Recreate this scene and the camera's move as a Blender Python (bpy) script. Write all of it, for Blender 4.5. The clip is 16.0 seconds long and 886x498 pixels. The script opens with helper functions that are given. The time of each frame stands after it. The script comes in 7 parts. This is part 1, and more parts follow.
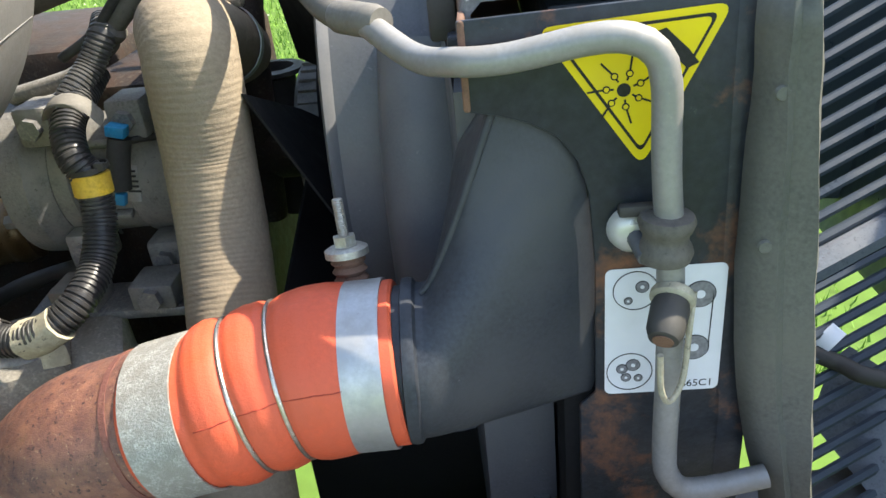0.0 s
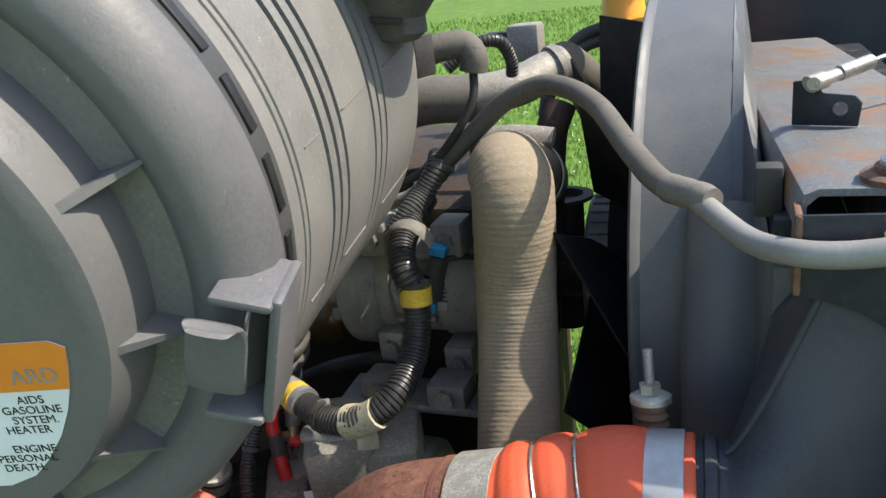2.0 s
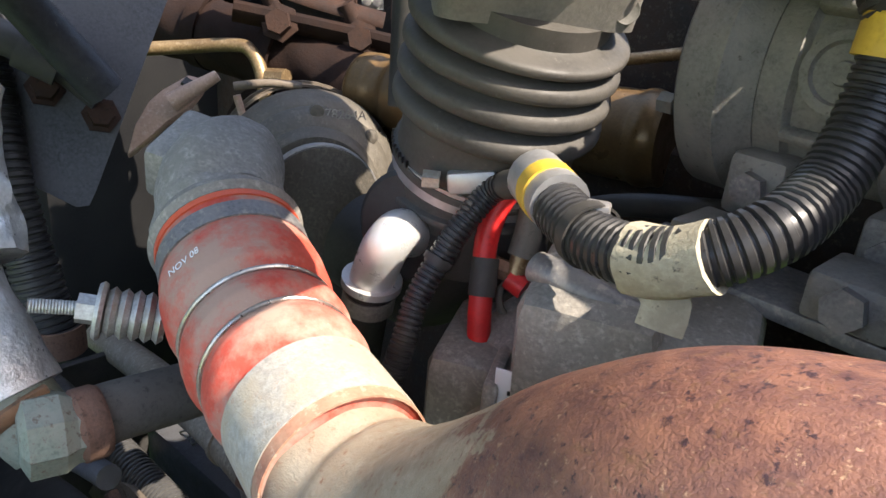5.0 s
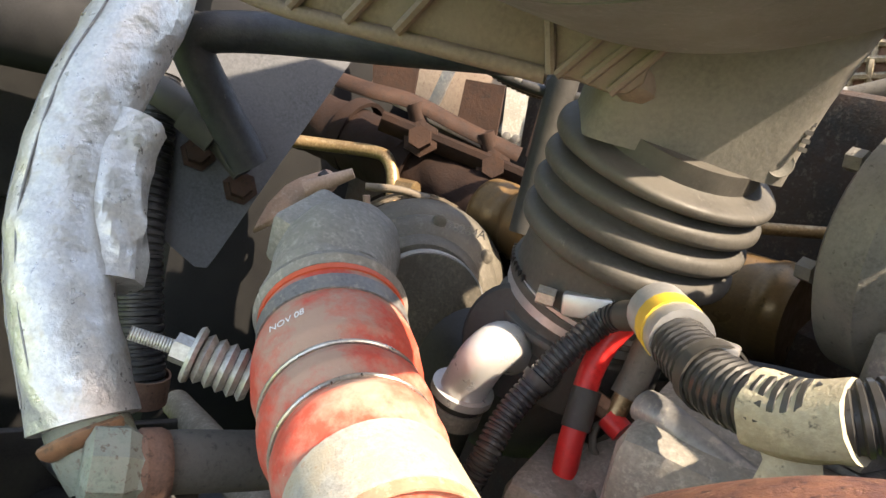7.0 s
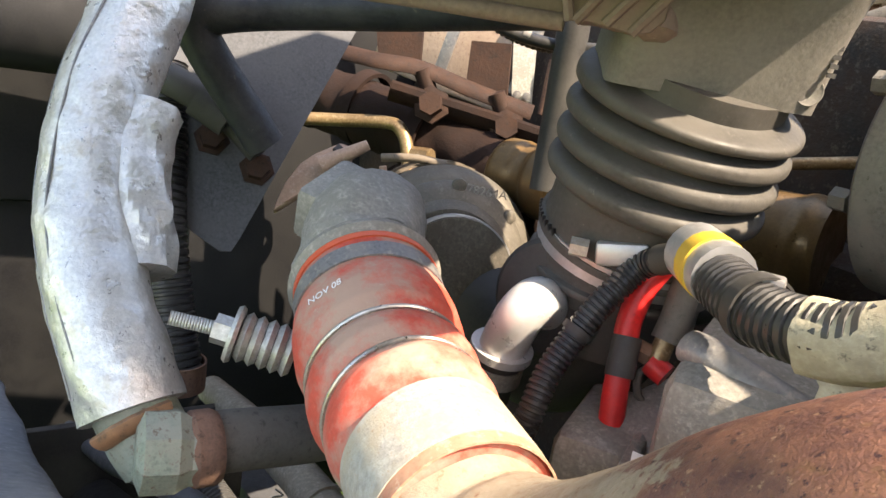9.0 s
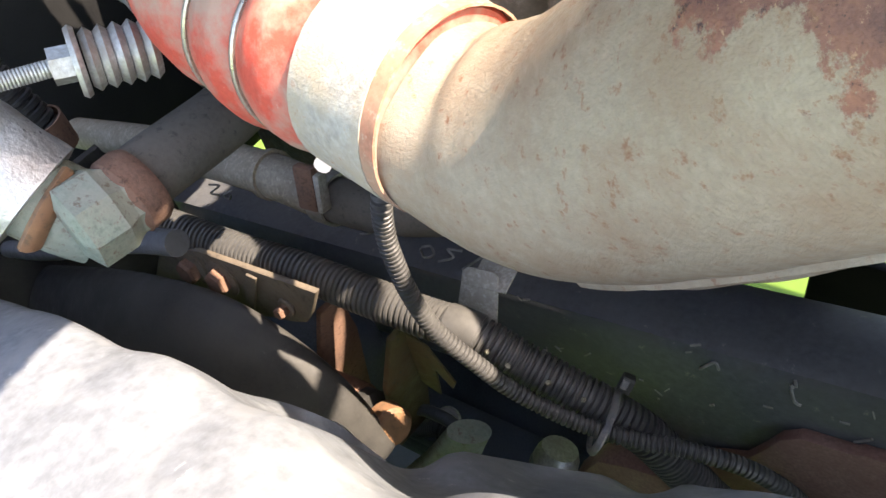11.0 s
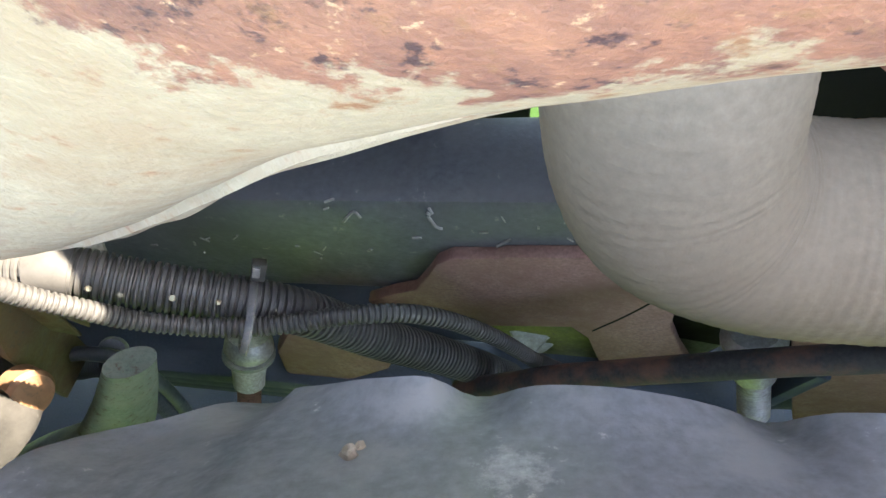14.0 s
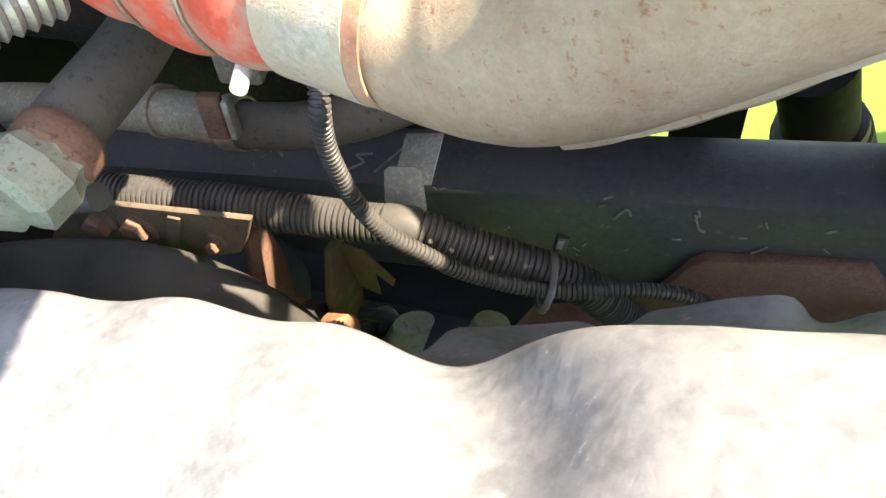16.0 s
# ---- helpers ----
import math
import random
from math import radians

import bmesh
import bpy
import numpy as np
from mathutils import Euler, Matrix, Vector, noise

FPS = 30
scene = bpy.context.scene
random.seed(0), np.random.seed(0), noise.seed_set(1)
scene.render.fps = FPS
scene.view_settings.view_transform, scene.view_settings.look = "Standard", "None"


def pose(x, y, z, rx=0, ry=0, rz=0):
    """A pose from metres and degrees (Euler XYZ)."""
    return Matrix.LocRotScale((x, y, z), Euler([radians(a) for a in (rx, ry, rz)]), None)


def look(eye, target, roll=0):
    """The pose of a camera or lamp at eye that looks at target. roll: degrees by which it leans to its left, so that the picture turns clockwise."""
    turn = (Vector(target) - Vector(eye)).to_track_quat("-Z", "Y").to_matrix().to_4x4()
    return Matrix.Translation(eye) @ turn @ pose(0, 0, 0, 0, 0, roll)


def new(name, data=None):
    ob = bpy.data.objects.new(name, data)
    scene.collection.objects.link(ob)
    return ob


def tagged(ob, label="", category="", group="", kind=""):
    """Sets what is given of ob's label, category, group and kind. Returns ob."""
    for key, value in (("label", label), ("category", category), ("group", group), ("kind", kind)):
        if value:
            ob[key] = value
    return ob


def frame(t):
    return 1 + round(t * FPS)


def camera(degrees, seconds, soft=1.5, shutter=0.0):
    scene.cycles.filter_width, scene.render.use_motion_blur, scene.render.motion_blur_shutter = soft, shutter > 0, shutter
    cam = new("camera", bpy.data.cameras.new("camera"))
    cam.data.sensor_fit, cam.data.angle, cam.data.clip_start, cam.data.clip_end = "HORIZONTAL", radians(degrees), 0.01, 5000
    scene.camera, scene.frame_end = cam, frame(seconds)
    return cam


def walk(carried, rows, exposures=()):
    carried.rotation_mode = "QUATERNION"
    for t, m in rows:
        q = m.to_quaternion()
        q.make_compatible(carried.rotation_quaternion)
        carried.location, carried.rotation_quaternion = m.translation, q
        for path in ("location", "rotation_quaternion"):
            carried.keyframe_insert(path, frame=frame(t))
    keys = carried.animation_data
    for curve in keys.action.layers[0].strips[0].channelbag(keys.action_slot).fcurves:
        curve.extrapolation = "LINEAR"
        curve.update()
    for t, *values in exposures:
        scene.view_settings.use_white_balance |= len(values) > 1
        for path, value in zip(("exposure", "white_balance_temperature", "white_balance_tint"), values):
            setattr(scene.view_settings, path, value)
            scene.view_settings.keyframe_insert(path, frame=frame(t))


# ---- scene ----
cam = camera(61.0, 16.0)
PATH = [
    (0, (0.017, 0.024, 1.804), (-0.134, 1.781, 0.859), -6.4),
    (0.5, (0.023, 0.045, 1.836), (-0.224, 1.865, 1.046), -5.5),
    (1, (0.017, 0.032, 1.86), (-0.434, 1.87, 1.211), -6.3),
    (1.5, (0.005, 0.014, 1.897), (-0.614, 1.828, 1.327), -7.2),
    (1.8, (-0.022, -0.008, 1.891), (-0.724, 1.771, 1.307), -6.6),
    (2, (-0.034, -0.028, 1.879), (-0.762, 1.711, 1.21), -7.1),
    (2.2, (-0.04, -0.038, 1.847), (-0.767, 1.662, 1.086), -6.9),
    (2.4, (-0.053, -0.032, 1.815), (-0.741, 1.625, 0.931), -7.0),
    (2.5, (-0.054, -0.019, 1.797), (-0.736, 1.607, 0.853), -7.2),
    (2.6, (-0.063, -0.008, 1.785), (-0.731, 1.583, 0.775), -7.8),
    (3, (-0.102, 0.069, 1.704), (-0.791, 1.551, 0.552), -9.2),
    (3.5, (-0.145, 0.166, 1.631), (-0.961, 1.641, 0.554), -8.3),
    (4, (-0.185, 0.223, 1.598), (-1.176, 1.703, 0.688), -2.6),
    (4.5, (-0.233, 0.256, 1.583), (-1.378, 1.669, 0.748), 2.5),
    (5, (-0.257, 0.275, 1.579), (-1.544, 1.586, 0.787), 5.6),
    (5.2, (-0.263, 0.285, 1.572), (-1.636, 1.542, 0.842), 6.2),
    (7.5, (-0.264, 0.268, 1.545), (-1.851, 1.403, 1.108), 14.2),
    (8, (-0.261, 0.265, 1.55), (-1.878, 1.363, 1.13), 13.2),
    (8.2, (-0.26, 0.263, 1.547), (-1.891, 1.344, 1.134), 13.7),
    (10.3, (-0.299, 0.262, 1.528), (-1.529, 1.409, 0.445), -6.6),
    (10.5, (-0.302, 0.262, 1.526), (-1.457, 1.385, 0.34), -8.9),
    (11, (-0.324, 0.266, 1.516), (-1.301, 1.252, 0.077), -15.3),
    (11.5, (-0.344, 0.259, 1.511), (-1.103, 1.213, -0.074), -17.5),
    (12, (-0.353, 0.262, 1.515), (-0.935, 1.268, -0.112), -15.5),
    (12.5, (-0.336, 0.285, 1.502), (-0.745, 1.308, -0.167), -12.9),
    (13, (-0.309, 0.314, 1.491), (-0.602, 1.294, -0.228), -10.3),
    (13.5, (-0.283, 0.344, 1.474), (-0.52, 1.234, -0.301), -7.7),
    (14, (-0.273, 0.349, 1.472), (-0.516, 1.241, -0.302), -8.2),
    (14.5, (-0.274, 0.35, 1.472), (-0.517, 1.273, -0.286), -7.8),
    (15, (-0.314, 0.328, 1.483), (-0.605, 1.258, -0.263), -8.4),
    (15.5, (-0.344, 0.285, 1.504), (-0.766, 1.234, -0.206), -11.9),
    (16, (-0.366, 0.226, 1.536), (-0.949, 1.184, -0.12), -16.2),
]
walk(cam, [(t, look(eye, target, roll)) for t, eye, target, roll in PATH],
     [(0, 2.07, 7250, 8), (1, 1.69, 7300, 8), (1.5, 1.54, 7300, 8), (2, 1.34, 7100, 8), (2.5, 1.59, 7100, 12), (3, 1.37, 7300, 10), (4, 1.66, 7000, 14), (5.2, 2.24, 7300, 14), (7.3, 2.47, 8600, 14), (8.2, 2.47, 8600, 14), (10.3, 2.80, 7800, 16), (11.5, 2.91, 7800, 16), (12, 2.90, 8400, 14), (12.5, 3.19, 8100, 13), (13, 3.92, 8200, 14), (13.5, 3.99, 7500, 14), (14, 4.17, 7600, 12), (14.5, 4.22, 7600, 11), (15, 3.99, 7800, 12), (15.5, 3.83, 8300, 13), (16, 3.11, 8600, 14)])

# ---- world, sun ----
SUN_AZIMUTH, SUN_ELEVATION = 18.0, 50.0
world = bpy.data.worlds.new("daylight")
scene.world = world
world.use_nodes = True
sky = world.node_tree.nodes.new("ShaderNodeTexSky")
sky.sky_type, sky.sun_disc = "NISHITA", False
sky.sun_elevation, sky.sun_rotation = radians(SUN_ELEVATION), radians(90 - SUN_AZIMUTH)
background = world.node_tree.nodes["Background"]
background.inputs[1].default_value = 0.15
world.node_tree.links.new(sky.outputs[0], background.inputs[0])
sun = new("sun", bpy.data.lights.new("sun", "SUN"))
sun.data.energy, sun.data.angle, sun.data.color = 3.1, radians(0.55), (1.0, 0.955, 0.88)
to_sun = Vector((math.cos(radians(SUN_ELEVATION)) * math.cos(radians(SUN_AZIMUTH)),
                 math.cos(radians(SUN_ELEVATION)) * math.sin(radians(SUN_AZIMUTH)), math.sin(radians(SUN_ELEVATION))))
sun.matrix_world = look(to_sun * 20, (0, 0, 0))


# ---- materials ----
def surf(name, base, second=None, third=None, scale=12.0, cover=0.5, soft=0.12, fine=320.0, spots=0.55, rough=0.6, metal=0.0,
         bump=0.25, bump_scale=260.0, clear=0.0, grain=0.3, stretch=(1, 1, 1), zone=None, relief=None, depth=0.0012, sheen=0.3, patches=()):
    """base is mottled by second (broad patches) and third (small specks); world-sized noise."""
    mat = bpy.data.materials.new(name)
    mat.use_nodes = True
    nt = mat.node_tree
    bsdf = nt.nodes["Principled BSDF"]
    geo = nt.nodes.new("ShaderNodeNewGeometry")
    mapping = nt.nodes.new("ShaderNodeMapping")
    mapping.inputs["Scale"].default_value = stretch
    nt.links.new(geo.outputs["Position"], mapping.inputs["Vector"])

    def noise_tex(sc, detail, rough_=0.6):
        n = nt.nodes.new("ShaderNodeTexNoise")
        n.inputs["Scale"].default_value, n.inputs["Detail"].default_value, n.inputs["Roughness"].default_value = sc, detail, rough_
        nt.links.new(mapping.outputs[0], n.inputs["Vector"])
        return n.outputs["Fac"]

    def ramp(fac, lo, hi):
        r = nt.nodes.new("ShaderNodeMapRange")
        r.inputs["From Min"].default_value, r.inputs["From Max"].default_value = lo, hi
        nt.links.new(fac, r.inputs["Value"])
        return r.outputs["Result"]

    def mix(fac, a, b):
        m = nt.nodes.new("ShaderNodeMix")
        m.data_type = "RGBA"
        nt.links.new(fac, m.inputs["Factor"])
        for sock, c in ((m.inputs[6], a), (m.inputs[7], b)):
            if isinstance(c, tuple):
                sock.default_value = (*c, 1)
            else:
                nt.links.new(c, sock)
        return m.outputs[2]

    g = grain
    colour = mix(ramp(noise_tex(fine, 4), 0.3, 0.7), tuple(c * (1 - g) for c in base), tuple(min(1, c * (1 + g)) for c in base))
    if second:
        colour = mix(ramp(noise_tex(scale, 8, 0.68), cover - soft, cover + soft), colour, second)
    if zone:
        # a stain of its own: colours, starting at a place and growing along a direction
        tint, tint2, place, way, reach = zone
        rel = nt.nodes.new("ShaderNodeVectorMath")
        rel.operation = "SUBTRACT"
        nt.links.new(geo.outputs["Position"], rel.inputs[0])
        rel.inputs[1].default_value = place
        dot = nt.nodes.new("ShaderNodeVectorMath")
        dot.operation = "DOT_PRODUCT"
        nt.links.new(rel.outputs[0], dot.inputs[0])
        dot.inputs[1].default_value = Vector(way).normalized() / reach
        add = nt.nodes.new("ShaderNodeMath")
        add.operation = "MULTIPLY_ADD"
        nt.links.new(noise_tex(38, 9, 0.72), add.inputs[0])
        add.inputs[1].default_value = 5.0
        nt.links.new(dot.outputs["Value"], add.inputs[2])
        stain = mix(ramp(noise_tex(60, 9, 0.75), 0.36, 0.66), tint, tint2)
        stain = mix(ramp(noise_tex(230, 6, 0.7), 0.57, 0.64), stain, (0.045, 0.022, 0.026))
        stain = mix(ramp(noise_tex(310, 6, 0.7), 0.61, 0.67), stain, (0.36, 0.22, 0.14))
        colour = mix(ramp(add.outputs[0], 2.42, 2.62), colour, stain)
    for place, reach, tint in patches:
        # a scuff with a ragged rim round a place
        dist = nt.nodes.new("ShaderNodeVectorMath")
        dist.operation = "DISTANCE"
        nt.links.new(geo.outputs["Position"], dist.inputs[0])
        dist.inputs[1].default_value = place
        add = nt.nodes.new("ShaderNodeMath")
        add.operation = "MULTIPLY_ADD"
        nt.links.new(dist.outputs["Value"], add.inputs[0])
        add.inputs[1].default_value = -1 / reach
        nt.links.new(noise_tex(110, 9, 0.75), add.inputs[2])
        colour = mix(ramp(add.outputs[0], -0.15, 0.15), colour, tint)
    if third:
        colour = mix(ramp(noise_tex(fine * 0.5, 5, 0.7), spots, spots + 0.12), colour, third)
    nt.links.new(colour, bsdf.inputs["Base Color"])
    rough_fac = nt.nodes.new("ShaderNodeMapRange")
    rough_fac.inputs["From Min"].default_value, rough_fac.inputs["From Max"].default_value = 0.3, 0.7
    rough_fac.inputs["To Min"].default_value, rough_fac.inputs["To Max"].default_value = max(0.05, rough - 0.12), min(1, rough + 0.12)
    nt.links.new(noise_tex(scale * 4, 4), rough_fac.inputs["Value"])
    nt.links.new(rough_fac.outputs[0], bsdf.inputs["Roughness"])
    bsdf.inputs["Metallic"].default_value = metal
    bsdf.inputs["Specular IOR Level"].default_value = sheen
    bsdf.inputs["Coat Weight"].default_value = clear
    if bump:
        b = nt.nodes.new("ShaderNodeBump")
        b.inputs["Strength"].default_value, b.inputs["Distance"].default_value = bump, depth
        height = noise_tex(bump_scale, 5)
        if relief:
            # long ridges: noise squeezed along its own directions, added to the grain
            m2 = nt.nodes.new("ShaderNodeMapping")
            m2.inputs["Scale"].default_value = relief
            nt.links.new(geo.outputs["Position"], m2.inputs["Vector"])
            n2 = nt.nodes.new("ShaderNodeTexNoise")
            n2.inputs["Scale"].default_value, n2.inputs["Detail"].default_value = 1.0, 2.0
            nt.links.new(m2.outputs[0], n2.inputs["Vector"])
            mx = nt.nodes.new("ShaderNodeMath")
            mx.operation = "MULTIPLY_ADD"
            nt.links.new(n2.outputs["Fac"], mx.inputs[0])
            mx.inputs[1].default_value = 2.0
            nt.links.new(height, mx.inputs[2])
            height = mx.outputs[0]
        nt.links.new(height, b.inputs["Height"])
        nt.links.new(b.outputs[0], bsdf.inputs["Normal"])
    return mat


M = {}
M["silicone"] = surf("orange_silicone", (0.60, 0.092, 0.040), (0.54, 0.10, 0.052), (0.58, 0.19, 0.13), scale=14, soft=0.15, fine=260, rough=0.46, bump=0.25, bump_scale=520, grain=0.1, spots=0.68)
M["silicone_dusty"] = surf("dusty_silicone", (0.47, 0.070, 0.045), (0.36, 0.235, 0.185), (0.44, 0.34, 0.27), scale=17, cover=0.505, soft=0.08, rough=0.72, bump=0.25, grain=0.12, spots=0.66)
M["cast_pipe"] = surf("rusty_cast_pipe", (0.272, 0.228, 0.170), (0.245, 0.185, 0.130), (0.185, 0.092, 0.052), scale=36, cover=0.55, soft=0.09, fine=330, rough=0.52, bump=0.42, bump_scale=800, grain=0.14, spots=0.57, sheen=0.5,
                      zone=((0.105, 0.048, 0.044), (0.26, 0.118, 0.076), (-0.335, 0.40, 1.424), (0.12, 0.0, 0.99), 0.034))
M["cast_rust"] = surf("dark_rust_pipe", (0.15, 0.062, 0.05), (0.24, 0.11, 0.07), (0.34, 0.24, 0.16), scale=22, cover=0.56, soft=0.1, rough=0.6, bump=0.6, bump_scale=420, grain=0.2, spots=0.62)
M["galvanised"] = surf("galvanised_band", (0.34, 0.335, 0.31), (0.27, 0.262, 0.235), (0.47, 0.46, 0.44), scale=110, soft=0.06, fine=620, rough=0.52, metal=0.3, bump=0.5, bump_scale=700, grain=0.38, spots=0.6)
M["galvanised_dusty"] = surf("rust_dusted_galvanised_band", (0.36, 0.345, 0.31), (0.40, 0.345, 0.265), (0.30, 0.17, 0.10), scale=34, cover=0.5, soft=0.1, fine=260, rough=0.6, metal=0.2, bump=0.5, bump_scale=700, grain=0.25, spots=0.60)
M["steel_band"] = surf("bright_steel_band", (0.47, 0.475, 0.485), (0.39, 0.39, 0.39), (0.30, 0.295, 0.285), scale=30, rough=0.48, metal=0.75, bump=0.1, grain=0.08, spots=0.66)
M["wire"] = surf("steel_wire", (0.5, 0.48, 0.44), (0.36, 0.34, 0.30), scale=60, rough=0.35, metal=0.9, bump=0.1)
M["zinc"] = surf("zinc_plated_steel", (0.46, 0.46, 0.44), (0.34, 0.32, 0.28), scale=50, rough=0.45, metal=0.7, bump=0.3)
M["black_paint"] = surf("black_painted_steel", (0.020, 0.024, 0.030), (0.17, 0.075, 0.04), (0.16, 0.14, 0.12), scale=14, cover=0.62, soft=0.07, fine=110, rough=0.42, bump=0.35, spots=0.68)
M["neck"] = surf("black_cast_tank", (0.028, 0.032, 0.040), (0.046, 0.049, 0.056), (0.25, 0.24, 0.22), scale=9, rough=0.46, bump=0.3, bump_scale=160, spots=0.70)
M["channel"] = surf("dusty_steel_channel", (0.145, 0.150, 0.156), (0.215, 0.115, 0.062), (0.24, 0.235, 0.225), scale=13, cover=0.58, soft=0.10, rough=0.5, metal=0.1, bump=0.25, spots=0.58)
# rust with the deep shade behind the turbo put into its colour
M["rust_plate"] = surf("shade_dark_rusted_plate", (0.026, 0.015, 0.012), (0.044, 0.023, 0.016), (0.02, 0.014, 0.012), scale=30, rough=0.8, bump=0.5, sheen=0.2)
M["rust"] = surf("rusted_steel", (0.135, 0.078, 0.056), (0.19, 0.105, 0.070), (0.08, 0.048, 0.036), scale=40, rough=0.85, bump=0.6)
M["cleaner"] = surf("grey_filter_plastic", (0.145, 0.141, 0.136), (0.20, 0.190, 0.174), (0.42, 0.39, 0.33), scale=11, cover=0.52, soft=0.15, fine=420, rough=0.5, bump=0.25, grain=0.2, spots=0.645)
M["cleaner_dark"] = surf("dark_filter_plastic", (0.04, 0.04, 0.042), (0.06, 0.06, 0.058), scale=12, rough=0.5, bump=0.1, grain=0.06)
M["shroud"] = surf("grey_shroud_plastic", (0.100, 0.105, 0.116), (0.135, 0.136, 0.139), (0.28, 0.27, 0.25), scale=6, fine=380, rough=0.46, bump=0.14, grain=0.12, spots=0.665)
M["hose"] = surf("dusty_rubber_hose", (0.285, 0.232, 0.165), (0.235, 0.19, 0.138), (0.40, 0.25, 0.11), scale=9, soft=0.25, fine=240, rough=0.88, bump=0.4, bump_scale=420, grain=0.2, spots=0.71, relief=(60, 60, 260), depth=0.0008,
                 patches=(((-0.264, 0.68, 1.649), 0.007, (0.42, 0.24, 0.09)), ((-0.248, 0.66, 1.576), 0.010, (0.44, 0.29, 0.14)), ((-0.241, 0.65, 1.521), 0.010, (0.44, 0.29, 0.14)), ((-0.217, 0.66, 1.583), 0.009, (0.42, 0.29, 0.15))))
M["rubber"] = surf("black_rubber", (0.028, 0.027, 0.026), (0.055, 0.052, 0.047), (0.09, 0.085, 0.075), scale=14, rough=0.6, bump=0.15, spots=0.66)
M["rubber_dusty"] = surf("dusty_black_rubber", (0.085, 0.078, 0.068), (0.13, 0.118, 0.10), (0.06, 0.056, 0.05), scale=18, soft=0.2, rough=0.7, bump=0.2)
M["loom"] = surf("black_split_loom", (0.022, 0.022, 0.024), (0.04, 0.039, 0.037), (0.14, 0.13, 0.11), scale=30, rough=0.38, bump=0.08, spots=0.70)
M["loom_grey"] = surf("dusty_split_loom", (0.045, 0.045, 0.046), (0.085, 0.082, 0.077), (0.24, 0.22, 0.19), scale=20, soft=0.2, rough=0.40, bump=0.1, spots=0.68)
M["tape"] = surf("cream_tape", (0.42, 0.385, 0.285), (0.30, 0.27, 0.20), (0.06, 0.056, 0.05), scale=55, soft=0.12, fine=240, rough=0.7, bump=0.8, bump_scale=180, grain=0.2, spots=0.6)
M["yellow"] = surf("yellow_tape", (0.62, 0.40, 0.04), (0.5, 0.33, 0.06), scale=40, rough=0.55, bump=0.1)
M["yellow_sticker"] = surf("yellow_sticker", (0.70, 0.55, 0.015), (0.66, 0.5, 0.02), scale=20, rough=0.4, bump=0, grain=0.03)
M["white_sticker"] = surf("white_sticker", (0.72, 0.73, 0.76), (0.66, 0.67, 0.69), scale=20, rough=0.4, bump=0, grain=0.03)
M["orange_sticker"] = surf("orange_sticker", (0.75, 0.24, 0.03), (0.7, 0.22, 0.03), scale=20, rough=0.45, bump=0, grain=0.03)
M["ink"] = surf("black_ink", (0.015, 0.015, 0.016), rough=0.5, bump=0)
M["grey_ink"] = surf("grey_ink", (0.20, 0.20, 0.21), rough=0.5, bump=0)
M["cast_alu"] = surf("dusty_cast_aluminium", (0.28, 0.262, 0.235), (0.21, 0.195, 0.17), (0.36, 0.335, 0.29), scale=24, soft=0.2, rough=0.62, metal=0.25, bump=0.6, bump_scale=380)
M["compressor"] = surf("grimy_compressor_casting", (0.165, 0.160, 0.150), (0.235, 0.222, 0.20), (0.085, 0.08, 0.072), scale=34, soft=0.12, rough=0.6, metal=0.2, bump=0.8, bump_scale=260, spots=0.60)
M["turbo"] = surf("turbo_housing_casting", (0.125, 0.112, 0.092), (0.095, 0.085, 0.07), (0.17, 0.15, 0.12), scale=20, soft=0.2, rough=0.55, metal=0.25, bump=0.5, bump_scale=420)
M["silver"] = surf("silver_painted_elbow", (0.55, 0.55, 0.54), (0.48, 0.48, 0.46), scale=25, rough=0.35, metal=0.4, bump=0.08, grain=0.06)
M["foil"] = surf("silver_foil_sleeve", (0.54, 0.525, 0.49), (0.44, 0.385, 0.315), (0.28, 0.235, 0.18), scale=24, cover=0.62, soft=0.05, rough=0.36, metal=0.55, bump=0.5, bump_scale=110, grain=0.14, spots=0.72, relief=(35, 35, 45), depth=0.0035)
M["engine"] = surf("dark_engine_iron", (0.022, 0.019, 0.017), (0.042, 0.025, 0.018), (0.07, 0.055, 0.042), scale=18, rough=0.75, bump=0.6)
# rusty iron, base colour lowered to carry the shadow that should cover it
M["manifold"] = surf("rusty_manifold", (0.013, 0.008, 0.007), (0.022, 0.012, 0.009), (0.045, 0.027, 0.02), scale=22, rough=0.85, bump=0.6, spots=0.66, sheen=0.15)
M["brass"] = surf("aged_brass", (0.30, 0.21, 0.11), (0.20, 0.13, 0.07), (0.4, 0.3, 0.18), scale=30, rough=0.42, metal=0.6, bump=0.2)
M["red"] = surf("red_cable", (0.62, 0.02, 0.02), (0.5, 0.03, 0.03), scale=40, rough=0.4, bump=0.05)
M["blue"] = surf("blue_plastic", (0.01, 0.22, 0.42), (0.015, 0.18, 0.35), scale=40, rough=0.4, bump=0.05)
M["green_fitting"] = surf("green_grey_fitting", (0.20, 0.24, 0.19), (0.26, 0.27, 0.22), (0.15, 0.12, 0.09), scale=40, rough=0.6, metal=0.2, bump=0.4)
M["orange_plastic"] = surf("orange_clip", (0.27, 0.145, 0.075), (0.19, 0.10, 0.055), (0.12, 0.08, 0.05), scale=40, rough=0.6, bump=0.2)
M["tank"] = surf("orange_coolant_tank", (0.72, 0.30, 0.03), (0.74, 0.36, 0.07), scale=8, rough=0.4, bump=0.03, grain=0.04)
M["rail"] = surf("black_frame_rail", (0.082, 0.087, 0.098), (0.105, 0.105, 0.108), (0.28, 0.25, 0.21), scale=12, soft=0.2, fine=150, rough=0.40, bump=0.3, spots=0.645, sheen=0.45)
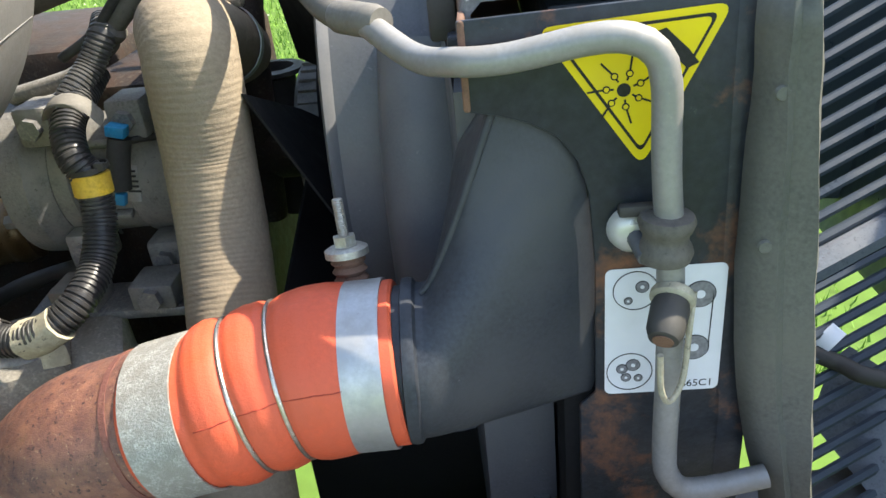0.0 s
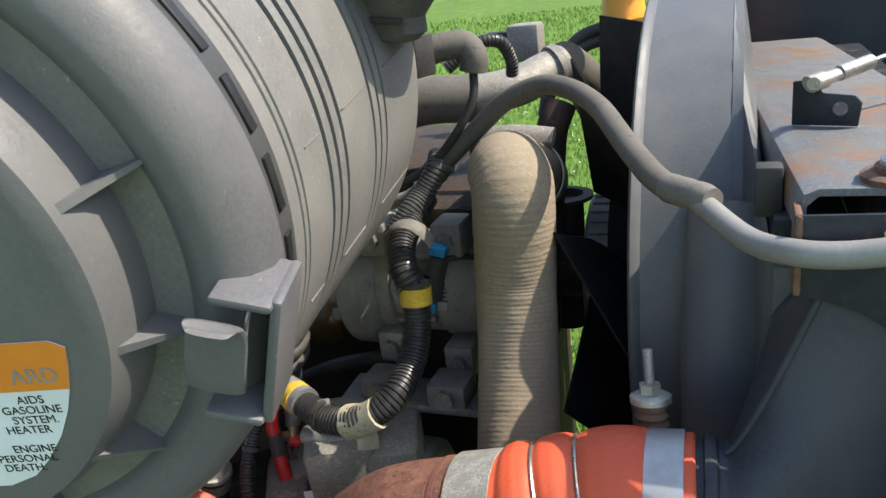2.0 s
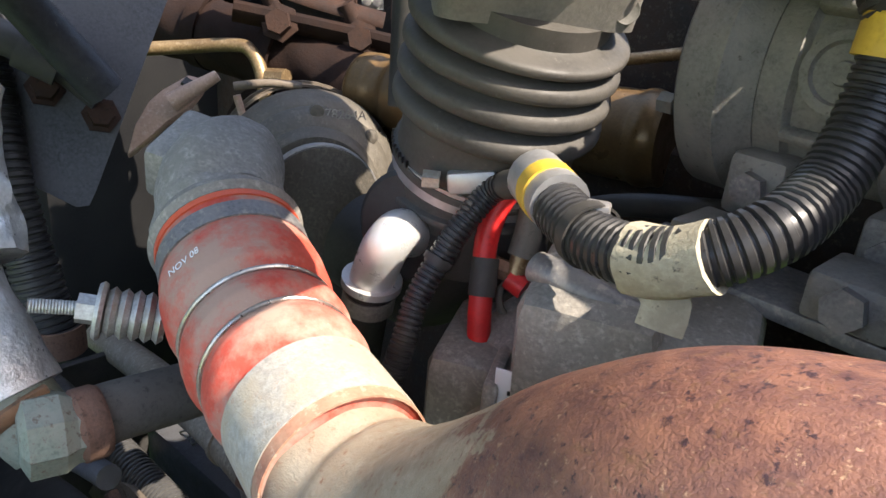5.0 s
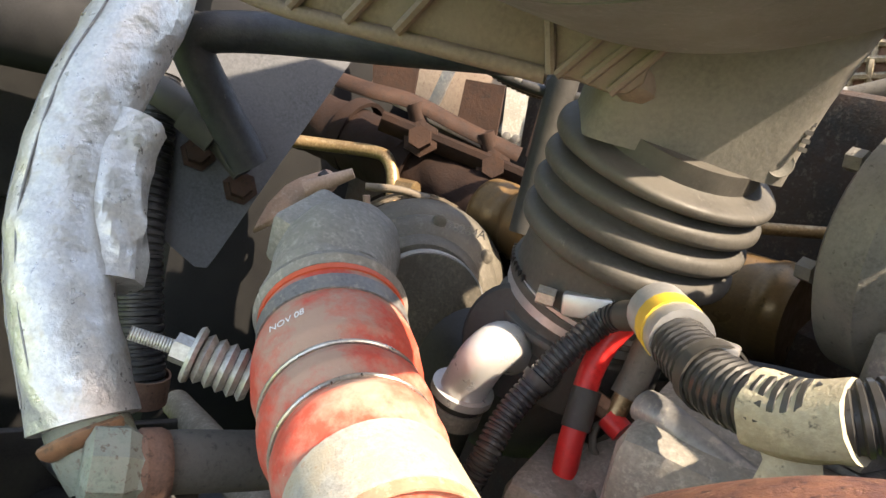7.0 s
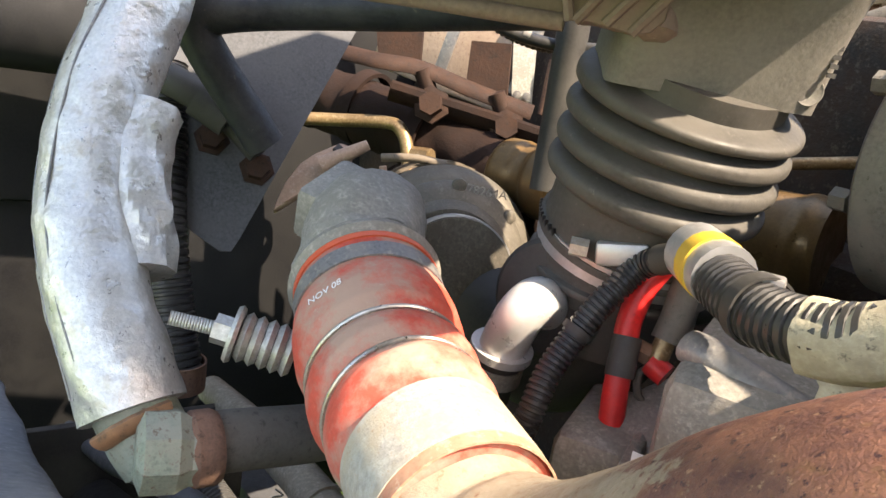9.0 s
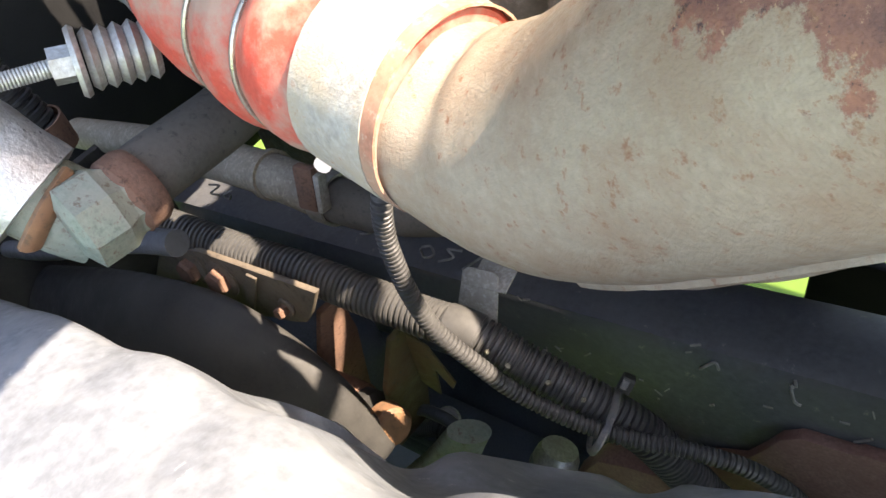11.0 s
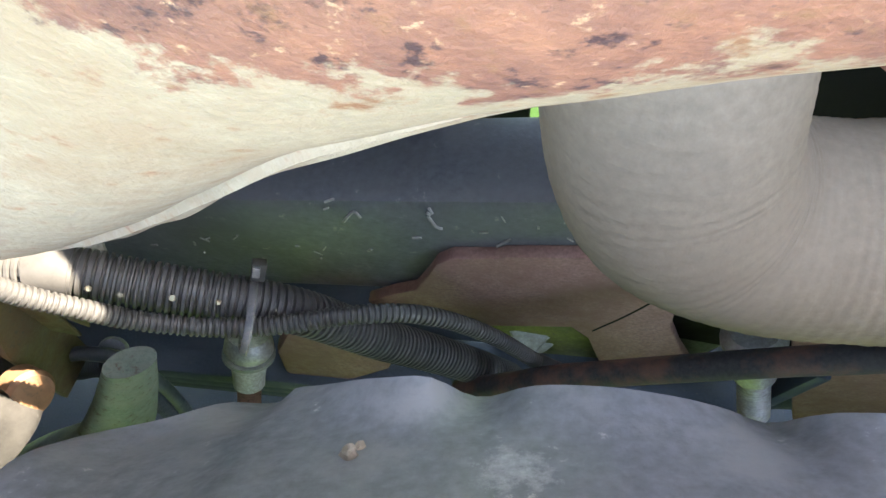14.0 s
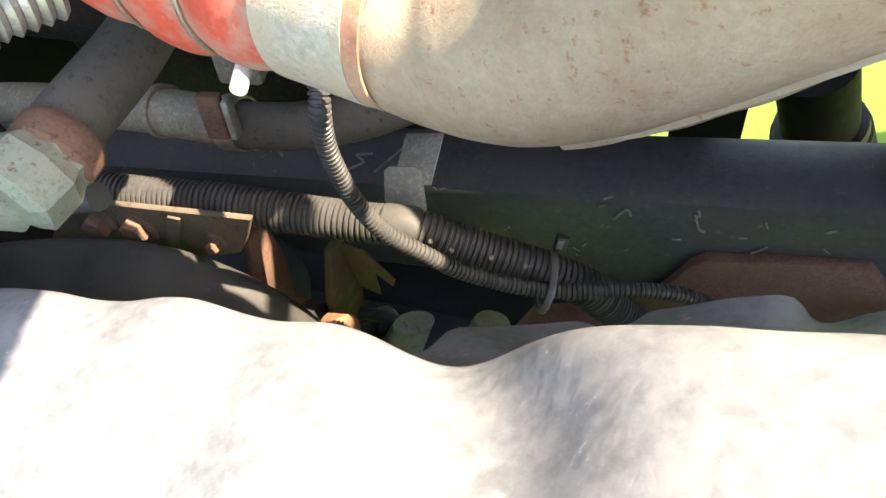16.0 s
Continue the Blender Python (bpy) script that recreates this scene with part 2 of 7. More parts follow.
M["plate"] = surf("brown_primer_plate", (0.29, 0.165, 0.135), (0.225, 0.12, 0.095), (0.38, 0.27, 0.22), scale=16, soft=0.15, rough=0.62, bump=0.35, spots=0.66)
M["fender"] = surf("weathered_fender_plastic", (0.160, 0.173, 0.190), (0.215, 0.225, 0.236), (0.50, 0.49, 0.47), scale=30, cover=0.57, soft=0.07, fine=160, rough=0.52, bump=0.25, bump_scale=200, grain=0.2, spots=0.65, sheen=0.4,
                   patches=(((-0.275, 0.41, 1.235), 0.035, (0.42, 0.43, 0.45)), ((-0.258, 0.395, 1.26), 0.03, (0.40, 0.41, 0.43)), ((-0.618, 0.33, 1.175), 0.012, (0.6, 0.6, 0.58)), ((-0.45, 0.25, 1.335), 0.05, (0.40, 0.41, 0.42)), ((-0.22, 0.27, 1.40), 0.06, (0.36, 0.365, 0.37))))
# olive set darker than its paint, standing in for shade under the looms
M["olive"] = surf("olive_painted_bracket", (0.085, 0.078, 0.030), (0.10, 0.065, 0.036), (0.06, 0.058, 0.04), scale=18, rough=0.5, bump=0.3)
M["hood"] = surf("dark_blue_hood_lining", (0.030, 0.041, 0.057), (0.040, 0.051, 0.066), (0.08, 0.085, 0.09), scale=6, rough=0.38, bump=0.08, grain=0.12, spots=0.70)
M["hood_grey"] = surf("grey_hood_panel", (0.10, 0.115, 0.14), (0.14, 0.15, 0.17), (0.06, 0.065, 0.08), scale=8, rough=0.45, bump=0.1)
M["chalk"] = surf("grey_chalk", (0.33, 0.32, 0.30), (0.22, 0.21, 0.2), scale=80, rough=0.9, bump=0)
M["seal"] = surf("worn_rubber_flap", (0.085, 0.088, 0.08), (0.135, 0.13, 0.11), (0.2, 0.19, 0.17), scale=10, soft=0.2, rough=0.62, bump=0.2, spots=0.7)
M["cap"] = surf("dark_slate_cap_plastic", (0.104, 0.103, 0.111), (0.138, 0.134, 0.132), (0.30, 0.28, 0.25), scale=9, soft=0.15, fine=380, rough=0.46, bump=0.22, grain=0.16, spots=0.665)
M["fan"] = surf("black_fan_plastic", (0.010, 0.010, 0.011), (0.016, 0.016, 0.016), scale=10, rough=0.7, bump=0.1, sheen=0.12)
M["seam"] = surf("dark_red_seam", (0.30, 0.035, 0.018), (0.26, 0.035, 0.02), scale=30, rough=0.6, bump=0)
M["duct"] = surf("dusty_grey_rubber_duct", (0.115, 0.108, 0.096), (0.19, 0.175, 0.15), (0.26, 0.24, 0.2), scale=16, soft=0.25, rough=0.7, bump=0.25, spots=0.68)
M["band_dull"] = surf("dull_grey_band", (0.16, 0.16, 0.165), (0.22, 0.21, 0.2), (0.3, 0.28, 0.25), scale=40, rough=0.5, metal=0.4, bump=0.2)
M["brown_tube"] = surf("brown_dusty_bracket", (0.165, 0.118, 0.096), (0.215, 0.165, 0.135), (0.29, 0.235, 0.19), scale=18, soft=0.2, rough=0.68, bump=0.35, spots=0.64)
M["amber"] = surf("amber_varnished_can", (0.16, 0.095, 0.036), (0.11, 0.065, 0.03), (0.24, 0.165, 0.075), scale=14, soft=0.2, rough=0.36, metal=0.35, bump=0.15, spots=0.68)
M["clover"] = surf("white_clover", (0.6, 0.6, 0.52), rough=0.8, bump=0)
M["blade"] = surf("grass_blades", (0.12, 0.25, 0.03), (0.16, 0.28, 0.05), (0.24, 0.30, 0.09), scale=3, soft=0.3, fine=30, rough=0.7, bump=0)
M["yellow_green"] = surf("yellow_green_overspray", (0.15, 0.155, 0.035), (0.10, 0.11, 0.045), (0.09, 0.08, 0.05), scale=25, rough=0.55, bump=0.3)
M["tan_cast"] = surf("pinkish_tan_casting", (0.40, 0.28, 0.215), (0.33, 0.22, 0.165), (0.46, 0.36, 0.29), scale=40, soft=0.2, rough=0.6, bump=0.3)
# tan tone carries the sunlight on the far side
M["tan_panel"] = surf("sunlit_tan_panel", (0.36, 0.27, 0.20), (0.28, 0.20, 0.15), (0.2, 0.13, 0.09), scale=10, soft=0.2, rough=0.6, bump=0.2)
M["lip"] = surf("dusty_pink_hose_lip", (0.36, 0.15, 0.095), (0.33, 0.22, 0.15), (0.4, 0.3, 0.22), scale=30, rough=0.75, bump=0.2)
M["braid"] = surf("woven_brass_braid", (0.34, 0.29, 0.21), (0.24, 0.19, 0.13), (0.5, 0.44, 0.33), scale=60, rough=0.5, metal=0.5, bump=0.2)
M["rod_black"] = surf("scraped_black_rod", (0.022, 0.024, 0.029), (0.045, 0.045, 0.047), (0.20, 0.16, 0.12), scale=30, cover=0.55, soft=0.12, fine=150, rough=0.5, bump=0.4, spots=0.655)
M["shield"] = surf("dull_heat_shield", (0.075, 0.078, 0.085), (0.09, 0.092, 0.097), (0.14, 0.13, 0.12), scale=14, rough=0.55, bump=0.15, spots=0.70, sheen=0.08)
M["bellows"] = surf("dust_filmed_bellows_rubber", (0.046, 0.043, 0.039), (0.082, 0.075, 0.065), (0.15, 0.138, 0.118), scale=20, soft=0.2, fine=300, rough=0.6, bump=0.2, spots=0.64)
M["dull_tube"] = surf("dull_aluminium_tube", (0.27, 0.265, 0.255), (0.23, 0.22, 0.205), (0.34, 0.30, 0.25), scale=30, soft=0.2, rough=0.5, metal=0.3, bump=0.05, grain=0.1, spots=0.66)
M["tube_steel"] = surf("weathered_tan_steel_tube", (0.27, 0.235, 0.185), (0.20, 0.165, 0.125), (0.36, 0.32, 0.26), scale=30, soft=0.15, rough=0.6, metal=0.15, bump=0.4, bump_scale=300)
M["zinc_pale"] = surf("pale_dusty_zinc", (0.42, 0.41, 0.37), (0.33, 0.32, 0.28), (0.50, 0.50, 0.48), scale=60, rough=0.6, metal=0.25, bump=0.3)
M["rusty_black"] = surf("black_rod_with_rust", (0.038, 0.036, 0.036), (0.15, 0.078, 0.055), (0.11, 0.10, 0.09), scale=26, cover=0.56, soft=0.1, rough=0.55, bump=0.35, spots=0.66)
M["hanger"] = surf("grimy_brown_steel", (0.115, 0.095, 0.075), (0.17, 0.135, 0.10), (0.07, 0.055, 0.045), scale=24, soft=0.2, rough=0.7, metal=0.1, bump=0.5)
M["axle_blue"] = surf("blue_grey_axle_paint", (0.045, 0.062, 0.085), (0.075, 0.088, 0.105), (0.17, 0.15, 0.12), scale=14, soft=0.2, rough=0.6, bump=0.3, spots=0.66)
M["loom_blue"] = surf("blue_grey_cable_sheath", (0.050, 0.062, 0.080), (0.075, 0.088, 0.105), (0.13, 0.13, 0.13), scale=30, rough=0.42, bump=0.08, spots=0.7)
M["grass"] = surf("mown_grass", (0.065, 0.13, 0.016), (0.095, 0.165, 0.024), (0.15, 0.20, 0.06), scale=0.7, soft=0.25, fine=6, rough=0.9, bump=0.0, grain=0.42, spots=0.60)


# ---- builders ----
ORIGIN = {}


def thing(name, label, category, at=(0, 0, 0), group="", kind=""):
    ob = new(name)
    ob.empty_display_size = 0.02
    ob.location = at
    ORIGIN[ob] = Vector(at)
    return tagged(ob, label, category, group, kind)


def part(name, geo, material, parent=None, label="", smooth=True):
    """geo: (verts, faces) in world metres, or a bmesh. One mesh object under parent."""
    me = bpy.data.meshes.new(name)
    off = ORIGIN.get(parent, Vector((0, 0, 0)))
    if isinstance(geo, bmesh.types.BMesh):
        bmesh.ops.translate(geo, verts=geo.verts, vec=-off)
        geo.to_mesh(me)
        geo.free()
    else:
        me.from_pydata([tuple(Vector(v) - off) for v in geo[0]], [], geo[1])
    if smooth:
        me.shade_smooth()
        me.set_sharp_from_angle(angle=radians(38))
    me.materials.append(M[material])
    ob = new(name, me)
    ob.parent = parent
    ORIGIN[ob] = off
    return tagged(ob, label)


def spline(pts, step):
    """Smooth path through pts, sampled about every step metres."""
    P = [Vector(p) for p in pts]
    if len(P) == 2:
        n = max(1, round((P[1] - P[0]).length / step))
        return [P[0].lerp(P[1], i / n) for i in range(n + 1)]
    P = [P[0] * 2 - P[1]] + P + [P[-1] * 2 - P[-2]]
    out = []
    for i in range(1, len(P) - 2):
        a, b, c, d = P[i - 1:i + 3]
        n = max(2, round((c - b).length / step))
        for k in range(n):
            t = k / n
            out.append(0.5 * (2 * b + (c - a) * t + (2 * a - 5 * b + 4 * c - d) * t * t + (3 * b - a - 3 * c + d) * t ** 3))
    out.append(P[-2].copy())
    return out


def sweep(pts, radius, n=18, step=0.008, caps=True, squash=1.0, wobble=0.0):
    """A tube along a smooth path; radius a number or a function of (metres along, whole length)."""
    C = spline(pts, step)
    S = [0.0]
    for a, b in zip(C, C[1:]):
        S.append(S[-1] + (b - a).length)
    verts, faces = [], []
    tan = (C[1] - C[0]).normalized()
    side = tan.orthogonal().normalized()
    for i, c in enumerate(C):
        t2 = (C[min(i + 1, len(C) - 1)] - C[max(i - 1, 0)]).normalized()
        side = (tan.rotation_difference(t2) @ side).normalized()
        tan = t2
        up = tan.cross(side)
        r = radius(S[i], S[-1]) if callable(radius) else radius
        for k in range(n):
            a = 2 * math.pi * k / n
            rr = r * (1 + wobble * noise.noise(c * 40 + Vector((math.cos(a), math.sin(a), 0)) * 2)) if wobble else r
            verts.append(c + side * math.cos(a) * rr + up * math.sin(a) * rr * squash)
    for i in range(len(C) - 1):
        for k in range(n):
            faces.append((i * n + k, i * n + (k + 1) % n, (i + 1) * n + (k + 1) % n, (i + 1) * n + k))
    if caps:
        faces.append(tuple(range(n))[::-1])
        faces.append(tuple(range((len(C) - 1) * n, len(C) * n)))
    return verts, faces


def ribs(r, depth, pitch):
    """Radius of a split loom with square ribs."""
    def f(s, whole):
        u = (s / pitch) % 1.0
        return r - depth * (1 if 0.12 < u < 0.5 else 0)
    return f


def loom(pts, r, depth=0.0016, pitch=0.0044, n=14):
    return sweep(pts, ribs(r, depth, pitch), n=n, step=pitch / 6)


def lathe(profile, at, axis, n=28, closed=True, start=None):
    """profile: (metres along axis, radius) pairs, turned about the axis through at."""
    w = Vector(axis).normalized()
    u = (Vector(start) - w * w.dot(Vector(start))).normalized() if start else w.orthogonal().normalized()
    v = w.cross(u)
    verts, faces = [], []
    for a, r in profile:
        for k in range(n):
            th = 2 * math.pi * k / n
            verts.append(Vector(at) + w * a + (u * math.cos(th) + v * math.sin(th)) * max(r, 1e-4))
    for i in range(len(profile) - 1):
        for k in range(n):
            faces.append((i * n + k, i * n + (k + 1) % n, (i + 1) * n + (k + 1) % n, (i + 1) * n + k))
    if closed:
        faces.append(tuple(range(n))[::-1])
        faces.append(tuple(range((len(profile) - 1) * n, len(profile) * n)))
    return verts, faces


def lathe_on(pts, profile, n=32, step=0.004):
    """profile (metres along, radius) turned about a bent path."""
    A = [p[0] for p in profile]
    R = [p[1] for p in profile]
    return sweep(pts, lambda s, whole: float(np.interp(s, A, R)), n=n, step=step)


def box(at, size, bevel=0.004, turn=(0, 0, 0), taper=1.0):
    bm = bmesh.new()
    bmesh.ops.create_cube(bm, size=1.0)
    for v in bm.verts:
        k = taper if v.co.z > 0 else 1.0
        v.co = Vector((v.co.x * size[0] * k, v.co.y * size[1] * k, v.co.z * size[2]))
    if bevel:
        bmesh.ops.bevel(bm, geom=bm.edges[:], offset=bevel, segments=2, affect="EDGES", profile=0.5)
    bm.transform(pose(*at, *turn))
    return bm


def prism(outline, origin, u, v, thick, bevel=0.0015):
    """A flat plate: outline in (u, v) metres, extruded by thick along u x v."""
    U, V = Vector(u).normalized(), Vector(v).normalized()
    W = U.cross(V)
    bm = bmesh.new()
    low = [bm.verts.new(Vector(origin) + U * a + V * b) for a, b in outline]
    f = bm.faces.new(low)
    made = bmesh.ops.extrude_face_region(bm, geom=[f])
    bmesh.ops.translate(bm, verts=[g for g in made["geom"] if isinstance(g, bmesh.types.BMVert)], vec=W * thick)
    bmesh.ops.recalc_face_normals(bm, faces=bm.faces[:])
    if bevel:
        sharp = [e for e in bm.edges if e.calc_face_angle(0) > 0.6]
        bmesh.ops.bevel(bm, geom=sharp, offset=bevel, segments=2, affect="EDGES", profile=0.5)
    return bm


def rounded(w, h, r, n=5, cx=0.0, cy=0.0):
    out = []
    for x, y, a0 in ((w / 2 - r, h / 2 - r, 0), (-w / 2 + r, h / 2 - r, 90), (-w / 2 + r, -h / 2 + r, 180), (w / 2 - r, -h / 2 + r, 270)):
        out += [(cx + x + r * math.cos(radians(a0 + 90 * k / n)), cy + y + r * math.sin(radians(a0 + 90 * k / n))) for k in range(n + 1)]
    return out


def ring_band(at, axis, r, width, thick=0.0015, n=40):
    return lathe([(-width / 2, r), (-width / 2, r + thick), (width / 2, r + thick), (width / 2, r)], at, axis, n=n, closed=False)


def hex_bolt(parent, at, axis, r, h, material="zinc", washer=1.5, stud=0.0, stud_r=0.0):
    """Washer, hexagon head and a threaded end, as parts of parent."""
    w = Vector(axis).normalized()
    at = Vector(at)
    if washer:
        part("washer", lathe([(0, r * washer), (0.0022, r * washer), (0.003, r * washer * 0.95)], at, w, n=24), material, parent)
    part("bolt_head", lathe([(0.003, r), (h * 0.85, r), (h, r * 0.86)], at, w, n=6), material, parent, smooth=False)
    if stud:
        rr = stud_r or r * 0.55
        part("threaded_end", sweep([at + w * h, at + w * (h + stud)], lambda s, q: rr * (1 - 0.1 * ((s / 0.0018) % 1 > 0.5)), n=12, step=0.0009), material, parent)


def text_mesh(body, size, at, u, v, align="RIGHT"):
    """Flat letters in the built-in font, at a place, along u, upright along v."""
    crv = bpy.data.curves.new("letters", "FONT")
    crv.body, crv.size, crv.extrude, crv.align_x = body, size, 0.0001, align
    ob = new("letters", crv)
    me = bpy.data.meshes.new_from_object(ob.evaluated_get(bpy.context.evaluated_depsgraph_get()))
    bpy.data.objects.remove(ob)
    U, V = Vector(u).normalized(), Vector(v).normalized()
    W = U.cross(V)
    pts = [Vector(at) + U * p.co.x + V * p.co.y + W * p.co.z for p in me.vertices]
    return pts, [tuple(p.vertices) for p in me.polygons]


def skin_line(path, radius, way, lo=0.0, hi=1.0, lift=0.0):
    """Points on a bent tube's surface, on the side that faces way."""
    C = spline(path, 0.006)
    out = []
    for i in range(int(lo * (len(C) - 1)), int(hi * (len(C) - 1)) + 1):
        t = (C[min(i + 1, len(C) - 1)] - C[max(i - 1, 0)]).normalized()
        d = Vector(way)
        d = (d - t * t.dot(d)).normalized()
        r = radius(i / (len(C) - 1)) if callable(radius) else radius
        out.append(C[i] + d * (r + lift))
    return out


# ---- setting: ground ----
def build_ground():
    n = 60
    verts, faces = [], []
    for j in range(n + 1):
        for i in range(n + 1):
            x = 90 * ((i / n * 2 - 1) ** 3)
            y = 90 * ((j / n * 2 - 1) ** 3)
            verts.append((x, y, 0.03 * noise.noise(Vector((x * 0.3, y * 0.3, 0))) + 0.11 * max(0, y - 4)))
    for j in range(n):
        for i in range(n):
            a = j * (n + 1) + i
            faces.append((a, a + 1, a + n + 2, a + n + 1))
    g = part("ground", (verts, faces), "grass")
    tagged(g, "bright green mown grass field round the truck", "grass", kind="structure")


build_ground()


def build_grass():
    rng = np.random.default_rng(4)
    n = 70000
    y = 2.2 + 12 * rng.random(n) ** 1.4
    x = rng.uniform(-0.75, 0.28, n) * y + rng.uniform(-0.5, 0.8, n)
    h, a = rng.uniform(0.03, 0.075, n), rng.uniform(0, 6.28, n)
    w = rng.uniform(0.004, 0.009, n) * (1 + 0.12 * y)
    z = 0.11 * np.maximum(0, y - 4) - 0.03
    lx, ly = rng.normal(0, 0.025, n), rng.normal(0, 0.025, n)
    verts = np.empty((n, 3, 3))
    verts[:, 0] = np.stack([x - np.cos(a) * w, y - np.sin(a) * w, z], 1)
    verts[:, 1] = np.stack([x + np.cos(a) * w, y + np.sin(a) * w, z], 1)
    verts[:, 2] = np.stack([x + lx, y + ly, z + 0.03 + h], 1)
    g = part("grass_blades", (verts.reshape(-1, 3).tolist(), np.arange(3 * n).reshape(n, 3).tolist()), "blade", smooth=False)
    tagged(g, "short sunlit green grass blades of the lawn", "grass", kind="stuff")
    m = 500
    x, y = rng.uniform(-5, 3, m), rng.uniform(2.5, 9, m)
    v, f = [], []
    for i in range(m):
        c = Vector((x[i], y[i], 0.11 * max(0, y[i] - 4) + 0.05))
        k = len(v)
        v += [c + Vector(q) * 0.011 for q in ((1, 0, 0), (-1, 0, 0), (0, 1, 0), (0, -1, 0), (0, 0, 1), (0, 0, -1))]
        f += [(k, k + 2, k + 4), (k + 2, k + 1, k + 4), (k + 1, k + 3, k + 4), (k + 3, k, k + 4)]
    tagged(part("clover_heads", (v, f), "clover"), "tiny white clover heads scattered in the lawn", "clover", kind="stuff")


build_grass()

# ---- radiator, shroud and fan ----
def build_radiator():
    rad = thing("radiator", "black painted radiator core with rusty top channel and side bracket", "radiator", (0.08, 0.48, 1.0))
    # core block with tanks
    part("core", box((0.10, 0.93, 1.33), (0.09, 0.84, 0.76), 0.006), "black_paint", rad)
    # side bracket plate, facing the near side
    outline = [(0.0, 1.712), (0.002, 1.656), (0.022, 1.652), (0.040, 1.646), (0.058, 1.635), (0.070, 1.618), (0.077, 1.595), (0.081, 1.54), (0.081, 1.43),
               (0.069, 1.418), (0.069, 1.30), (0.175, 1.30), (0.175, 1.40), (0.168, 1.55), (0.164, 1.716)]
    part("side_bracket", prism([(a, b) for a, b in outline], (0, 0.478, 0), (1, 0, 0), (0, 0, 1), 0.004), "black_paint", rad, "black bracket with rust along its edges")
    part("bracket_return", box((0.003, 0.49, 1.684), (0.005, 0.034, 0.056), 0.002), "rust", rad)
    # top channel, a folded sheet with lips
    y0, y1, z = 0.50, 1.36, 1.722
    prof = [(0.004, 1.690), (0.004, z - 0.012), (0.007, z - 0.004), (0.016, z), (0.146, z), (0.155, z - 0.004), (0.158, z - 0.012), (0.158, 1.690),
            (0.153, 1.690), (0.153, z - 0.012), (0.146, z - 0.005), (0.016, z - 0.005), (0.009, z - 0.012), (0.009, 1.690)]
    verts = [(x - 0.075 * (y - y0), y, zz) for y in (y0, y1) for x, zz in prof]
    k = len(prof)
    faces = [(i, (i + 1) % k, k + (i + 1) % k, k + i) for i in range(k)] + [tuple(range(k))[::-1], tuple(range(k, 2 * k))]
    ch = part("top_channel", (verts, faces), "channel", rad, "dusty grey channel with orange rust patches")
    for (sx, sy, w, l) in ((0.127, 0.548, 0.012, 0.022),):
        part("slot", box((sx, sy, z + 0.0008), (l, w, 0.0016), 0.0005), "ink", ch)
    # large bolt with stacked washers
    b = Vector((0.068, 0.520, z))
    part("rubber_mount", lathe([(0, 0.026), (0.004, 0.027), (0.006, 0.024)], b, (0, 0, 1)), "rust", rad, "rusty cup washer")
    part("washer", lathe([(0.006, 0.0185), (0.010, 0.0185), (0.011, 0.0165)], b, (0, 0, 1)), "rust", rad)
    part("washer", lathe([(0.011, 0.0155), (0.014, 0.0155), (0.015, 0.0145)], b, (0, 0, 1)), "zinc", rad)
    part("nut", lathe([(0.015, 0.0115), (0.025, 0.0115), (0.026, 0.0105)], b, (0, 0, 1), n=6), "rust", rad, smooth=False)
    part("threaded_end", sweep([b + Vector((0, 0, 0.026)), b + Vector((0, 0, 0.034))], lambda s, q: 0.0062 * (1 - 0.12 * ((s / 0.0022) % 1 > 0.5)), n=14, step=0.0011), "zinc", rad)
    # small clip box on the channel's end
    part("clip", box((-0.012, 0.575, 1.700), (0.020, 0.020, 0.040), 0.003), "rubber", rad)
    part("latch_block", box((0.0, 0.545, 1.680), (0.018, 0.02, 0.02), 0.003), "black_paint", rad)
    return rad


build_radiator()


def build_cable_stay(at, hood_end):
    stay = thing("hood_cable", "braided steel hood stay cable with zinc fork on black bracket", "cable", at, group="hood stay cables")
    a = Vector(at)
    out = [(-0.022, -0.012), (-0.022, 0.026), (-0.006, 0.028), (0.002, 0.016), (0.028, 0.014), (0.033, 0.008), (0.031, -0.012)]
    part("bracket", prism(out, a, (1, -0.35, 0), (0, 0, 1), 0.003, 0.0008), "black_paint", stay)
    part("bracket_hole", lathe([(-0.0035, 0.006), (0.0042, 0.006)], a + Vector((0.016, -0.0056, 0.003)), (0.35, 1, 0), n=16), "channel", stay, "round hole showing the channel")
    d = (Vector(hood_end) - a).normalized()
    p = a + Vector((-0.004, -0.004, 0.026))
    part("pin", lathe([(-0.010, 0.0055), (0.008, 0.0055)], p, (0.3, 1, 0), n=14), "zinc", stay)
    part("fork", sweep([p - d * 0.008, p + d * 0.012, p + d * 0.03], lambda s, q: 0.0085 if s < 0.02 else 0.0062, n=12, step=0.004, squash=0.75), "zinc", stay, "zinc plated fork")
    part("ferrule", sweep([p + d * 0.026, p + d * 0.062], 0.0068, n=14), "zinc", stay)
    part("wire_rope", sweep([p + d * 0.06, p + d * 0.25, Vector(hood_end)], lambda s, q: 0.0021 * (1 + 0.1 * math.sin(s * 1400)), n=8, step=0.0035), "wire", stay)


build_cable_stay((0.031, 0.692, 1.735), (0.275, 0.917, 1.778))
build_cable_stay((-0.061, 1.712, 1.724), (0.286, 1.69, 1.952))


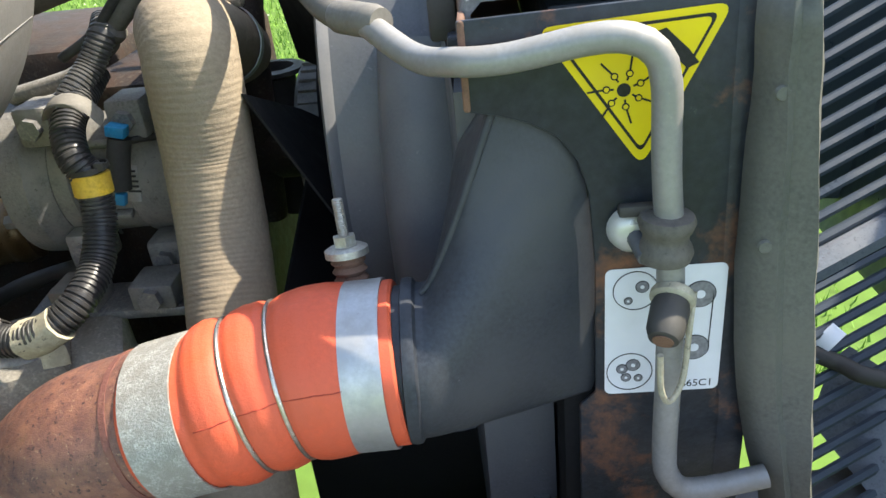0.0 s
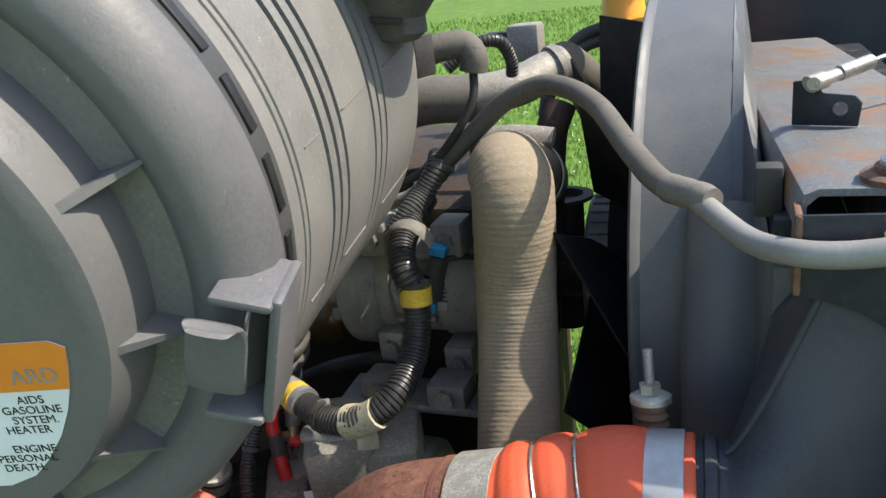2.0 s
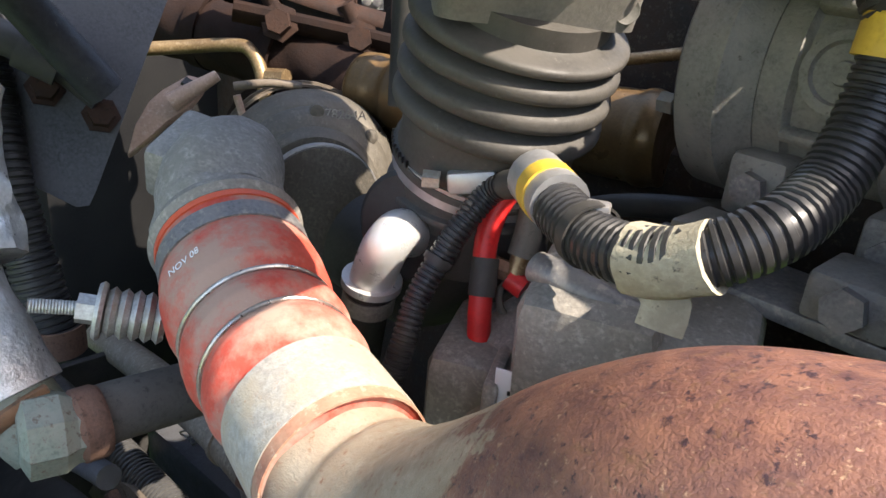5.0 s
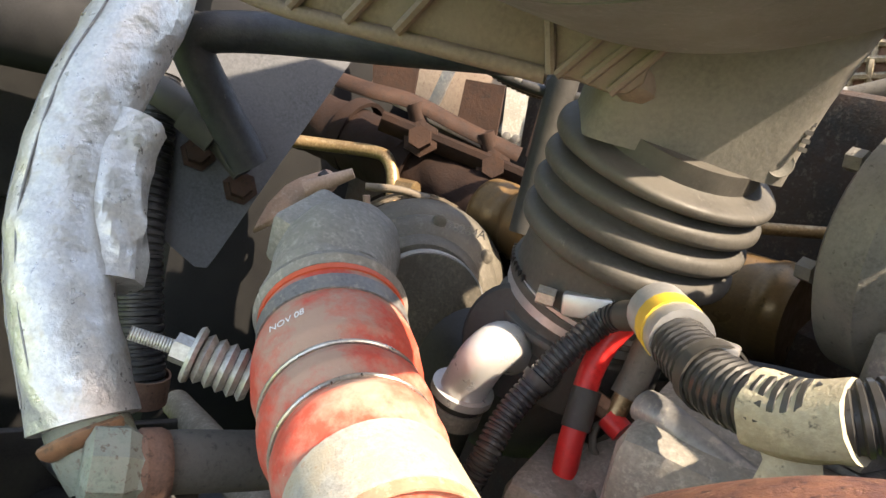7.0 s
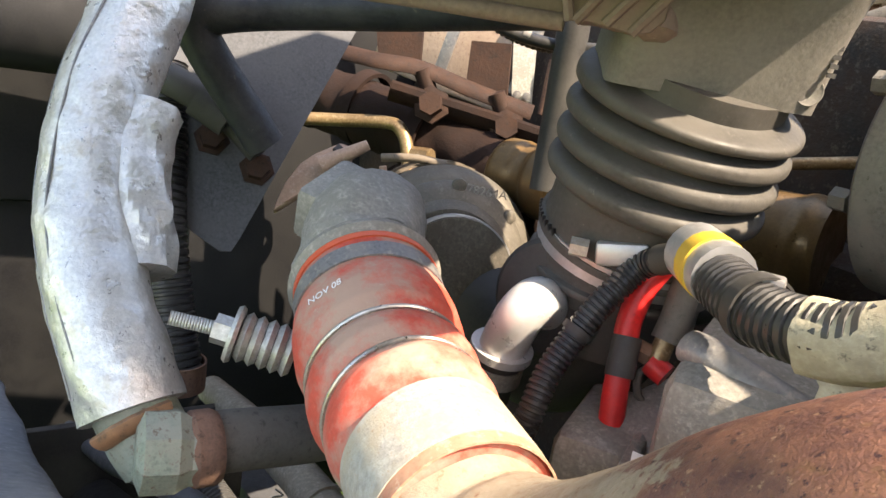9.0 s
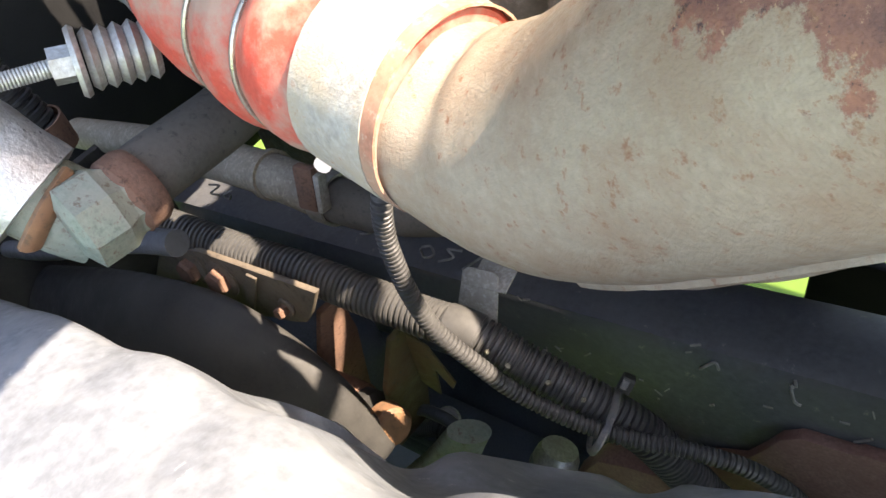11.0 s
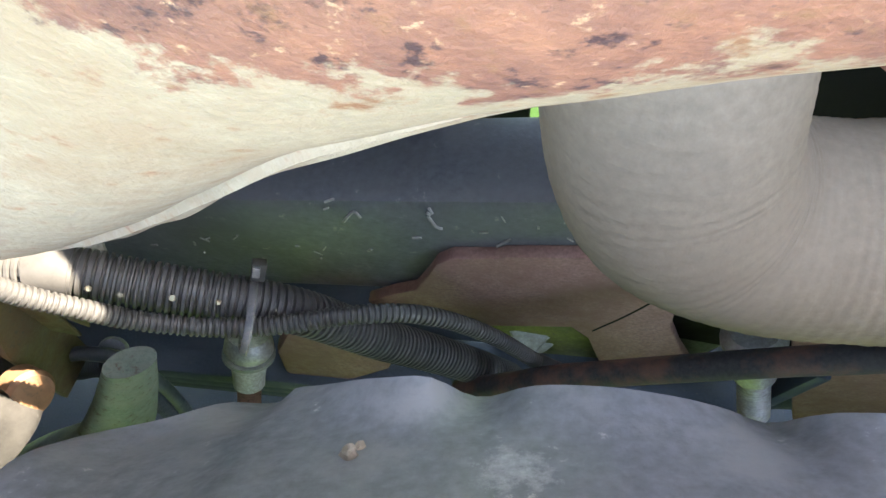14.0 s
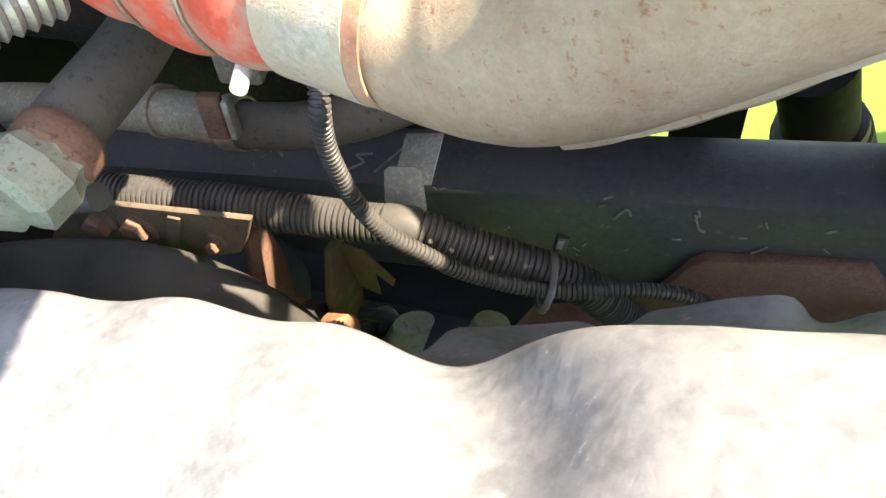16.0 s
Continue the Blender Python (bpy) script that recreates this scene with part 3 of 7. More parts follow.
def build_shroud():
    sh = thing("fan_shroud", "grey plastic fan shroud with a wide rounded lip", "fan shroud", (-0.03, 1.0, 1.2))
    c = Vector((-0.135, 1.0, 1.50))
    # barrel round the fan, with a thin rolled lip
    prof = [(0.0, 0.325), (0.0, 0.338), (0.003, 0.343), (0.008, 0.341), (0.012, 0.336), (0.06, 0.334), (0.098, 0.335), (0.105, 0.335), (0.105, 0.328), (0.06, 0.327), (0.0, 0.325)]
    part("barrel", lathe(prof, c, (1, 0, 0), n=80, closed=False), "shroud", sh)
    # backing box between barrel and core
    n = 48
    verts, faces = [], []
    for x, k in ((-0.04, 0.0), (-0.030, 0.04), (-0.018, 0.50), (-0.008, 1.0), (0.054, 1.0)):
        for i in range(n):
            a = 2 * math.pi * i / n
            ca, sa = math.cos(a), math.sin(a)
            m = max(abs(ca), abs(sa))
            sq = Vector((0, 0.42 * ca / m, 0.34 * sa / m))
            ro = Vector((0, 0.336 * ca, 0.336 * sa))
            verts.append(Vector((x, 0.96, 1.31)) * k + Vector((x, 1.0, 1.50)) * (1 - k) + ro.lerp(sq, k))
    for j in range(4):
        for i in range(n):
            faces.append((j * n + i, j * n + (i + 1) % n, (j + 1) * n + (i + 1) % n, (j + 1) * n + i))
    part("backing", (verts, faces), "shroud", sh)
    part("moulded_bulge", sweep([(-0.030, 0.70, 1.640), (-0.033, 0.655, 1.56), (-0.033, 0.64, 1.45), (-0.03, 0.63, 1.30)], 0.055, n=24, squash=0.8), "shroud", sh)
    return c


SHROUD = build_shroud()


def build_fan():
    fan = thing("cooling_fan", "black plastic engine cooling fan with broad blades", "fan", (-0.2, 1.0, 1.50))
    c = Vector((-0.172, 1.0, 1.50))
    part("hub", lathe([(-0.02, 0.06), (-0.02, 0.10), (0.03, 0.11), (0.04, 0.06)], c, (1, 0, 0), n=32), "fan", fan)
    for k in range(9):
        a0 = radians(40 * k + 12)
        verts = []
        for r in (0.10, 0.17, 0.24, 0.315):
            for s in (-1, 1):
                a = a0 + s * 0.24
                for th in (-0.0015, 0.0015):
                    verts.append(c + Vector((s * 0.042 + th, math.cos(a) * r, math.sin(a) * r)))
        faces = []
        for i in range(3):
            q = 4 * i
            faces += [(q, q + 2, q + 6, q + 4), (q + 1, q + 5, q + 7, q + 3), (q, q + 4, q + 5, q + 1), (q + 2, q + 3, q + 7, q + 6)]
        faces += [(0, 1, 3, 2), (12, 14, 15, 13)]
        part("blade", (verts, faces), "fan", fan)
    # fan clutch with cooling fins
    cl = Vector((-0.226, 1.0, 1.46))
    clutch = part("clutch", lathe([(0, 0.05), (0, 0.105), (0.006, 0.112), (0.042, 0.112), (0.05, 0.10), (0.05, 0.05)], cl, (1, 0, 0), n=48), "compressor", fan, "grey finned fan clutch")
    for k in range(40):
        a = 2 * math.pi * k / 40
        d = Vector((0, math.cos(a), math.sin(a)))
        part("fin", box(cl + d * 0.113 + Vector((0.024, 0, 0)), (0.034, 0.003, 0.006), 0.0, (math.degrees(a) - 90, 0, 0)), "compressor", clutch)
    part("shaft", lathe([(-0.30, 0.045), (0.08, 0.045)], cl, (1, 0, 0)), "engine", fan)


build_fan()


def build_tank():
    t = thing("surge_tank", "translucent tank full of orange coolant with a black cap", "coolant tank", (-0.2, 1.50, 1.6))
    part("body", box((-0.135, 1.53, 1.672), (0.21, 0.20, 0.22), 0.03), "tank", t)
    part("filler_neck", lathe([(-0.02, 0.045), (0.10, 0.038), (0.105, 0.036)], (-0.245, 1.52, 1.74), (0, 0, 1)), "tank", t)
    cap = part("cap", lathe([(0, 0.062), (0.006, 0.062), (0.008, 0.046), (0.040, 0.044), (0.042, 0.040)], (-0.245, 1.52, 1.842), (0, 0, 1)), "rubber", t, "black ribbed cap")
    for dz in (0.0, 0.022):
        part("hose_tail", sweep([(-0.27, 1.50, 1.76 - dz), (-0.33, 1.49, 1.74 - dz), (-0.38, 1.47, 1.68 - dz), (-0.40, 1.45, 1.60 - dz)], 0.012, n=12), "rubber", t)


build_tank()


# ---- charge air neck, hoses and pipe ----
A1, B1 = Vector((-0.252, 0.444, 1.449)), Vector((-0.068, 0.463, 1.479))
MOUTH = Vector((1.0, 0.06, -0.03)).normalized()


def build_neck():
    nk = thing("charge_air_neck", "black cast charge air cooler neck widening into the cooler tank", "air duct", (0.0, 0.47, 1.45))
    n, steps = 96, 16
    side = Vector((0, 0, 1)).cross(MOUTH).normalized()
    up = MOUTH.cross(side)
    # opening in the bracket's plane, by degrees from the front over the top
    A = [0, 30, 45, 60, 75, 90, 135, 180, 225, 262, 285, 315, 338, 360]
    OX = [0.084, 0.0835, 0.081, 0.068, 0.043, 0.017, -0.012, -0.020, 0.0, 0.030, 0.058, 0.080, 0.084, 0.084]
    OY = [0.483, 0.483, 0.483, 0.483, 0.482, 0.480, 0.525, 0.55, 0.54, 0.490, 0.483, 0.483, 0.483, 0.483]
    OZ = [1.500, 1.570, 1.606, 1.636, 1.652, 1.657, 1.610, 1.500, 1.440, 1.4195, 1.4195, 1.425, 1.452, 1.500]
    def mouth(s, r):
        return [B1 + MOUTH * s + (up * math.sin(a) - side * math.cos(a)) * r for a in [2 * math.pi * k / n for k in range(n)]]
    goal = [Vector([float(np.interp(360 * k / n, A, q)) for q in (OX, OY, OZ)]) for k in range(n)]
    for _ in range(2):
        goal = [(goal[k - 1] + goal[k] * 2 + goal[(k + 1) % n]) / 4 for k in range(n)]
    rings = [mouth(-0.02, 0.0545), mouth(0.0115, 0.0545), mouth(0.0125, 0.0592), mouth(0.0165, 0.0600), mouth(0.0205, 0.0592), mouth(0.0225, 0.0560), mouth(0.027, 0.0556)]
    low = rings[-1]
    for i in range(1, steps + 1):
        t = i / steps
        rings.append([p * (1 - t) ** 2 + (p + MOUTH * 0.010) * 2 * t * (1 - t) + q * t * t for p, q in zip(low, goal)])
    rings.append([q + Vector((0.006, 0.05, 0)) for q in goal])
    verts = [v for r in rings for v in r]
    faces = []
    for i in range(len(rings) - 1):
        for k in range(n):
            faces.append((i * n + k, i * n + (k + 1) % n, (i + 1) * n + (k + 1) % n, (i + 1) * n + k))
    faces.append(tuple(range((len(rings) - 1) * n, len(rings) * n)))
    part("neck", (verts, faces), "neck", nk)
    top = [r[n // 4] for r in rings[6:-1]]
    part("casting_ridge", sweep([top[0], top[4], top[8], top[12], top[-1]], 0.0030, n=10), "neck", nk, "raised casting ridge")
    # black parts; the extra-dark fan plastic also stands in for shade below the neck
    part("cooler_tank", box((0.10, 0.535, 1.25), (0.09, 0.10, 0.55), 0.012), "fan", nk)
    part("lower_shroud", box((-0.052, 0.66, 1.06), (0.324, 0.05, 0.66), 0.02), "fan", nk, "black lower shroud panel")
    part("cooler_core", box((0.15, 0.95, 1.20), (0.05, 0.74, 0.60), 0.005), "rubber", nk)


build_neck()


def build_hump_hose():
    h = thing("hump_hose", "bright orange silicone hump hose with wire rings and band clamps", "hose", A1, group="silicone hump hoses")
    start = Vector((1.0, 0.03, 0.22)).normalized()
    path = [A1, A1 + start * 0.055, B1 - MOUTH * 0.060 - Vector((0, 0, 0.006)), B1 + MOUTH * 0.0105]
    C = spline(path, 0.002)
    S = [0.0]
    for p, q in zip(C, C[1:]):
        S.append(S[-1] + (q - p).length)
    end = S[-1]
    def place(s):
        i = min(len(C) - 2, max(0, int(np.searchsorted(S, s)) - 1))
        d = (C[min(i + 3, len(C) - 1)] - C[max(i - 3, 0)]).normalized()
        return C[i] + (C[i + 1] - C[i]).normalized() * (s - S[i]), d
    lip = 0.0125
    prof = [(0.0, 0.0540), (lip - 0.001, 0.0545), (lip, 0.0550), (lip + 0.002, 0.0572), (0.0565, 0.0574), (0.058, 0.0588), (0.062, 0.0608), (0.070, 0.0622), (0.078, 0.0610), (0.0825, 0.0588), (0.0845, 0.0572), (0.0865, 0.0588), (0.091, 0.0610), (0.1005, 0.0622), (0.110, 0.0612), (0.1145, 0.0590), (0.1165, 0.0574),
            (0.1185, 0.0590), (0.124, 0.0616), (0.136, 0.0634), (0.150, 0.0632), (0.160, 0.0618), (0.168, 0.0604), (0.172, 0.0598), (end - 0.002, 0.0597), (end, 0.0580)]
    part("sleeve", lathe_on(path, prof, n=64, step=0.002), "silicone", h)
    for s in (0.0845, 0.1165):
        c, d = place(s)
        u = d.orthogonal().normalized()
        r = float(np.interp(s, [p[0] for p in prof], [p[1] for p in prof])) + 0.0012
        part("wire_ring", sweep([c + (u * math.cos(q) + d.cross(u) * math.sin(q)) * r for q in [2 * math.pi * i / 32 for i in range(33)]], 0.0017, n=8, step=0.01), "wire", h)
    for lo, hi in ((0.060, 0.082), (0.087, 0.114), (0.119, 0.179)):
        line = []
        for q in np.linspace(lo, hi, 20):
            c, d = place(float(q))
            way = Vector((0.0, -0.93, 0.36))
            way = (way - d * d.dot(way)).normalized()
            line.append(c + way * (float(np.interp(q, [p[0] for p in prof], [p[1] for p in prof])) - 0.0001 + 0.0002 * math.sin(q * 900)) + Vector((0, 0, 0.0007 * noise.noise(Vector((float(q) * 150, 0, 0))))))
        part("mould_seam", sweep(line, 0.00045, n=6, step=0.003), "seam", h)
    c, d = place(0.0355)
    part("clamp", ring_band(c, d, 0.0575, 0.0385, n=64), "galvanised", h, "speckled galvanised band clamp")
    c, d = place(end - 0.0225)
    part("clamp", ring_band(c, d, 0.0603, 0.0275, n=64), "steel_band", h, "bright steel band clamp")


build_hump_hose()

PIPE = [A1, (-0.298, 0.444, 1.435), (-0.335, 0.448, 1.410), (-0.38, 0.454, 1.367), (-0.427, 0.457, 1.332), (-0.47, 0.459, 1.322), (-0.499, 0.459, 1.328), (-0.514, 0.459, 1.335)]


def build_pipe():
    p = thing("charge_air_pipe", "cast charge air pipe with dark rust on its raised end", "pipe", PIPE[3])
    ends = [A1 + Vector((0.03, 0.0, 0.009))] + list(PIPE[:-1]) + [Vector(PIPE[-2]).lerp(Vector(PIPE[-1]), 0.5)]
    def rad(q):
        return float(np.interp(q, [0, 0.28, 0.58, 0.80, 0.86, 0.93, 1.0], [0.0556, 0.0560, 0.0530, 0.0494, 0.0472, 0.0425, 0.0420]))
    part("cast_bend", sweep(ends, lambda s, whole: rad(s / whole), n=56, step=0.005, wobble=0.012), "cast_pipe", p)
    part("casting_seam", sweep(skin_line(ends, rad, (0.05, -0.50, -0.87), 0.20, 0.76, -0.0004), 0.0032, n=8, step=0.006, wobble=0.5), "cast_pipe", p, "raised casting seam along the underside")
    part("bead", ring_band(A1 + Vector((0.005, 0.0, 0.0012)), (1, 0, 0.25), 0.0546, 0.005, 0.0022), "cast_rust", p, "raised hose bead")


build_pipe()

# dusty hump hose on to the turbo
H2 = [(-0.488, 0.458, 1.331), (-0.556, 0.472, 1.335), (-0.621, 0.488, 1.34), (-0.686, 0.507, 1.362)]
def build_hump_hose_low():
    h = thing("hump_hose", "dusty faded red silicone hump hose clamped to the turbo outlet", "hose", H2[1], group="silicone hump hoses")
    whole = sum((Vector(a) - Vector(b)).length for a, b in zip(H2, H2[1:]))
    f = [(0, 0.0427), (0.008, 0.0443), (0.27, 0.0439), (0.29, 0.0451), (0.33, 0.0481), (0.38, 0.0482), (0.415, 0.0458), (0.43, 0.0454), (0.445, 0.0466), (0.5, 0.0513), (0.56, 0.0512), (0.605, 0.0482), (0.62, 0.0477), (0.635, 0.0489), (0.7, 0.0528), (0.8, 0.0533), (0.87, 0.0514), (0.9, 0.0490), (1, 0.0486)]
    part("sleeve", lathe_on(H2, [(a * whole, r) for a, r in f], n=52, step=0.002), "silicone_dusty", h)
    C = spline(H2, 0.002)
    def place(q):
        i = min(len(C) - 2, int(q * (len(C) - 1)))
        return C[i], (C[i + 1] - C[i]).normalized()
    for q, r in ((0.43, 0.0462), (0.62, 0.0487)):
        c, d = place(q)
        u = d.orthogonal().normalized()
        part("wire_ring", sweep([c + (u * math.cos(a) + d.cross(u) * math.sin(a)) * r for a in [2 * math.pi * k / 24 for k in range(25)]], 0.0016, n=8, step=0.01), "wire", h)
    c, d = place(0.137)
    part("clamp", ring_band(c, d, 0.0444, 0.045), "galvanised_dusty", h, "dusty galvanised band clamp")
    c, d = place(0.012)
    part("lip", ring_band(c, d, 0.0442, 0.009, 0.0012), "lip", h, "dusty pink hose lip")
    c, d = place(0.94)
    part("clamp", ring_band(c, d, 0.0491, 0.0135), "band_dull", h, "dull grey band clamp")
    # printed date on the sleeve
    c, d = place(0.79)
    n = Vector((-0.144, -0.718, 0.681))
    n = (n - d * d.dot(n)).normalized()
    t = -d.cross(n)
    if t.x < 0:
        t = -t
    part("date_print", text_mesh("NOV 08", 0.0072, c + n * 0.0536, t, n.cross(t), "CENTER"), "white_sticker", h, "white printed date", smooth=False)


build_hump_hose_low()


# ---- turbocharger and intake boot ----
def build_turbo():
    t = thing("turbocharger", "dusty cast turbocharger compressor housing with a round scroll", "turbocharger", (-0.88, 0.68, 1.25))
    c, ax = Vector((-0.895, 0.715, 1.312)), Vector((0.85, -0.45, 0.12))
    part("scroll", lathe([(-0.06, 0.05), (-0.06, 0.074), (-0.045, 0.090), (-0.02, 0.098), (0.0, 0.096), (0.012, 0.090), (0.016, 0.084), (0.022, 0.083), (0.030, 0.076), (0.036, 0.066), (0.05, 0.062), (0.054, 0.058), (0.054, 0.05)], c, ax, n=64), "turbo", t)
    w = Vector(ax).normalized()
    u = Vector((-0.848, 0.739, 1.359)) - Vector((-0.879, 0.699, 1.36))
    u = (u - w * w.dot(u)).normalized()
    p = Vector((-0.856, 0.714, 1.363)) - c
    p = p - w * w.dot(p)
    v = w.cross(u)
    v = v if v.z > 0 else -v
    part("casting_number", text_mesh("678264A", 0.0135, c + p.normalized() * 0.078 + w * 0.0290, u, v, "CENTER"), "cast_alu", t, "raised casting number", smooth=False)
    part("inlet_band", ring_band(c + w * 0.088, w, 0.0555, 0.014, 0.0015), "steel_band", t, "steel clamp band")
    part("inlet", lathe([(0.04, 0.050), (0.09, 0.050), (0.09, 0.055), (0.10, 0.055)], c, ax, n=36), "turbo", t)
    for k in range(4):
        u = w.orthogonal().normalized()
        d = u * math.cos(k * 0.785) + w.cross(u) * math.sin(k * 0.785)
        part("casting_boss", lathe([(0, 0.008), (0.006, 0.007), (0.007, 0.004)], c + w * 0.024 + d * 0.080, w, n=10), "turbo", t)
    part("bolt", lathe([(0, 0.010), (0.010, 0.010), (0.012, 0.007)], (-0.857, 0.668, 1.348), (1, -0.3, 0.2), n=6), "rust", t, smooth=False)
    o = Vector(H2[-1])
    d = (Vector(H2[-1]) - Vector(H2[-2])).normalized()
    part("hose_lip", ring_band(o + d * 0.001, d, 0.0465, 0.005, 0.0035), "silicone", t, "thin orange hose lip")
    part("outlet_bead", lathe([(0.003, 0.042), (0.004, 0.0502), (0.010, 0.0531), (0.018, 0.0502), (0.020, 0.042)], o, d, n=44), "cast_alu", t, "rough cast bead")
    part("outlet", sweep([o - d * 0.02, o + d * 0.03, o + d * 0.070 + Vector((0, 0.012, 0.006)), (-0.84, 0.60, 1.365)], lambda s, q: float(np.interp(s, [0, 0.05, 0.1, 0.2], [0.043, 0.047, 0.042, 0.04])), n=40, step=0.004, wobble=0.12), "cast_alu", t, "rough silver outlet casting")
    part("outlet_flange", box((-0.772, 0.525, 1.399), (0.048, 0.064, 0.044), 0.006, (18, 12, 35)), "cast_alu", t)
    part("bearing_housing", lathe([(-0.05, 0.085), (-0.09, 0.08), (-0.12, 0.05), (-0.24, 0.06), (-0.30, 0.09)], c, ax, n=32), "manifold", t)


build_turbo()

BOOT = [(-0.645, 0.700, 1.345), (-0.636, 0.692, 1.405), (-0.622, 0.686, 1.450), (-0.606, 0.682, 1.515), (-0.585, 0.675, 1.58), (-0.56, 0.668, 1.64)]
def build_boot():
    b = thing("intake_boot", "black rubber accordion intake boot with a worm drive clamp", "rubber boot", BOOT[0])
    def rad(s, whole):
        if s < 0.112:
            return float(np.interp(s, [0, 0.045, 0.047, 0.052, 0.054, 0.072, 0.074, 0.080, 0.082, 0.112], [0.064, 0.064, 0.071, 0.071, 0.066, 0.066, 0.0695, 0.0695, 0.066, 0.066]))
        u = (s - 0.112) / 0.0205
        return 0.062 + 0.0155 * max(0.0, 1 - abs(2 * (u % 1.0) - 1) ** 3.2) if u < 4 else 0.060
    part("bellows", sweep(BOOT[:4] + [(-0.596, 0.679, 1.545)], rad, n=64, step=0.0016), "bellows", b)
    # flattened duct up to the air cleaner
    C = spline([(-0.602, 0.681, 1.528), (-0.585, 0.672, 1.58), (-0.555, 0.66, 1.64)], 0.02)
    n = 48
    verts, faces = [], []
    for i, c in enumerate(C):
        for k in range(n):
            a = 2 * math.pi * k / n
            ca, sa = math.cos(a), math.sin(a)
            verts.append(c + Vector((0.56, 0.83, 0)) * 0.066 * math.copysign(abs(ca) ** 0.35, ca) + Vector((-0.83, 0.56, 0.05)) * 0.050 * math.copysign(abs(sa) ** 0.35, sa))
    for i in range(len(C) - 1):
        for k in range(n):
            faces.append((i * n + k, i * n + (k + 1) % n, (i + 1) * n + (k + 1) % n, (i + 1) * n + k))
    duct = part("upper_duct", (verts, faces), "duct", b, "pale dusty flattened duct with a moulded mark")
    part("outlet_elbow", sweep([(-0.556, 0.66, 1.635), (-0.545, 0.655, 1.70), (-0.54, 0.64, 1.765), (-0.54, 0.60, 1.81), (-0.54, 0.55, 1.82)], 0.078, n=32), "duct", b, "elbow into the air cleaner")
    nrm = Vector((0.83, -0.56, -0.05)).normalized()
    u = Vector((0.56, 0.83, 0)).normalized()
    up = u.cross(nrm) if u.cross(nrm).z > 0 else nrm.cross(u)
    for k in range(11):
        part("moulded_text_bar", box(C[1] + nrm * 0.0515 + u * 0.058 + up * (0.008 + 0.0052 * k), (0.005, 0.0012, 0.0028), 0, (0, 0, 56)), "rubber", duct)
    part("emblem", lathe([(-0.004, 0.0085), (0.0006, 0.0085), (0.0008, 0.008), (0.0003, 0.0072)], C[0] + nrm * 0.0505 + u * 0.052 + up * 0.014, nrm, n=24), "duct", duct)
    c = Vector((-0.633, 0.690, 1.414))
    d = Vector((0.26, -0.10, 1)).normalized()
    cl = part("clamp", ring_band(c, d, 0.0664, 0.016, 0.0014), "steel_band", b, "steel worm drive clamp")
    part("screw_housing", box((-0.590, 0.636, 1.420), (0.034, 0.014, 0.016), 0.003, (0, -10, 42)), "steel_band", cl)
    part("screw_head", lathe([(0, 0.0068), (0.012, 0.0068)], (-0.606, 0.621, 1.418), (-0.74, -0.67, 0), n=6), "zinc", cl, smooth=False)
    for k in range(9):
        a = radians(-98 - 5 * k)
        part("band_slot", box(c + Vector((math.cos(a), math.sin(a), 0)) * 0.0682 + Vector((0, 0, -0.018 * math.cos(a))), (0.0022, 0.0022, 0.010), 0, (0, 8, math.degrees(a))), "ink", cl)
    part("elbow", sweep([(-0.638, 0.695, 1.385), (-0.650, 0.697, 1.335), (-0.692, 0.690, 1.298), (-0.765, 0.690, 1.298)], lambda q, w: 0.062 - 0.012 * min(1, q / 0.08), n=36), "rubber", b, "smooth black inlet elbow")
    part("cuff", lathe([(-0.012, 0.0), (-0.012, 0.040), (0.006, 0.044), (0.010, 0.040), (0.010, 0.0)], (-0.645, 0.637, 1.368), (0.35, -0.9, 0.1), n=32), "rubber", b)


build_boot()


def build_breather():
    e = thing("breather_elbow", "silver painted metal breather elbow with a grey clamp", "pipe elbow", (-0.65, 0.61, 1.33))
    part("elbow", sweep([(-0.642, 0.632, 1.362), (-0.634, 0.612, 1.371), (-0.634, 0.600, 1.362), (-0.642, 0.599, 1.342), (-0.648, 0.600, 1.326)], 0.0172, n=24, step=0.003), "silver", e)
    part("rim", lathe([(-0.003, 0.016), (-0.003, 0.023), (0.003, 0.023), (0.003, 0.016)], (-0.647, 0.600, 1.330), (-0.2, 0.05, -1), n=28), "silver", e)
    part("clamp", ring_band((-0.651, 0.601, 1.313), (-0.2, 0.05, -1), 0.0188, 0.014), "cast_alu", e, "grey hose clamp")
    part("hose", sweep([(-0.647, 0.600, 1.328), (-0.656, 0.602, 1.295), (-0.68, 0.62, 1.22), (-0.69, 0.65, 1.10)], 0.0178, n=20), "rubber", e, "black rubber hose")


build_breather()


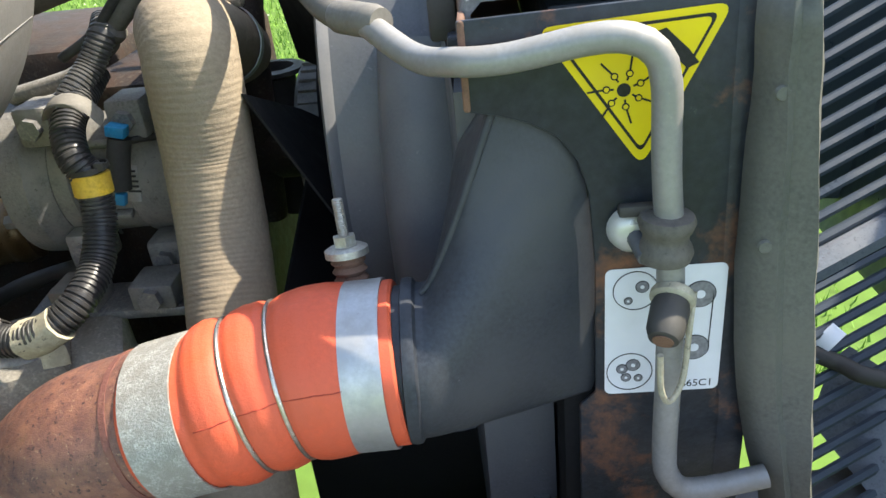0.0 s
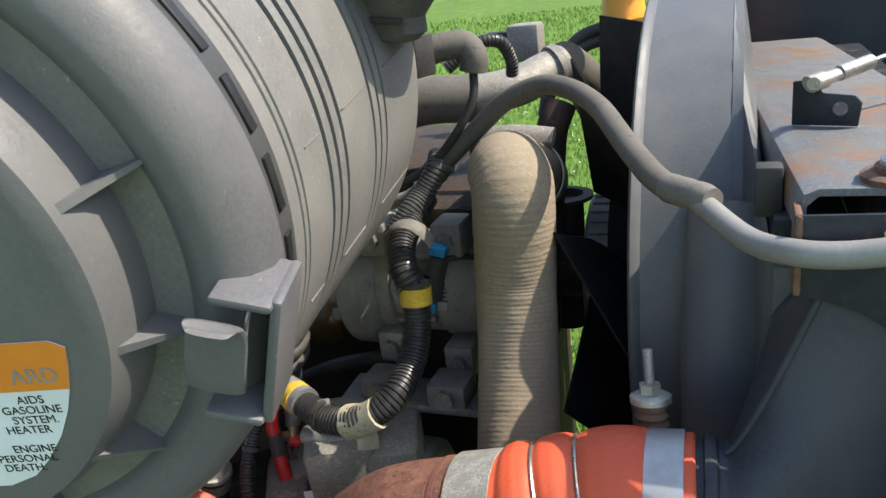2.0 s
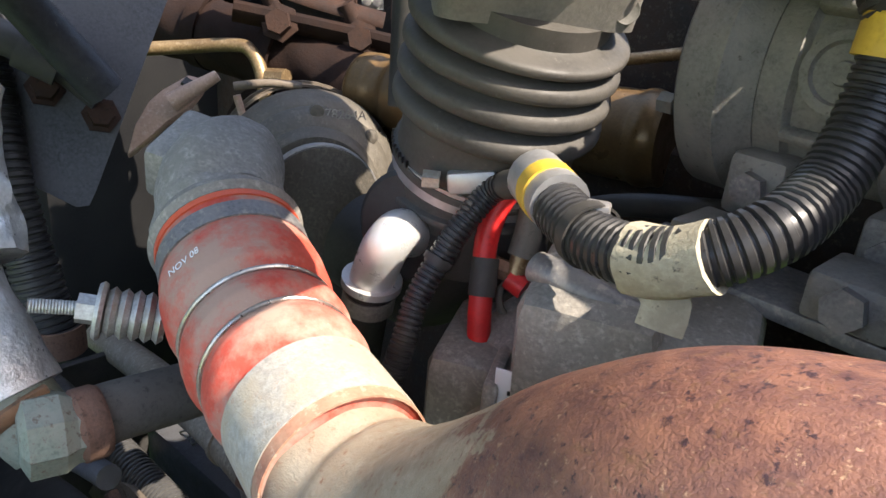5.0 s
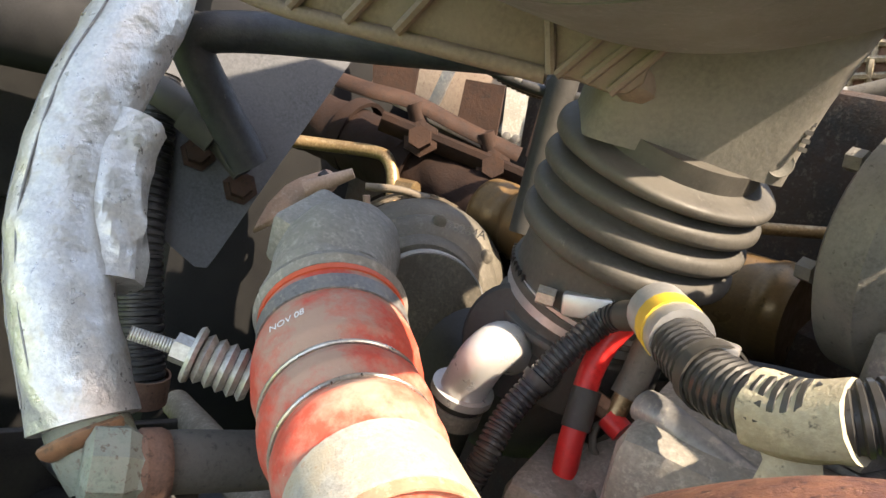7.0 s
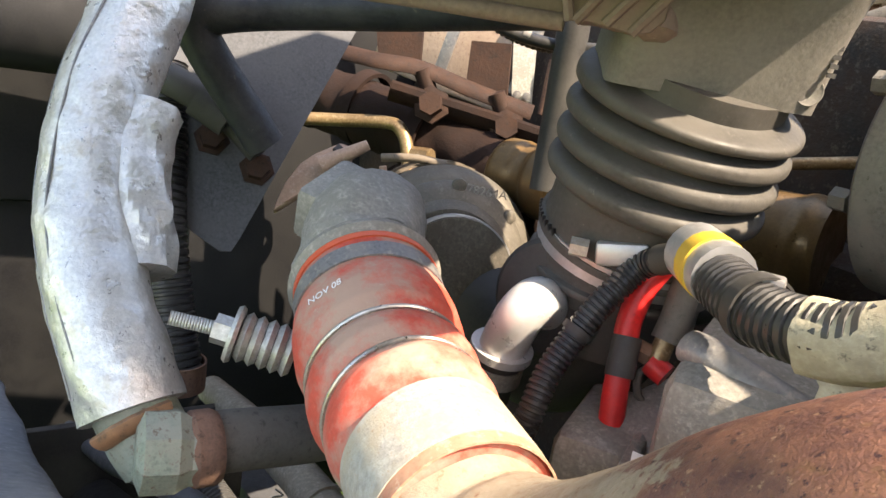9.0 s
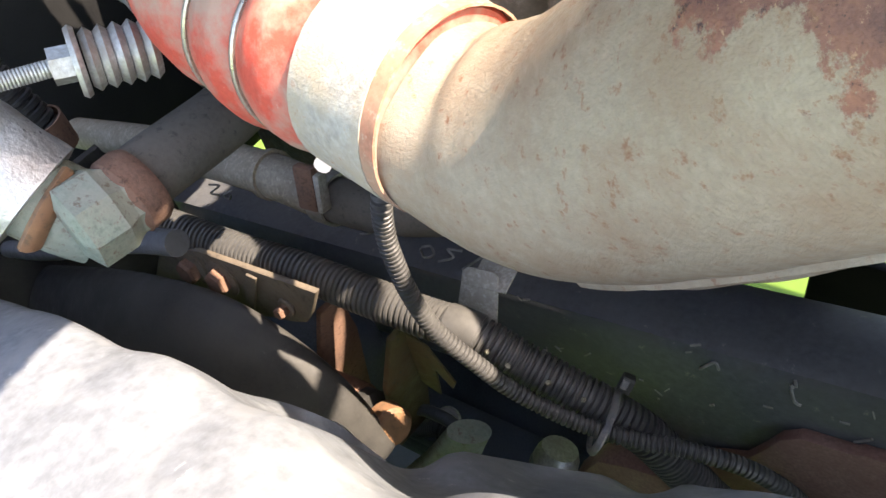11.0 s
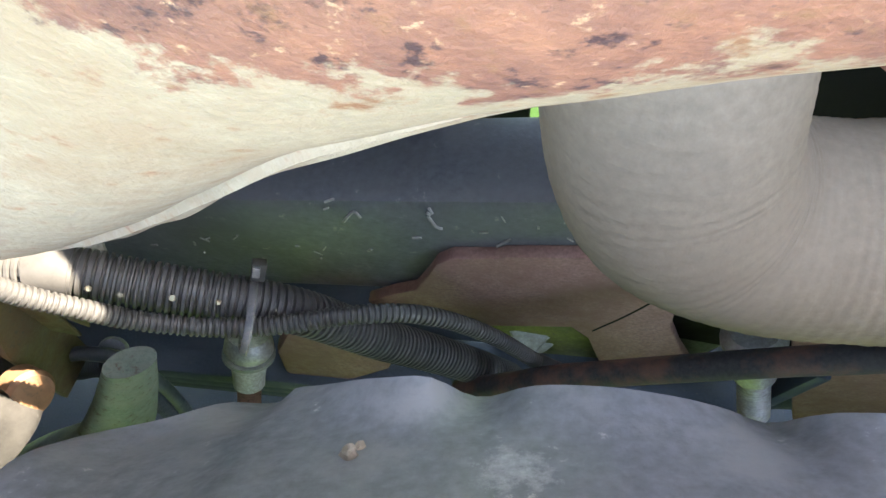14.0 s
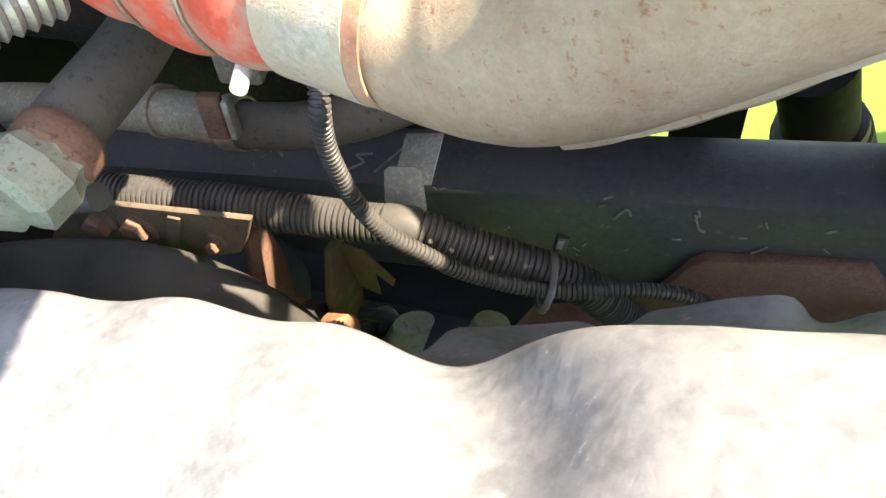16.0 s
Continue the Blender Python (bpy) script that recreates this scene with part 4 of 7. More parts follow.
# ---- air cleaner ----
NEAR, AXIS = Vector((-0.443, 0.197, 1.773)), Vector((-0.26, 0.95, 0.14)).normalized()
FAR = NEAR + AXIS * 0.338
def build_cleaner():
    a = thing("air_cleaner", "large grey ribbed plastic air cleaner canister with clipped end cap", "air cleaner", (-0.5, 0.36, 1.55))
    w, L = AXIS, 0.338
    r0, r1 = 0.200, 0.246
    def rr(s):
        return r0 + (r1 - r0) * s / L
    prof = [(0.0, rr(0)), (0.046, rr(0.046))]
    for s in (0.064, 0.071):
        prof += [(s, rr(s)), (s + 0.001, rr(s) - 0.003), (s + 0.003, rr(s) - 0.003), (s + 0.004, rr(s))]
    for c0 in (0.112, 0.205):
        for k in range(3):
            s = c0 + 0.0150 * k
            prof += [(s, rr(s)), (s + 0.0006, rr(s) - 0.012), (s + 0.0074, rr(s) - 0.012), (s + 0.0080, rr(s))]
    prof += [(0.30, rr(0.30)), (L, rr(L)), (L + 0.004, rr(L) - 0.006), (L + 0.01, rr(L) * 0.8), (L + 0.012, 0.0)]
    part("canister", lathe(prof, NEAR, w, n=144), "cleaner", a)
    # near-black rings on the groove floors paint in the shade of the recesses
    for c0 in (0.112, 0.205):
        for k in range(3):
            s = c0 + 0.0150 * k + 0.0035
            part("groove_shade", ring_band(NEAR + w * s, w, rr(s) - 0.0118, 0.0062, 0.001, n=96), "fan", a)
    # added behind the rim, out of view, to shade the turbo and heat shield
    part("rear_shade_bell", lathe([(L, 0.20), (L + 0.02, 0.195), (L + 0.10, 0.178), (L + 0.28, 0.165), (L + 0.31, 0.14), (L + 0.315, 0.0)], NEAR, w, n=64), "cleaner", a, "unseen rear extension added for its shadow")
    cap = part("end_cap", lathe([(0.028, r0 - 0.002), (0.028, r0 + 0.006), (0.024, r0 + 0.009), (0.010, r0 + 0.007), (-0.002, r0 - 0.001), (-0.009, r0 - 0.012), (-0.009, r0 - 0.022), (-0.002, r0 - 0.031), (0.010, r0 - 0.040),
                                 (0.014, r0 - 0.047), (0.010, 0.149), (-0.022, 0.146), (-0.036, 0.141), (-0.040, 0.132), (-0.040, 0.0)], NEAR, w, n=144), "cap", a, "dark slate moulded end cap with gussets")
    U = Vector((0.9645, 0.2640, 0.0)).normalized()
    V = U.cross(w)
    V = V if V.z > 0 else -V
    def around(th):
        d = U * math.cos(th) + V * math.sin(th)
        t = w.cross(d)
        return d, t, Matrix((t, w, d)).transposed().to_4x4()
    # mould seams along the canister
    for th in (radians(4), radians(-24), radians(60)):
        d, t, rot = around(th)
        for lo, hi in ((0.086, 0.110), (0.152, 0.203), (0.248, 0.334)):
            part("mould_seam", sweep([NEAR + w * q + d * (rr(q) + 0.0001) for q in (lo, (lo + hi) / 2, hi)], 0.0005, n=6), "cleaner", a)
    # dark slotted ring between cap and canister
    part("slotted_ring", lathe([(0.028, r0), (0.028, r0 + 0.006), (0.050, r0 + 0.0075), (0.050, r0)], NEAR, w, n=144, closed=False), "cleaner_dark", a)
    for k in range(30):
        d, t, rot = around(radians(12 * k + 4))
        bm = box((0, 0, 0), (0.030, 0.009, 0.003), 0.001)
        bm.transform(Matrix.Translation(NEAR + w * 0.039 + d * (r0 + 0.0065)) @ rot)
        part("slot", bm, "ink", a)
    # gussets between hub and rim
    for k in range(12):
        d, t, rot = around(radians(30 * k + 16))
        tri = [NEAR + d * 0.139 - w * 0.035, NEAR + d * 0.172 - w * 0.004, NEAR + d * 0.168 + w * 0.010, NEAR + d * 0.144 + w * 0.010]
        verts = [p + t * 0.0026 for p in tri[:1]] + [p + t * 0.0012 for p in tri[1:2]] + [p + t * 0.003 for p in tri[2:]] + [p - t * 0.0026 for p in tri[:1]] + [p - t * 0.0012 for p in tri[1:2]] + [p - t * 0.003 for p in tri[2:]]
        part("gusset", (verts, [(0, 1, 2, 3), (7, 6, 5, 4), (0, 4, 5, 1), (1, 5, 6, 2), (2, 6, 7, 3), (3, 7, 4, 0)]), "cap", cap, smooth=False)
    # spring latches: an open frame with a hooked lever
    for th in (radians(-17), radians(103), radians(223)):
        d, t, rot = around(th)
        lat = None
        seat = NEAR + d * (r0 - 0.005) - w * 0.010 - t * 0.006
        for name, at, size in (("latch", (0, 0.010, 0.017), (0.074, 0.042, 0.006)), ("latch_arm", (0.034, 0.008, 0.001), (0.005, 0.046, 0.030)), ("latch_arm", (-0.034, 0.008, 0.001), (0.005, 0.046, 0.030)),
                               ("latch_web", (0, 0.026, 0.0), (0.066, 0.004, 0.03))):
            bm = box(at, size, 0.0022)
            bm.transform(Matrix.Translation(seat) @ rot)
            ob = part(name, bm, "cap", lat or a)
            lat = lat or ob
        # curved lever with its end hooked outwards
        verts, faces, m = [], [], 16
        for q, out, half in ((0.020, -0.010, 0.012), (0.016, -0.014, 0.0145), (0.0, -0.017, 0.015), (-0.016, -0.017, 0.015), (-0.022, -0.019, 0.0145), (-0.027, -0.023, 0.014), (-0.029, -0.027, 0.0125), (-0.028, -0.030, 0.010)):
            for k in range(m):
                ca, sa = math.cos(2 * math.pi * k / m), math.sin(2 * math.pi * k / m)
                verts.append(seat + t * q + w * (out - 0.0035 * math.copysign(abs(sa) ** 0.7, sa)) + d * (half * math.copysign(abs(ca) ** 0.7, ca) - 0.008))
        for i in range(7):
            faces += [(i * m + k, i * m + (k + 1) % m, (i + 1) * m + (k + 1) % m, (i + 1) * m + k) for k in range(m)]
        faces += [tuple(range(m))[::-1], tuple(range(7 * m, 8 * m))]
        part("lever", (verts, faces), "cap", lat)
        part("spring_wire", sweep([seat + d * c + t * q + w * b for q, b, c in ((-0.032, 0.0, 0.004), (-0.024, -0.010, 0.004), (-0.010, -0.012, 0.004))], 0.0012, n=6), "wire", lat)
    # warning label on the hub's face
    face = NEAR - w * 0.0404
    def arc(v):
        return 0.123 * math.sqrt(max(0.05, 1 - (v / 0.127) ** 2))
    def on_cap(name, outline, lift, material, parent):
        return part(name, prism(outline, face - w * lift, U, V, 0.0004, 0), material, parent, smooth=False)
    vs = [-0.020, -0.024, -0.035, -0.047, -0.06, -0.075, -0.09, -0.100, -0.106]
    edge = [(arc(v) - (0.008 if v in (-0.020, -0.106) else 0.0), v) for v in vs]
    lab = on_cap("warning_label", edge + [(-p, q) for p, q in edge[::-1]], 0.0, "white_sticker", a)
    tagged(lab, "white warning label with orange header")
    top = edge[:4]
    on_cap("header", top + [(-p, q) for p, q in top[::-1]], 0.0005, "orange_sticker", lab)
    part("header_text", text_mesh("ARD", 0.012, face + U * 0.112 + V * -0.0425 - w * 0.0011, U, V), "chalk", lab, "grey header letters", smooth=False)
    for body, u, v in (("AIDS", 0.099, -0.0545), ("GASOLINE", 0.106, -0.0605), ("SYSTEM.", 0.102, -0.0665), ("HEATER", 0.096, -0.0725), ("ENGINE", 0.094, -0.0845), ("PERSONAL", 0.092, -0.0905), ("DEATH.", 0.084, -0.0965)):
        part("label_text", text_mesh(body, 0.0066, face + U * u + V * v - w * 0.0006, U, V), "ink", lab, "black label text", smooth=False)
    return a


CLEANER = build_cleaner()

# ---- big coolant hose ----
HOSE = [(-0.30, 0.98, 1.60), (-0.285, 0.8, 1.662), (-0.26, 0.725, 1.656), (-0.262, 0.712, 1.55), (-0.258, 0.68, 1.46), (-0.247, 0.605, 1.36), (-0.236, 0.535, 1.288), (-0.226, 0.514, 1.235), (-0.203, 0.512, 1.206), (-0.165, 0.512, 1.196), (-0.1, 0.515, 1.200), (0.0, 0.52, 1.206), (0.06, 0.52, 1.212)]
def build_hose():
    h = thing("coolant_hose", "large dusty beige rubber coolant hose bending down to the radiator", "hose", HOSE[5])
    def ridged(q, whole):
        # fine rings left by the wrapping
        return 0.0450 + 0.00016 * math.sin(2 * math.pi * q / 0.0056) + 0.0003 * noise.noise(Vector((q * 130, 0, 0)))
    part("hose_wall", sweep(HOSE, ridged, n=56, step=0.0012, wobble=0.012), "hose", h)
    part("clamp", ring_band(Vector(HOSE[-1]) - Vector((0.02, 0, 0)), (1, 0, 0), 0.0468, 0.014), "steel_band", h, "steel hose clamp")
    part("clamp", ring_band(Vector(HOSE[0]).lerp(Vector(HOSE[1]), 0.35), Vector(HOSE[1]) - Vector(HOSE[0]), 0.0475, 0.014), "steel_band", h, "steel hose clamp")


build_hose()


# ---- air conditioning line ----
def build_ac_line():
    ac = thing("air_conditioning_line", "grey aluminium refrigerant line with rubber hose and service port", "refrigerant line", (0.0, 0.467, 1.683))
    part("rubber_hose", sweep([(-0.373, 0.81, 1.666), (-0.324, 0.81, 1.708), (-0.281, 0.805, 1.742), (-0.238, 0.795, 1.758), (-0.2, 0.77, 1.755), (-0.165, 0.73, 1.742), (-0.131, 0.66, 1.722), (-0.102, 0.6, 1.708), (-0.083, 0.57, 1.702)], lambda q, w: 0.0112 - 0.0008 * max(0.0, (q - w + 0.03) / 0.03), n=20), "rubber_dusty", ac, "black refrigerant hose filmed with dust")
    part("tube", sweep([(-0.062, 0.545, 1.701), (-0.028, 0.5, 1.687), (-0.001, 0.467, 1.69), (0.03, 0.458, 1.692), (0.075, 0.452, 1.700), (0.098, 0.450, 1.699), (0.112, 0.450, 1.690), (0.118, 0.449, 1.672), (0.120, 0.448, 1.62), (0.125, 0.447, 1.55), (0.127, 0.446, 1.47), (0.127, 0.446, 1.395), (0.130, 0.446, 1.372), (0.140, 0.446, 1.357), (0.16, 0.447, 1.354), (0.205, 0.450, 1.361)], 0.0090, n=18), "dull_tube", ac, "dull aluminium tube")
    part("crimp", lathe_on([(-0.087, 0.575, 1.703), (-0.051, 0.536, 1.703)], [(0, 0.0106), (0.003, 0.0120), (0.012, 0.0120), (0.014, 0.0112), (0.017, 0.0120), (0.028, 0.0120), (0.031, 0.0112), (0.034, 0.0120), (0.045, 0.0117), (0.052, 0.0098), (0.08, 0.0092)], n=24), "duct", ac, "crimped hose ferrule")
    part("fitting", lathe_on([(-0.365, 0.81, 1.675), (-0.404, 0.815, 1.639)], [(0, 0.013), (0.004, 0.0175), (0.012, 0.0175), (0.015, 0.0145), (0.022, 0.0175), (0.034, 0.0165), (0.04, 0.011), (0.1, 0.010)], n=22), "rubber_dusty", ac)
    part("end_tube", sweep([(-0.395, 0.815, 1.646), (-0.425, 0.82, 1.624), (-0.458, 0.82, 1.615), (-0.509, 0.82, 1.605)], 0.0095, n=16), "cast_alu", ac)
    part("tag", ring_band((-0.401, 0.815, 1.641), Vector((-0.365, 0.81, 1.675)) - Vector((-0.404, 0.815, 1.639)), 0.0115, 0.012, 0.0006), "white_sticker", ac, "white paper tag")
    return ac


build_ac_line()


# ---- air conditioning compressor ----
def build_compressor():
    c = thing("compressor", "grimy cast air conditioning compressor bolted to the engine", "compressor", (-0.45, 0.87, 1.42))
    o = Vector((-0.45, 0.850, 1.505))
    part("body", lathe([(-0.03, 0.07), (-0.03, 0.080), (0.0, 0.082), (0.004, 0.077), (0.06, 0.075), (0.064, 0.080), (0.10, 0.078), (0.14, 0.070), (0.16, 0.04)], o, (1, 0, 0), n=44), "compressor", c)
    part("front_disc", lathe([(-0.075, 0.05), (-0.075, 0.088), (-0.069, 0.097), (-0.04, 0.098), (-0.032, 0.090), (-0.02, 0.082)], o, (1, 0, 0), n=56), "compressor", c)
    for k in range(6):
        d = Vector((0, math.cos(k * 1.047 + 0.4), math.sin(k * 1.047 + 0.4)))
        part("rim_bolt", lathe([(0, 0.0085), (0.012, 0.0085), (0.013, 0.006)], o + d * 0.080 + Vector((-0.078, 0, 0)), (-1, 0, 0), n=6), "compressor", c, smooth=False)
        part("rib", box(o + d * 0.081 + Vector((0.03, 0, 0)), (0.06, 0.008, 0.012), 0.003, (math.degrees(math.atan2(d.z, d.y)) - 90, 0, 0)), "compressor", c)
    part("round_boss", lathe([(0, 0.026), (0.006, 0.026), (0.007, 0.020), (0.004, 0.018), (0.004, 0.008), (0.008, 0.007)], o + Vector((0.03, -0.076, 0.012)), (0, -1, 0.15), n=28), "compressor", c, "round cast boss")
    lb = part("type_label", box(Vector((-0.381, 0.772, 1.511)), (0.020, 0.0012, 0.042), 0.0003, (-6, 6, 0)), "chalk", c, "worn pale type label")
    for k in range(5):
        part("print_bar", box(Vector((-0.378, 0.77, 1.526)) + Vector((0.0, 0, -0.006 * k)), (0.014 - 0.002 * (k % 2), 0.001, 0.0022), 0, (-6, 6, 0)), "ink", lb)
    for x, z in ((-0.453, 1.436), (-0.362, 1.420), (-0.36, 1.585), (-0.46, 1.585)):
        part("lug", box((x, 0.785, z), (0.040, 0.05, 0.044), 0.006), "compressor", c)
        part("bolt_head", lathe([(0, 0.012), (0.009, 0.012)], (x, 0.760, z), (0, -1, 0), n=6), "band_dull", c, smooth=False)


build_compressor()


# ---- alternator ----
def build_alternator():
    a = thing("alternator", "dusty cast aluminium alternator with mounting bracket", "alternator", (-0.48, 0.66, 1.15))
    part("housing", lathe([(-0.10, 0.05), (-0.10, 0.085), (-0.092, 0.093), (-0.02, 0.095), (-0.015, 0.088), (0.02, 0.088), (0.025, 0.095), (0.08, 0.092), (0.09, 0.08), (0.09, 0.05)], (-0.47, 0.685, 1.245), (1, 0, 0), n=44), "cast_alu", a)
    box_a = part("regulator_box", box((-0.562, 0.640, 1.262), (0.064, 0.10, 0.11), 0.012, (2, 0, 30)), "cast_alu", a, "boxy regulator housing with a rib")
    part("rib", box((-0.537, 0.633, 1.263), (0.010, 0.106, 0.114), 0.004, (2, 0, 30)), "cast_alu", box_a)
    part("cover", box((-0.485, 0.655, 1.325), (0.085, 0.11, 0.14), 0.014, (8, 0, 25)), "cast_alu", a, "rounded cast end cover")
    part("cover_step", box((-0.425, 0.675, 1.32), (0.07, 0.10, 0.12), 0.014, (8, 0, 22)), "cast_alu", a)
    part("terminal_strap", sweep([(-0.510, 0.616, 1.392), (-0.497, 0.614, 1.394), (-0.47, 0.62, 1.390), (-0.445, 0.63, 1.384)], lambda q, w: 0.0105 - 0.003 * q / w, n=14, squash=0.7), "band_dull", a, "bent grey terminal strap")
    lb = part("type_label", box((-0.497, 0.598, 1.312), (0.03, 0.0012, 0.036), 0.0003, (8, 0, 25)), "white_sticker", a, "small white type label")
    for k in range(3):
        part("print_bar", box((-0.4955, 0.5972, 1.322 - 0.009 * k), (0.018 - 0.004 * k, 0.0012, 0.0028), 0, (8, 0, 25)), "ink", lb)
    br = part("bracket", box((-0.445, 0.668, 1.112), (0.168, 0.012, 0.050), 0.004, (0, -4, 0)), "zinc_pale", a, "pale steel lower bracket bar")
    part("bolt_head", lathe([(0, 0.014), (0.010, 0.014)], (-0.380, 0.662, 1.117), (0, -1, 0), n=6), "rust", br, smooth=False)
    sh = part("mount_shelf", box((-0.40, 0.735, 1.385), (0.22, 0.06, 0.012), 0.003, (4, 0, 0)), "band_dull", a, "flat mounting shelf")
    for x in (-0.45, -0.36):
        part("shelf_block", box((x, 0.725, 1.405), (0.05, 0.05, 0.03), 0.004), "compressor", sh)
        part("bolt_head", lathe([(0, 0.013), (0.009, 0.013)], (x, 0.699, 1.405), (0, -1, 0.1), n=6), "band_dull", sh, smooth=False)


build_alternator()

# ---- wiring looms on the engine ----
def build_engine_loom():
    l = thing("wiring_loom", "thick black split loom with yellow and cream tape", "wiring loom", (-0.41, 0.60, 1.42))
    path = [(-0.396, 0.8, 1.629), (-0.401, 0.77, 1.613), (-0.397, 0.72, 1.598), (-0.385, 0.69, 1.575), (-0.373, 0.685, 1.55), (-0.372, 0.675, 1.512), (-0.374, 0.65, 1.479), (-0.379, 0.61, 1.462), (-0.406, 0.59, 1.444), (-0.449, 0.592, 1.433), (-0.492, 0.61, 1.434), (-0.536, 0.635, 1.439)]
    part("sheath", loom(path, 0.0165, 0.0016, 0.0050), "loom", l)
    part("tape_band", sweep([(-0.373, 0.687, 1.558), (-0.373, 0.684, 1.538)], 0.0185, n=20), "yellow", l, "yellow tape band")
    part("tape_wrap", sweep([(-0.393, 0.592, 1.45), (-0.414, 0.59, 1.439), (-0.434, 0.59, 1.435)], 0.0181, n=24, wobble=0.14, step=0.003), "tape", l, "torn cream tape wrap")
    part("tape_band", sweep([(-0.499, 0.614, 1.437), (-0.536, 0.635, 1.439)], 0.0185, n=20), "steel_band", l, "silver grey tape end")
    part("tape_stripe", sweep([(-0.508, 0.618, 1.438), (-0.52, 0.626, 1.438)], 0.0189, n=20), "yellow", l, "yellow stripe")
    part("upper_sheath", loom([(-0.417, 0.745, 1.6), (-0.403, 0.765, 1.621), (-0.391, 0.785, 1.638), (-0.376, 0.8, 1.665), (-0.378, 0.82, 1.676)], 0.0145, 0.0014, 0.0048), "loom_grey", l, "second dusty loom joining above")
    part("torn_collar", sweep([(-0.415, 0.722, 1.609), (-0.393, 0.7, 1.626), (-0.375, 0.695, 1.629), (-0.362, 0.7, 1.621), (-0.356, 0.71, 1.604)], 0.0095, n=10, squash=0.3, wobble=0.3), "duct", l, "torn grey tape collar")
    part("tie", ring_band((-0.372, 0.687, 1.563), (0.1, -0.05, -1), 0.0178, 0.005, 0.0014), "rubber", l, "black cable tie")
    part("tie_tail", box(Vector((-0.356, 0.678, 1.567)), (0.010, 0.006, 0.008), 0.001), "rubber", l)
    part("tape_tail", sweep([(-0.416, 0.59, 1.427), (-0.409, 0.588, 1.419), (-0.409, 0.586, 1.405)], 0.012, n=8, squash=0.12), "tape", l, "torn tape tail hanging down")
    part("cable_tie", ring_band((-0.466, 0.598, 1.433), Vector((-0.449, 0.592, 1.433)) - Vector((-0.492, 0.61, 1.434)), 0.0172, 0.008, 0.0015), "rubber", l, "black cable tie")
    part("tie_head", box((-0.466, 0.602, 1.446), (0.014, 0.012, 0.010), 0.002, (0, 0, 30)), "band_dull", l, "square tie head")
    return path


build_engine_loom()

# ---- lower bay: frame rail, looms, plate, fender ----
def build_rail():
    r = thing("frame_rail", "black painted steel chassis frame rail with chalk marks", "frame rail", (-0.5, 0.70, 0.78))
    part("rail", box((-0.60, 0.6645, 0.880), (2.6, 0.085, 0.165), 0.016, (0, -8.5, 0)), "rail", r)
    strokes = [[(-0.657, 0.62, 0.977), (-0.618, 0.62, 1.021)],
               [(-0.652, 0.62, 1.006), (-0.67, 0.62, 1), (-0.665, 0.62, 0.991), (-0.686, 0.62, 0.975)],
               [(-0.703, 0.62, 0.989), (-0.691, 0.62, 0.995), (-0.69, 0.62, 0.983), (-0.704, 0.62, 0.973), (-0.706, 0.62, 0.985)],
               [(-0.79, 0.62, 0.982), (-0.773, 0.62, 0.991), (-0.771, 0.62, 0.981), (-0.788, 0.62, 0.971)],
               [(-0.76, 0.62, 0.989), (-0.759, 0.62, 0.98)],
               [(-1.038, 0.62, 0.954), (-1.016, 0.62, 0.96), (-1.045, 0.62, 0.937), (-1.026, 0.62, 0.941)],
               [(-0.995, 0.62, 0.959), (-1.018, 0.62, 0.943), (-1.01, 0.62, 0.939), (-1, 0.62, 0.95)],
               [(-0.424, 0.62, 0.963), (-0.413, 0.62, 0.98), (-0.409, 0.62, 0.972)],
               [(-0.355, 0.62, 0.983), (-0.35, 0.62, 0.968), (-0.345, 0.62, 0.966)],
               [(-0.303, 0.62, 0.945), (-0.293, 0.62, 0.958)]]
    rng = random.Random(11)
    for _ in range(40):
        x = rng.uniform(-0.62, 0.05)
        z = 0.965 + 0.15 * (x + 0.6) + rng.uniform(-0.10, 0.0)
        a = Vector((x, 0.6215, z))
        part("paint_chip", sweep([a, a + Vector((rng.uniform(-0.008, 0.008), 0, rng.uniform(-0.004, 0.008)))], rng.uniform(0.0006, 0.0014), n=5), "chalk", r)
    for line in strokes:
        part("chalk_mark", sweep([Vector(q) + Vector((0, 0.0008, 0)) for q in line], 0.0013, n=6, step=0.003), "chalk", r)


build_rail()


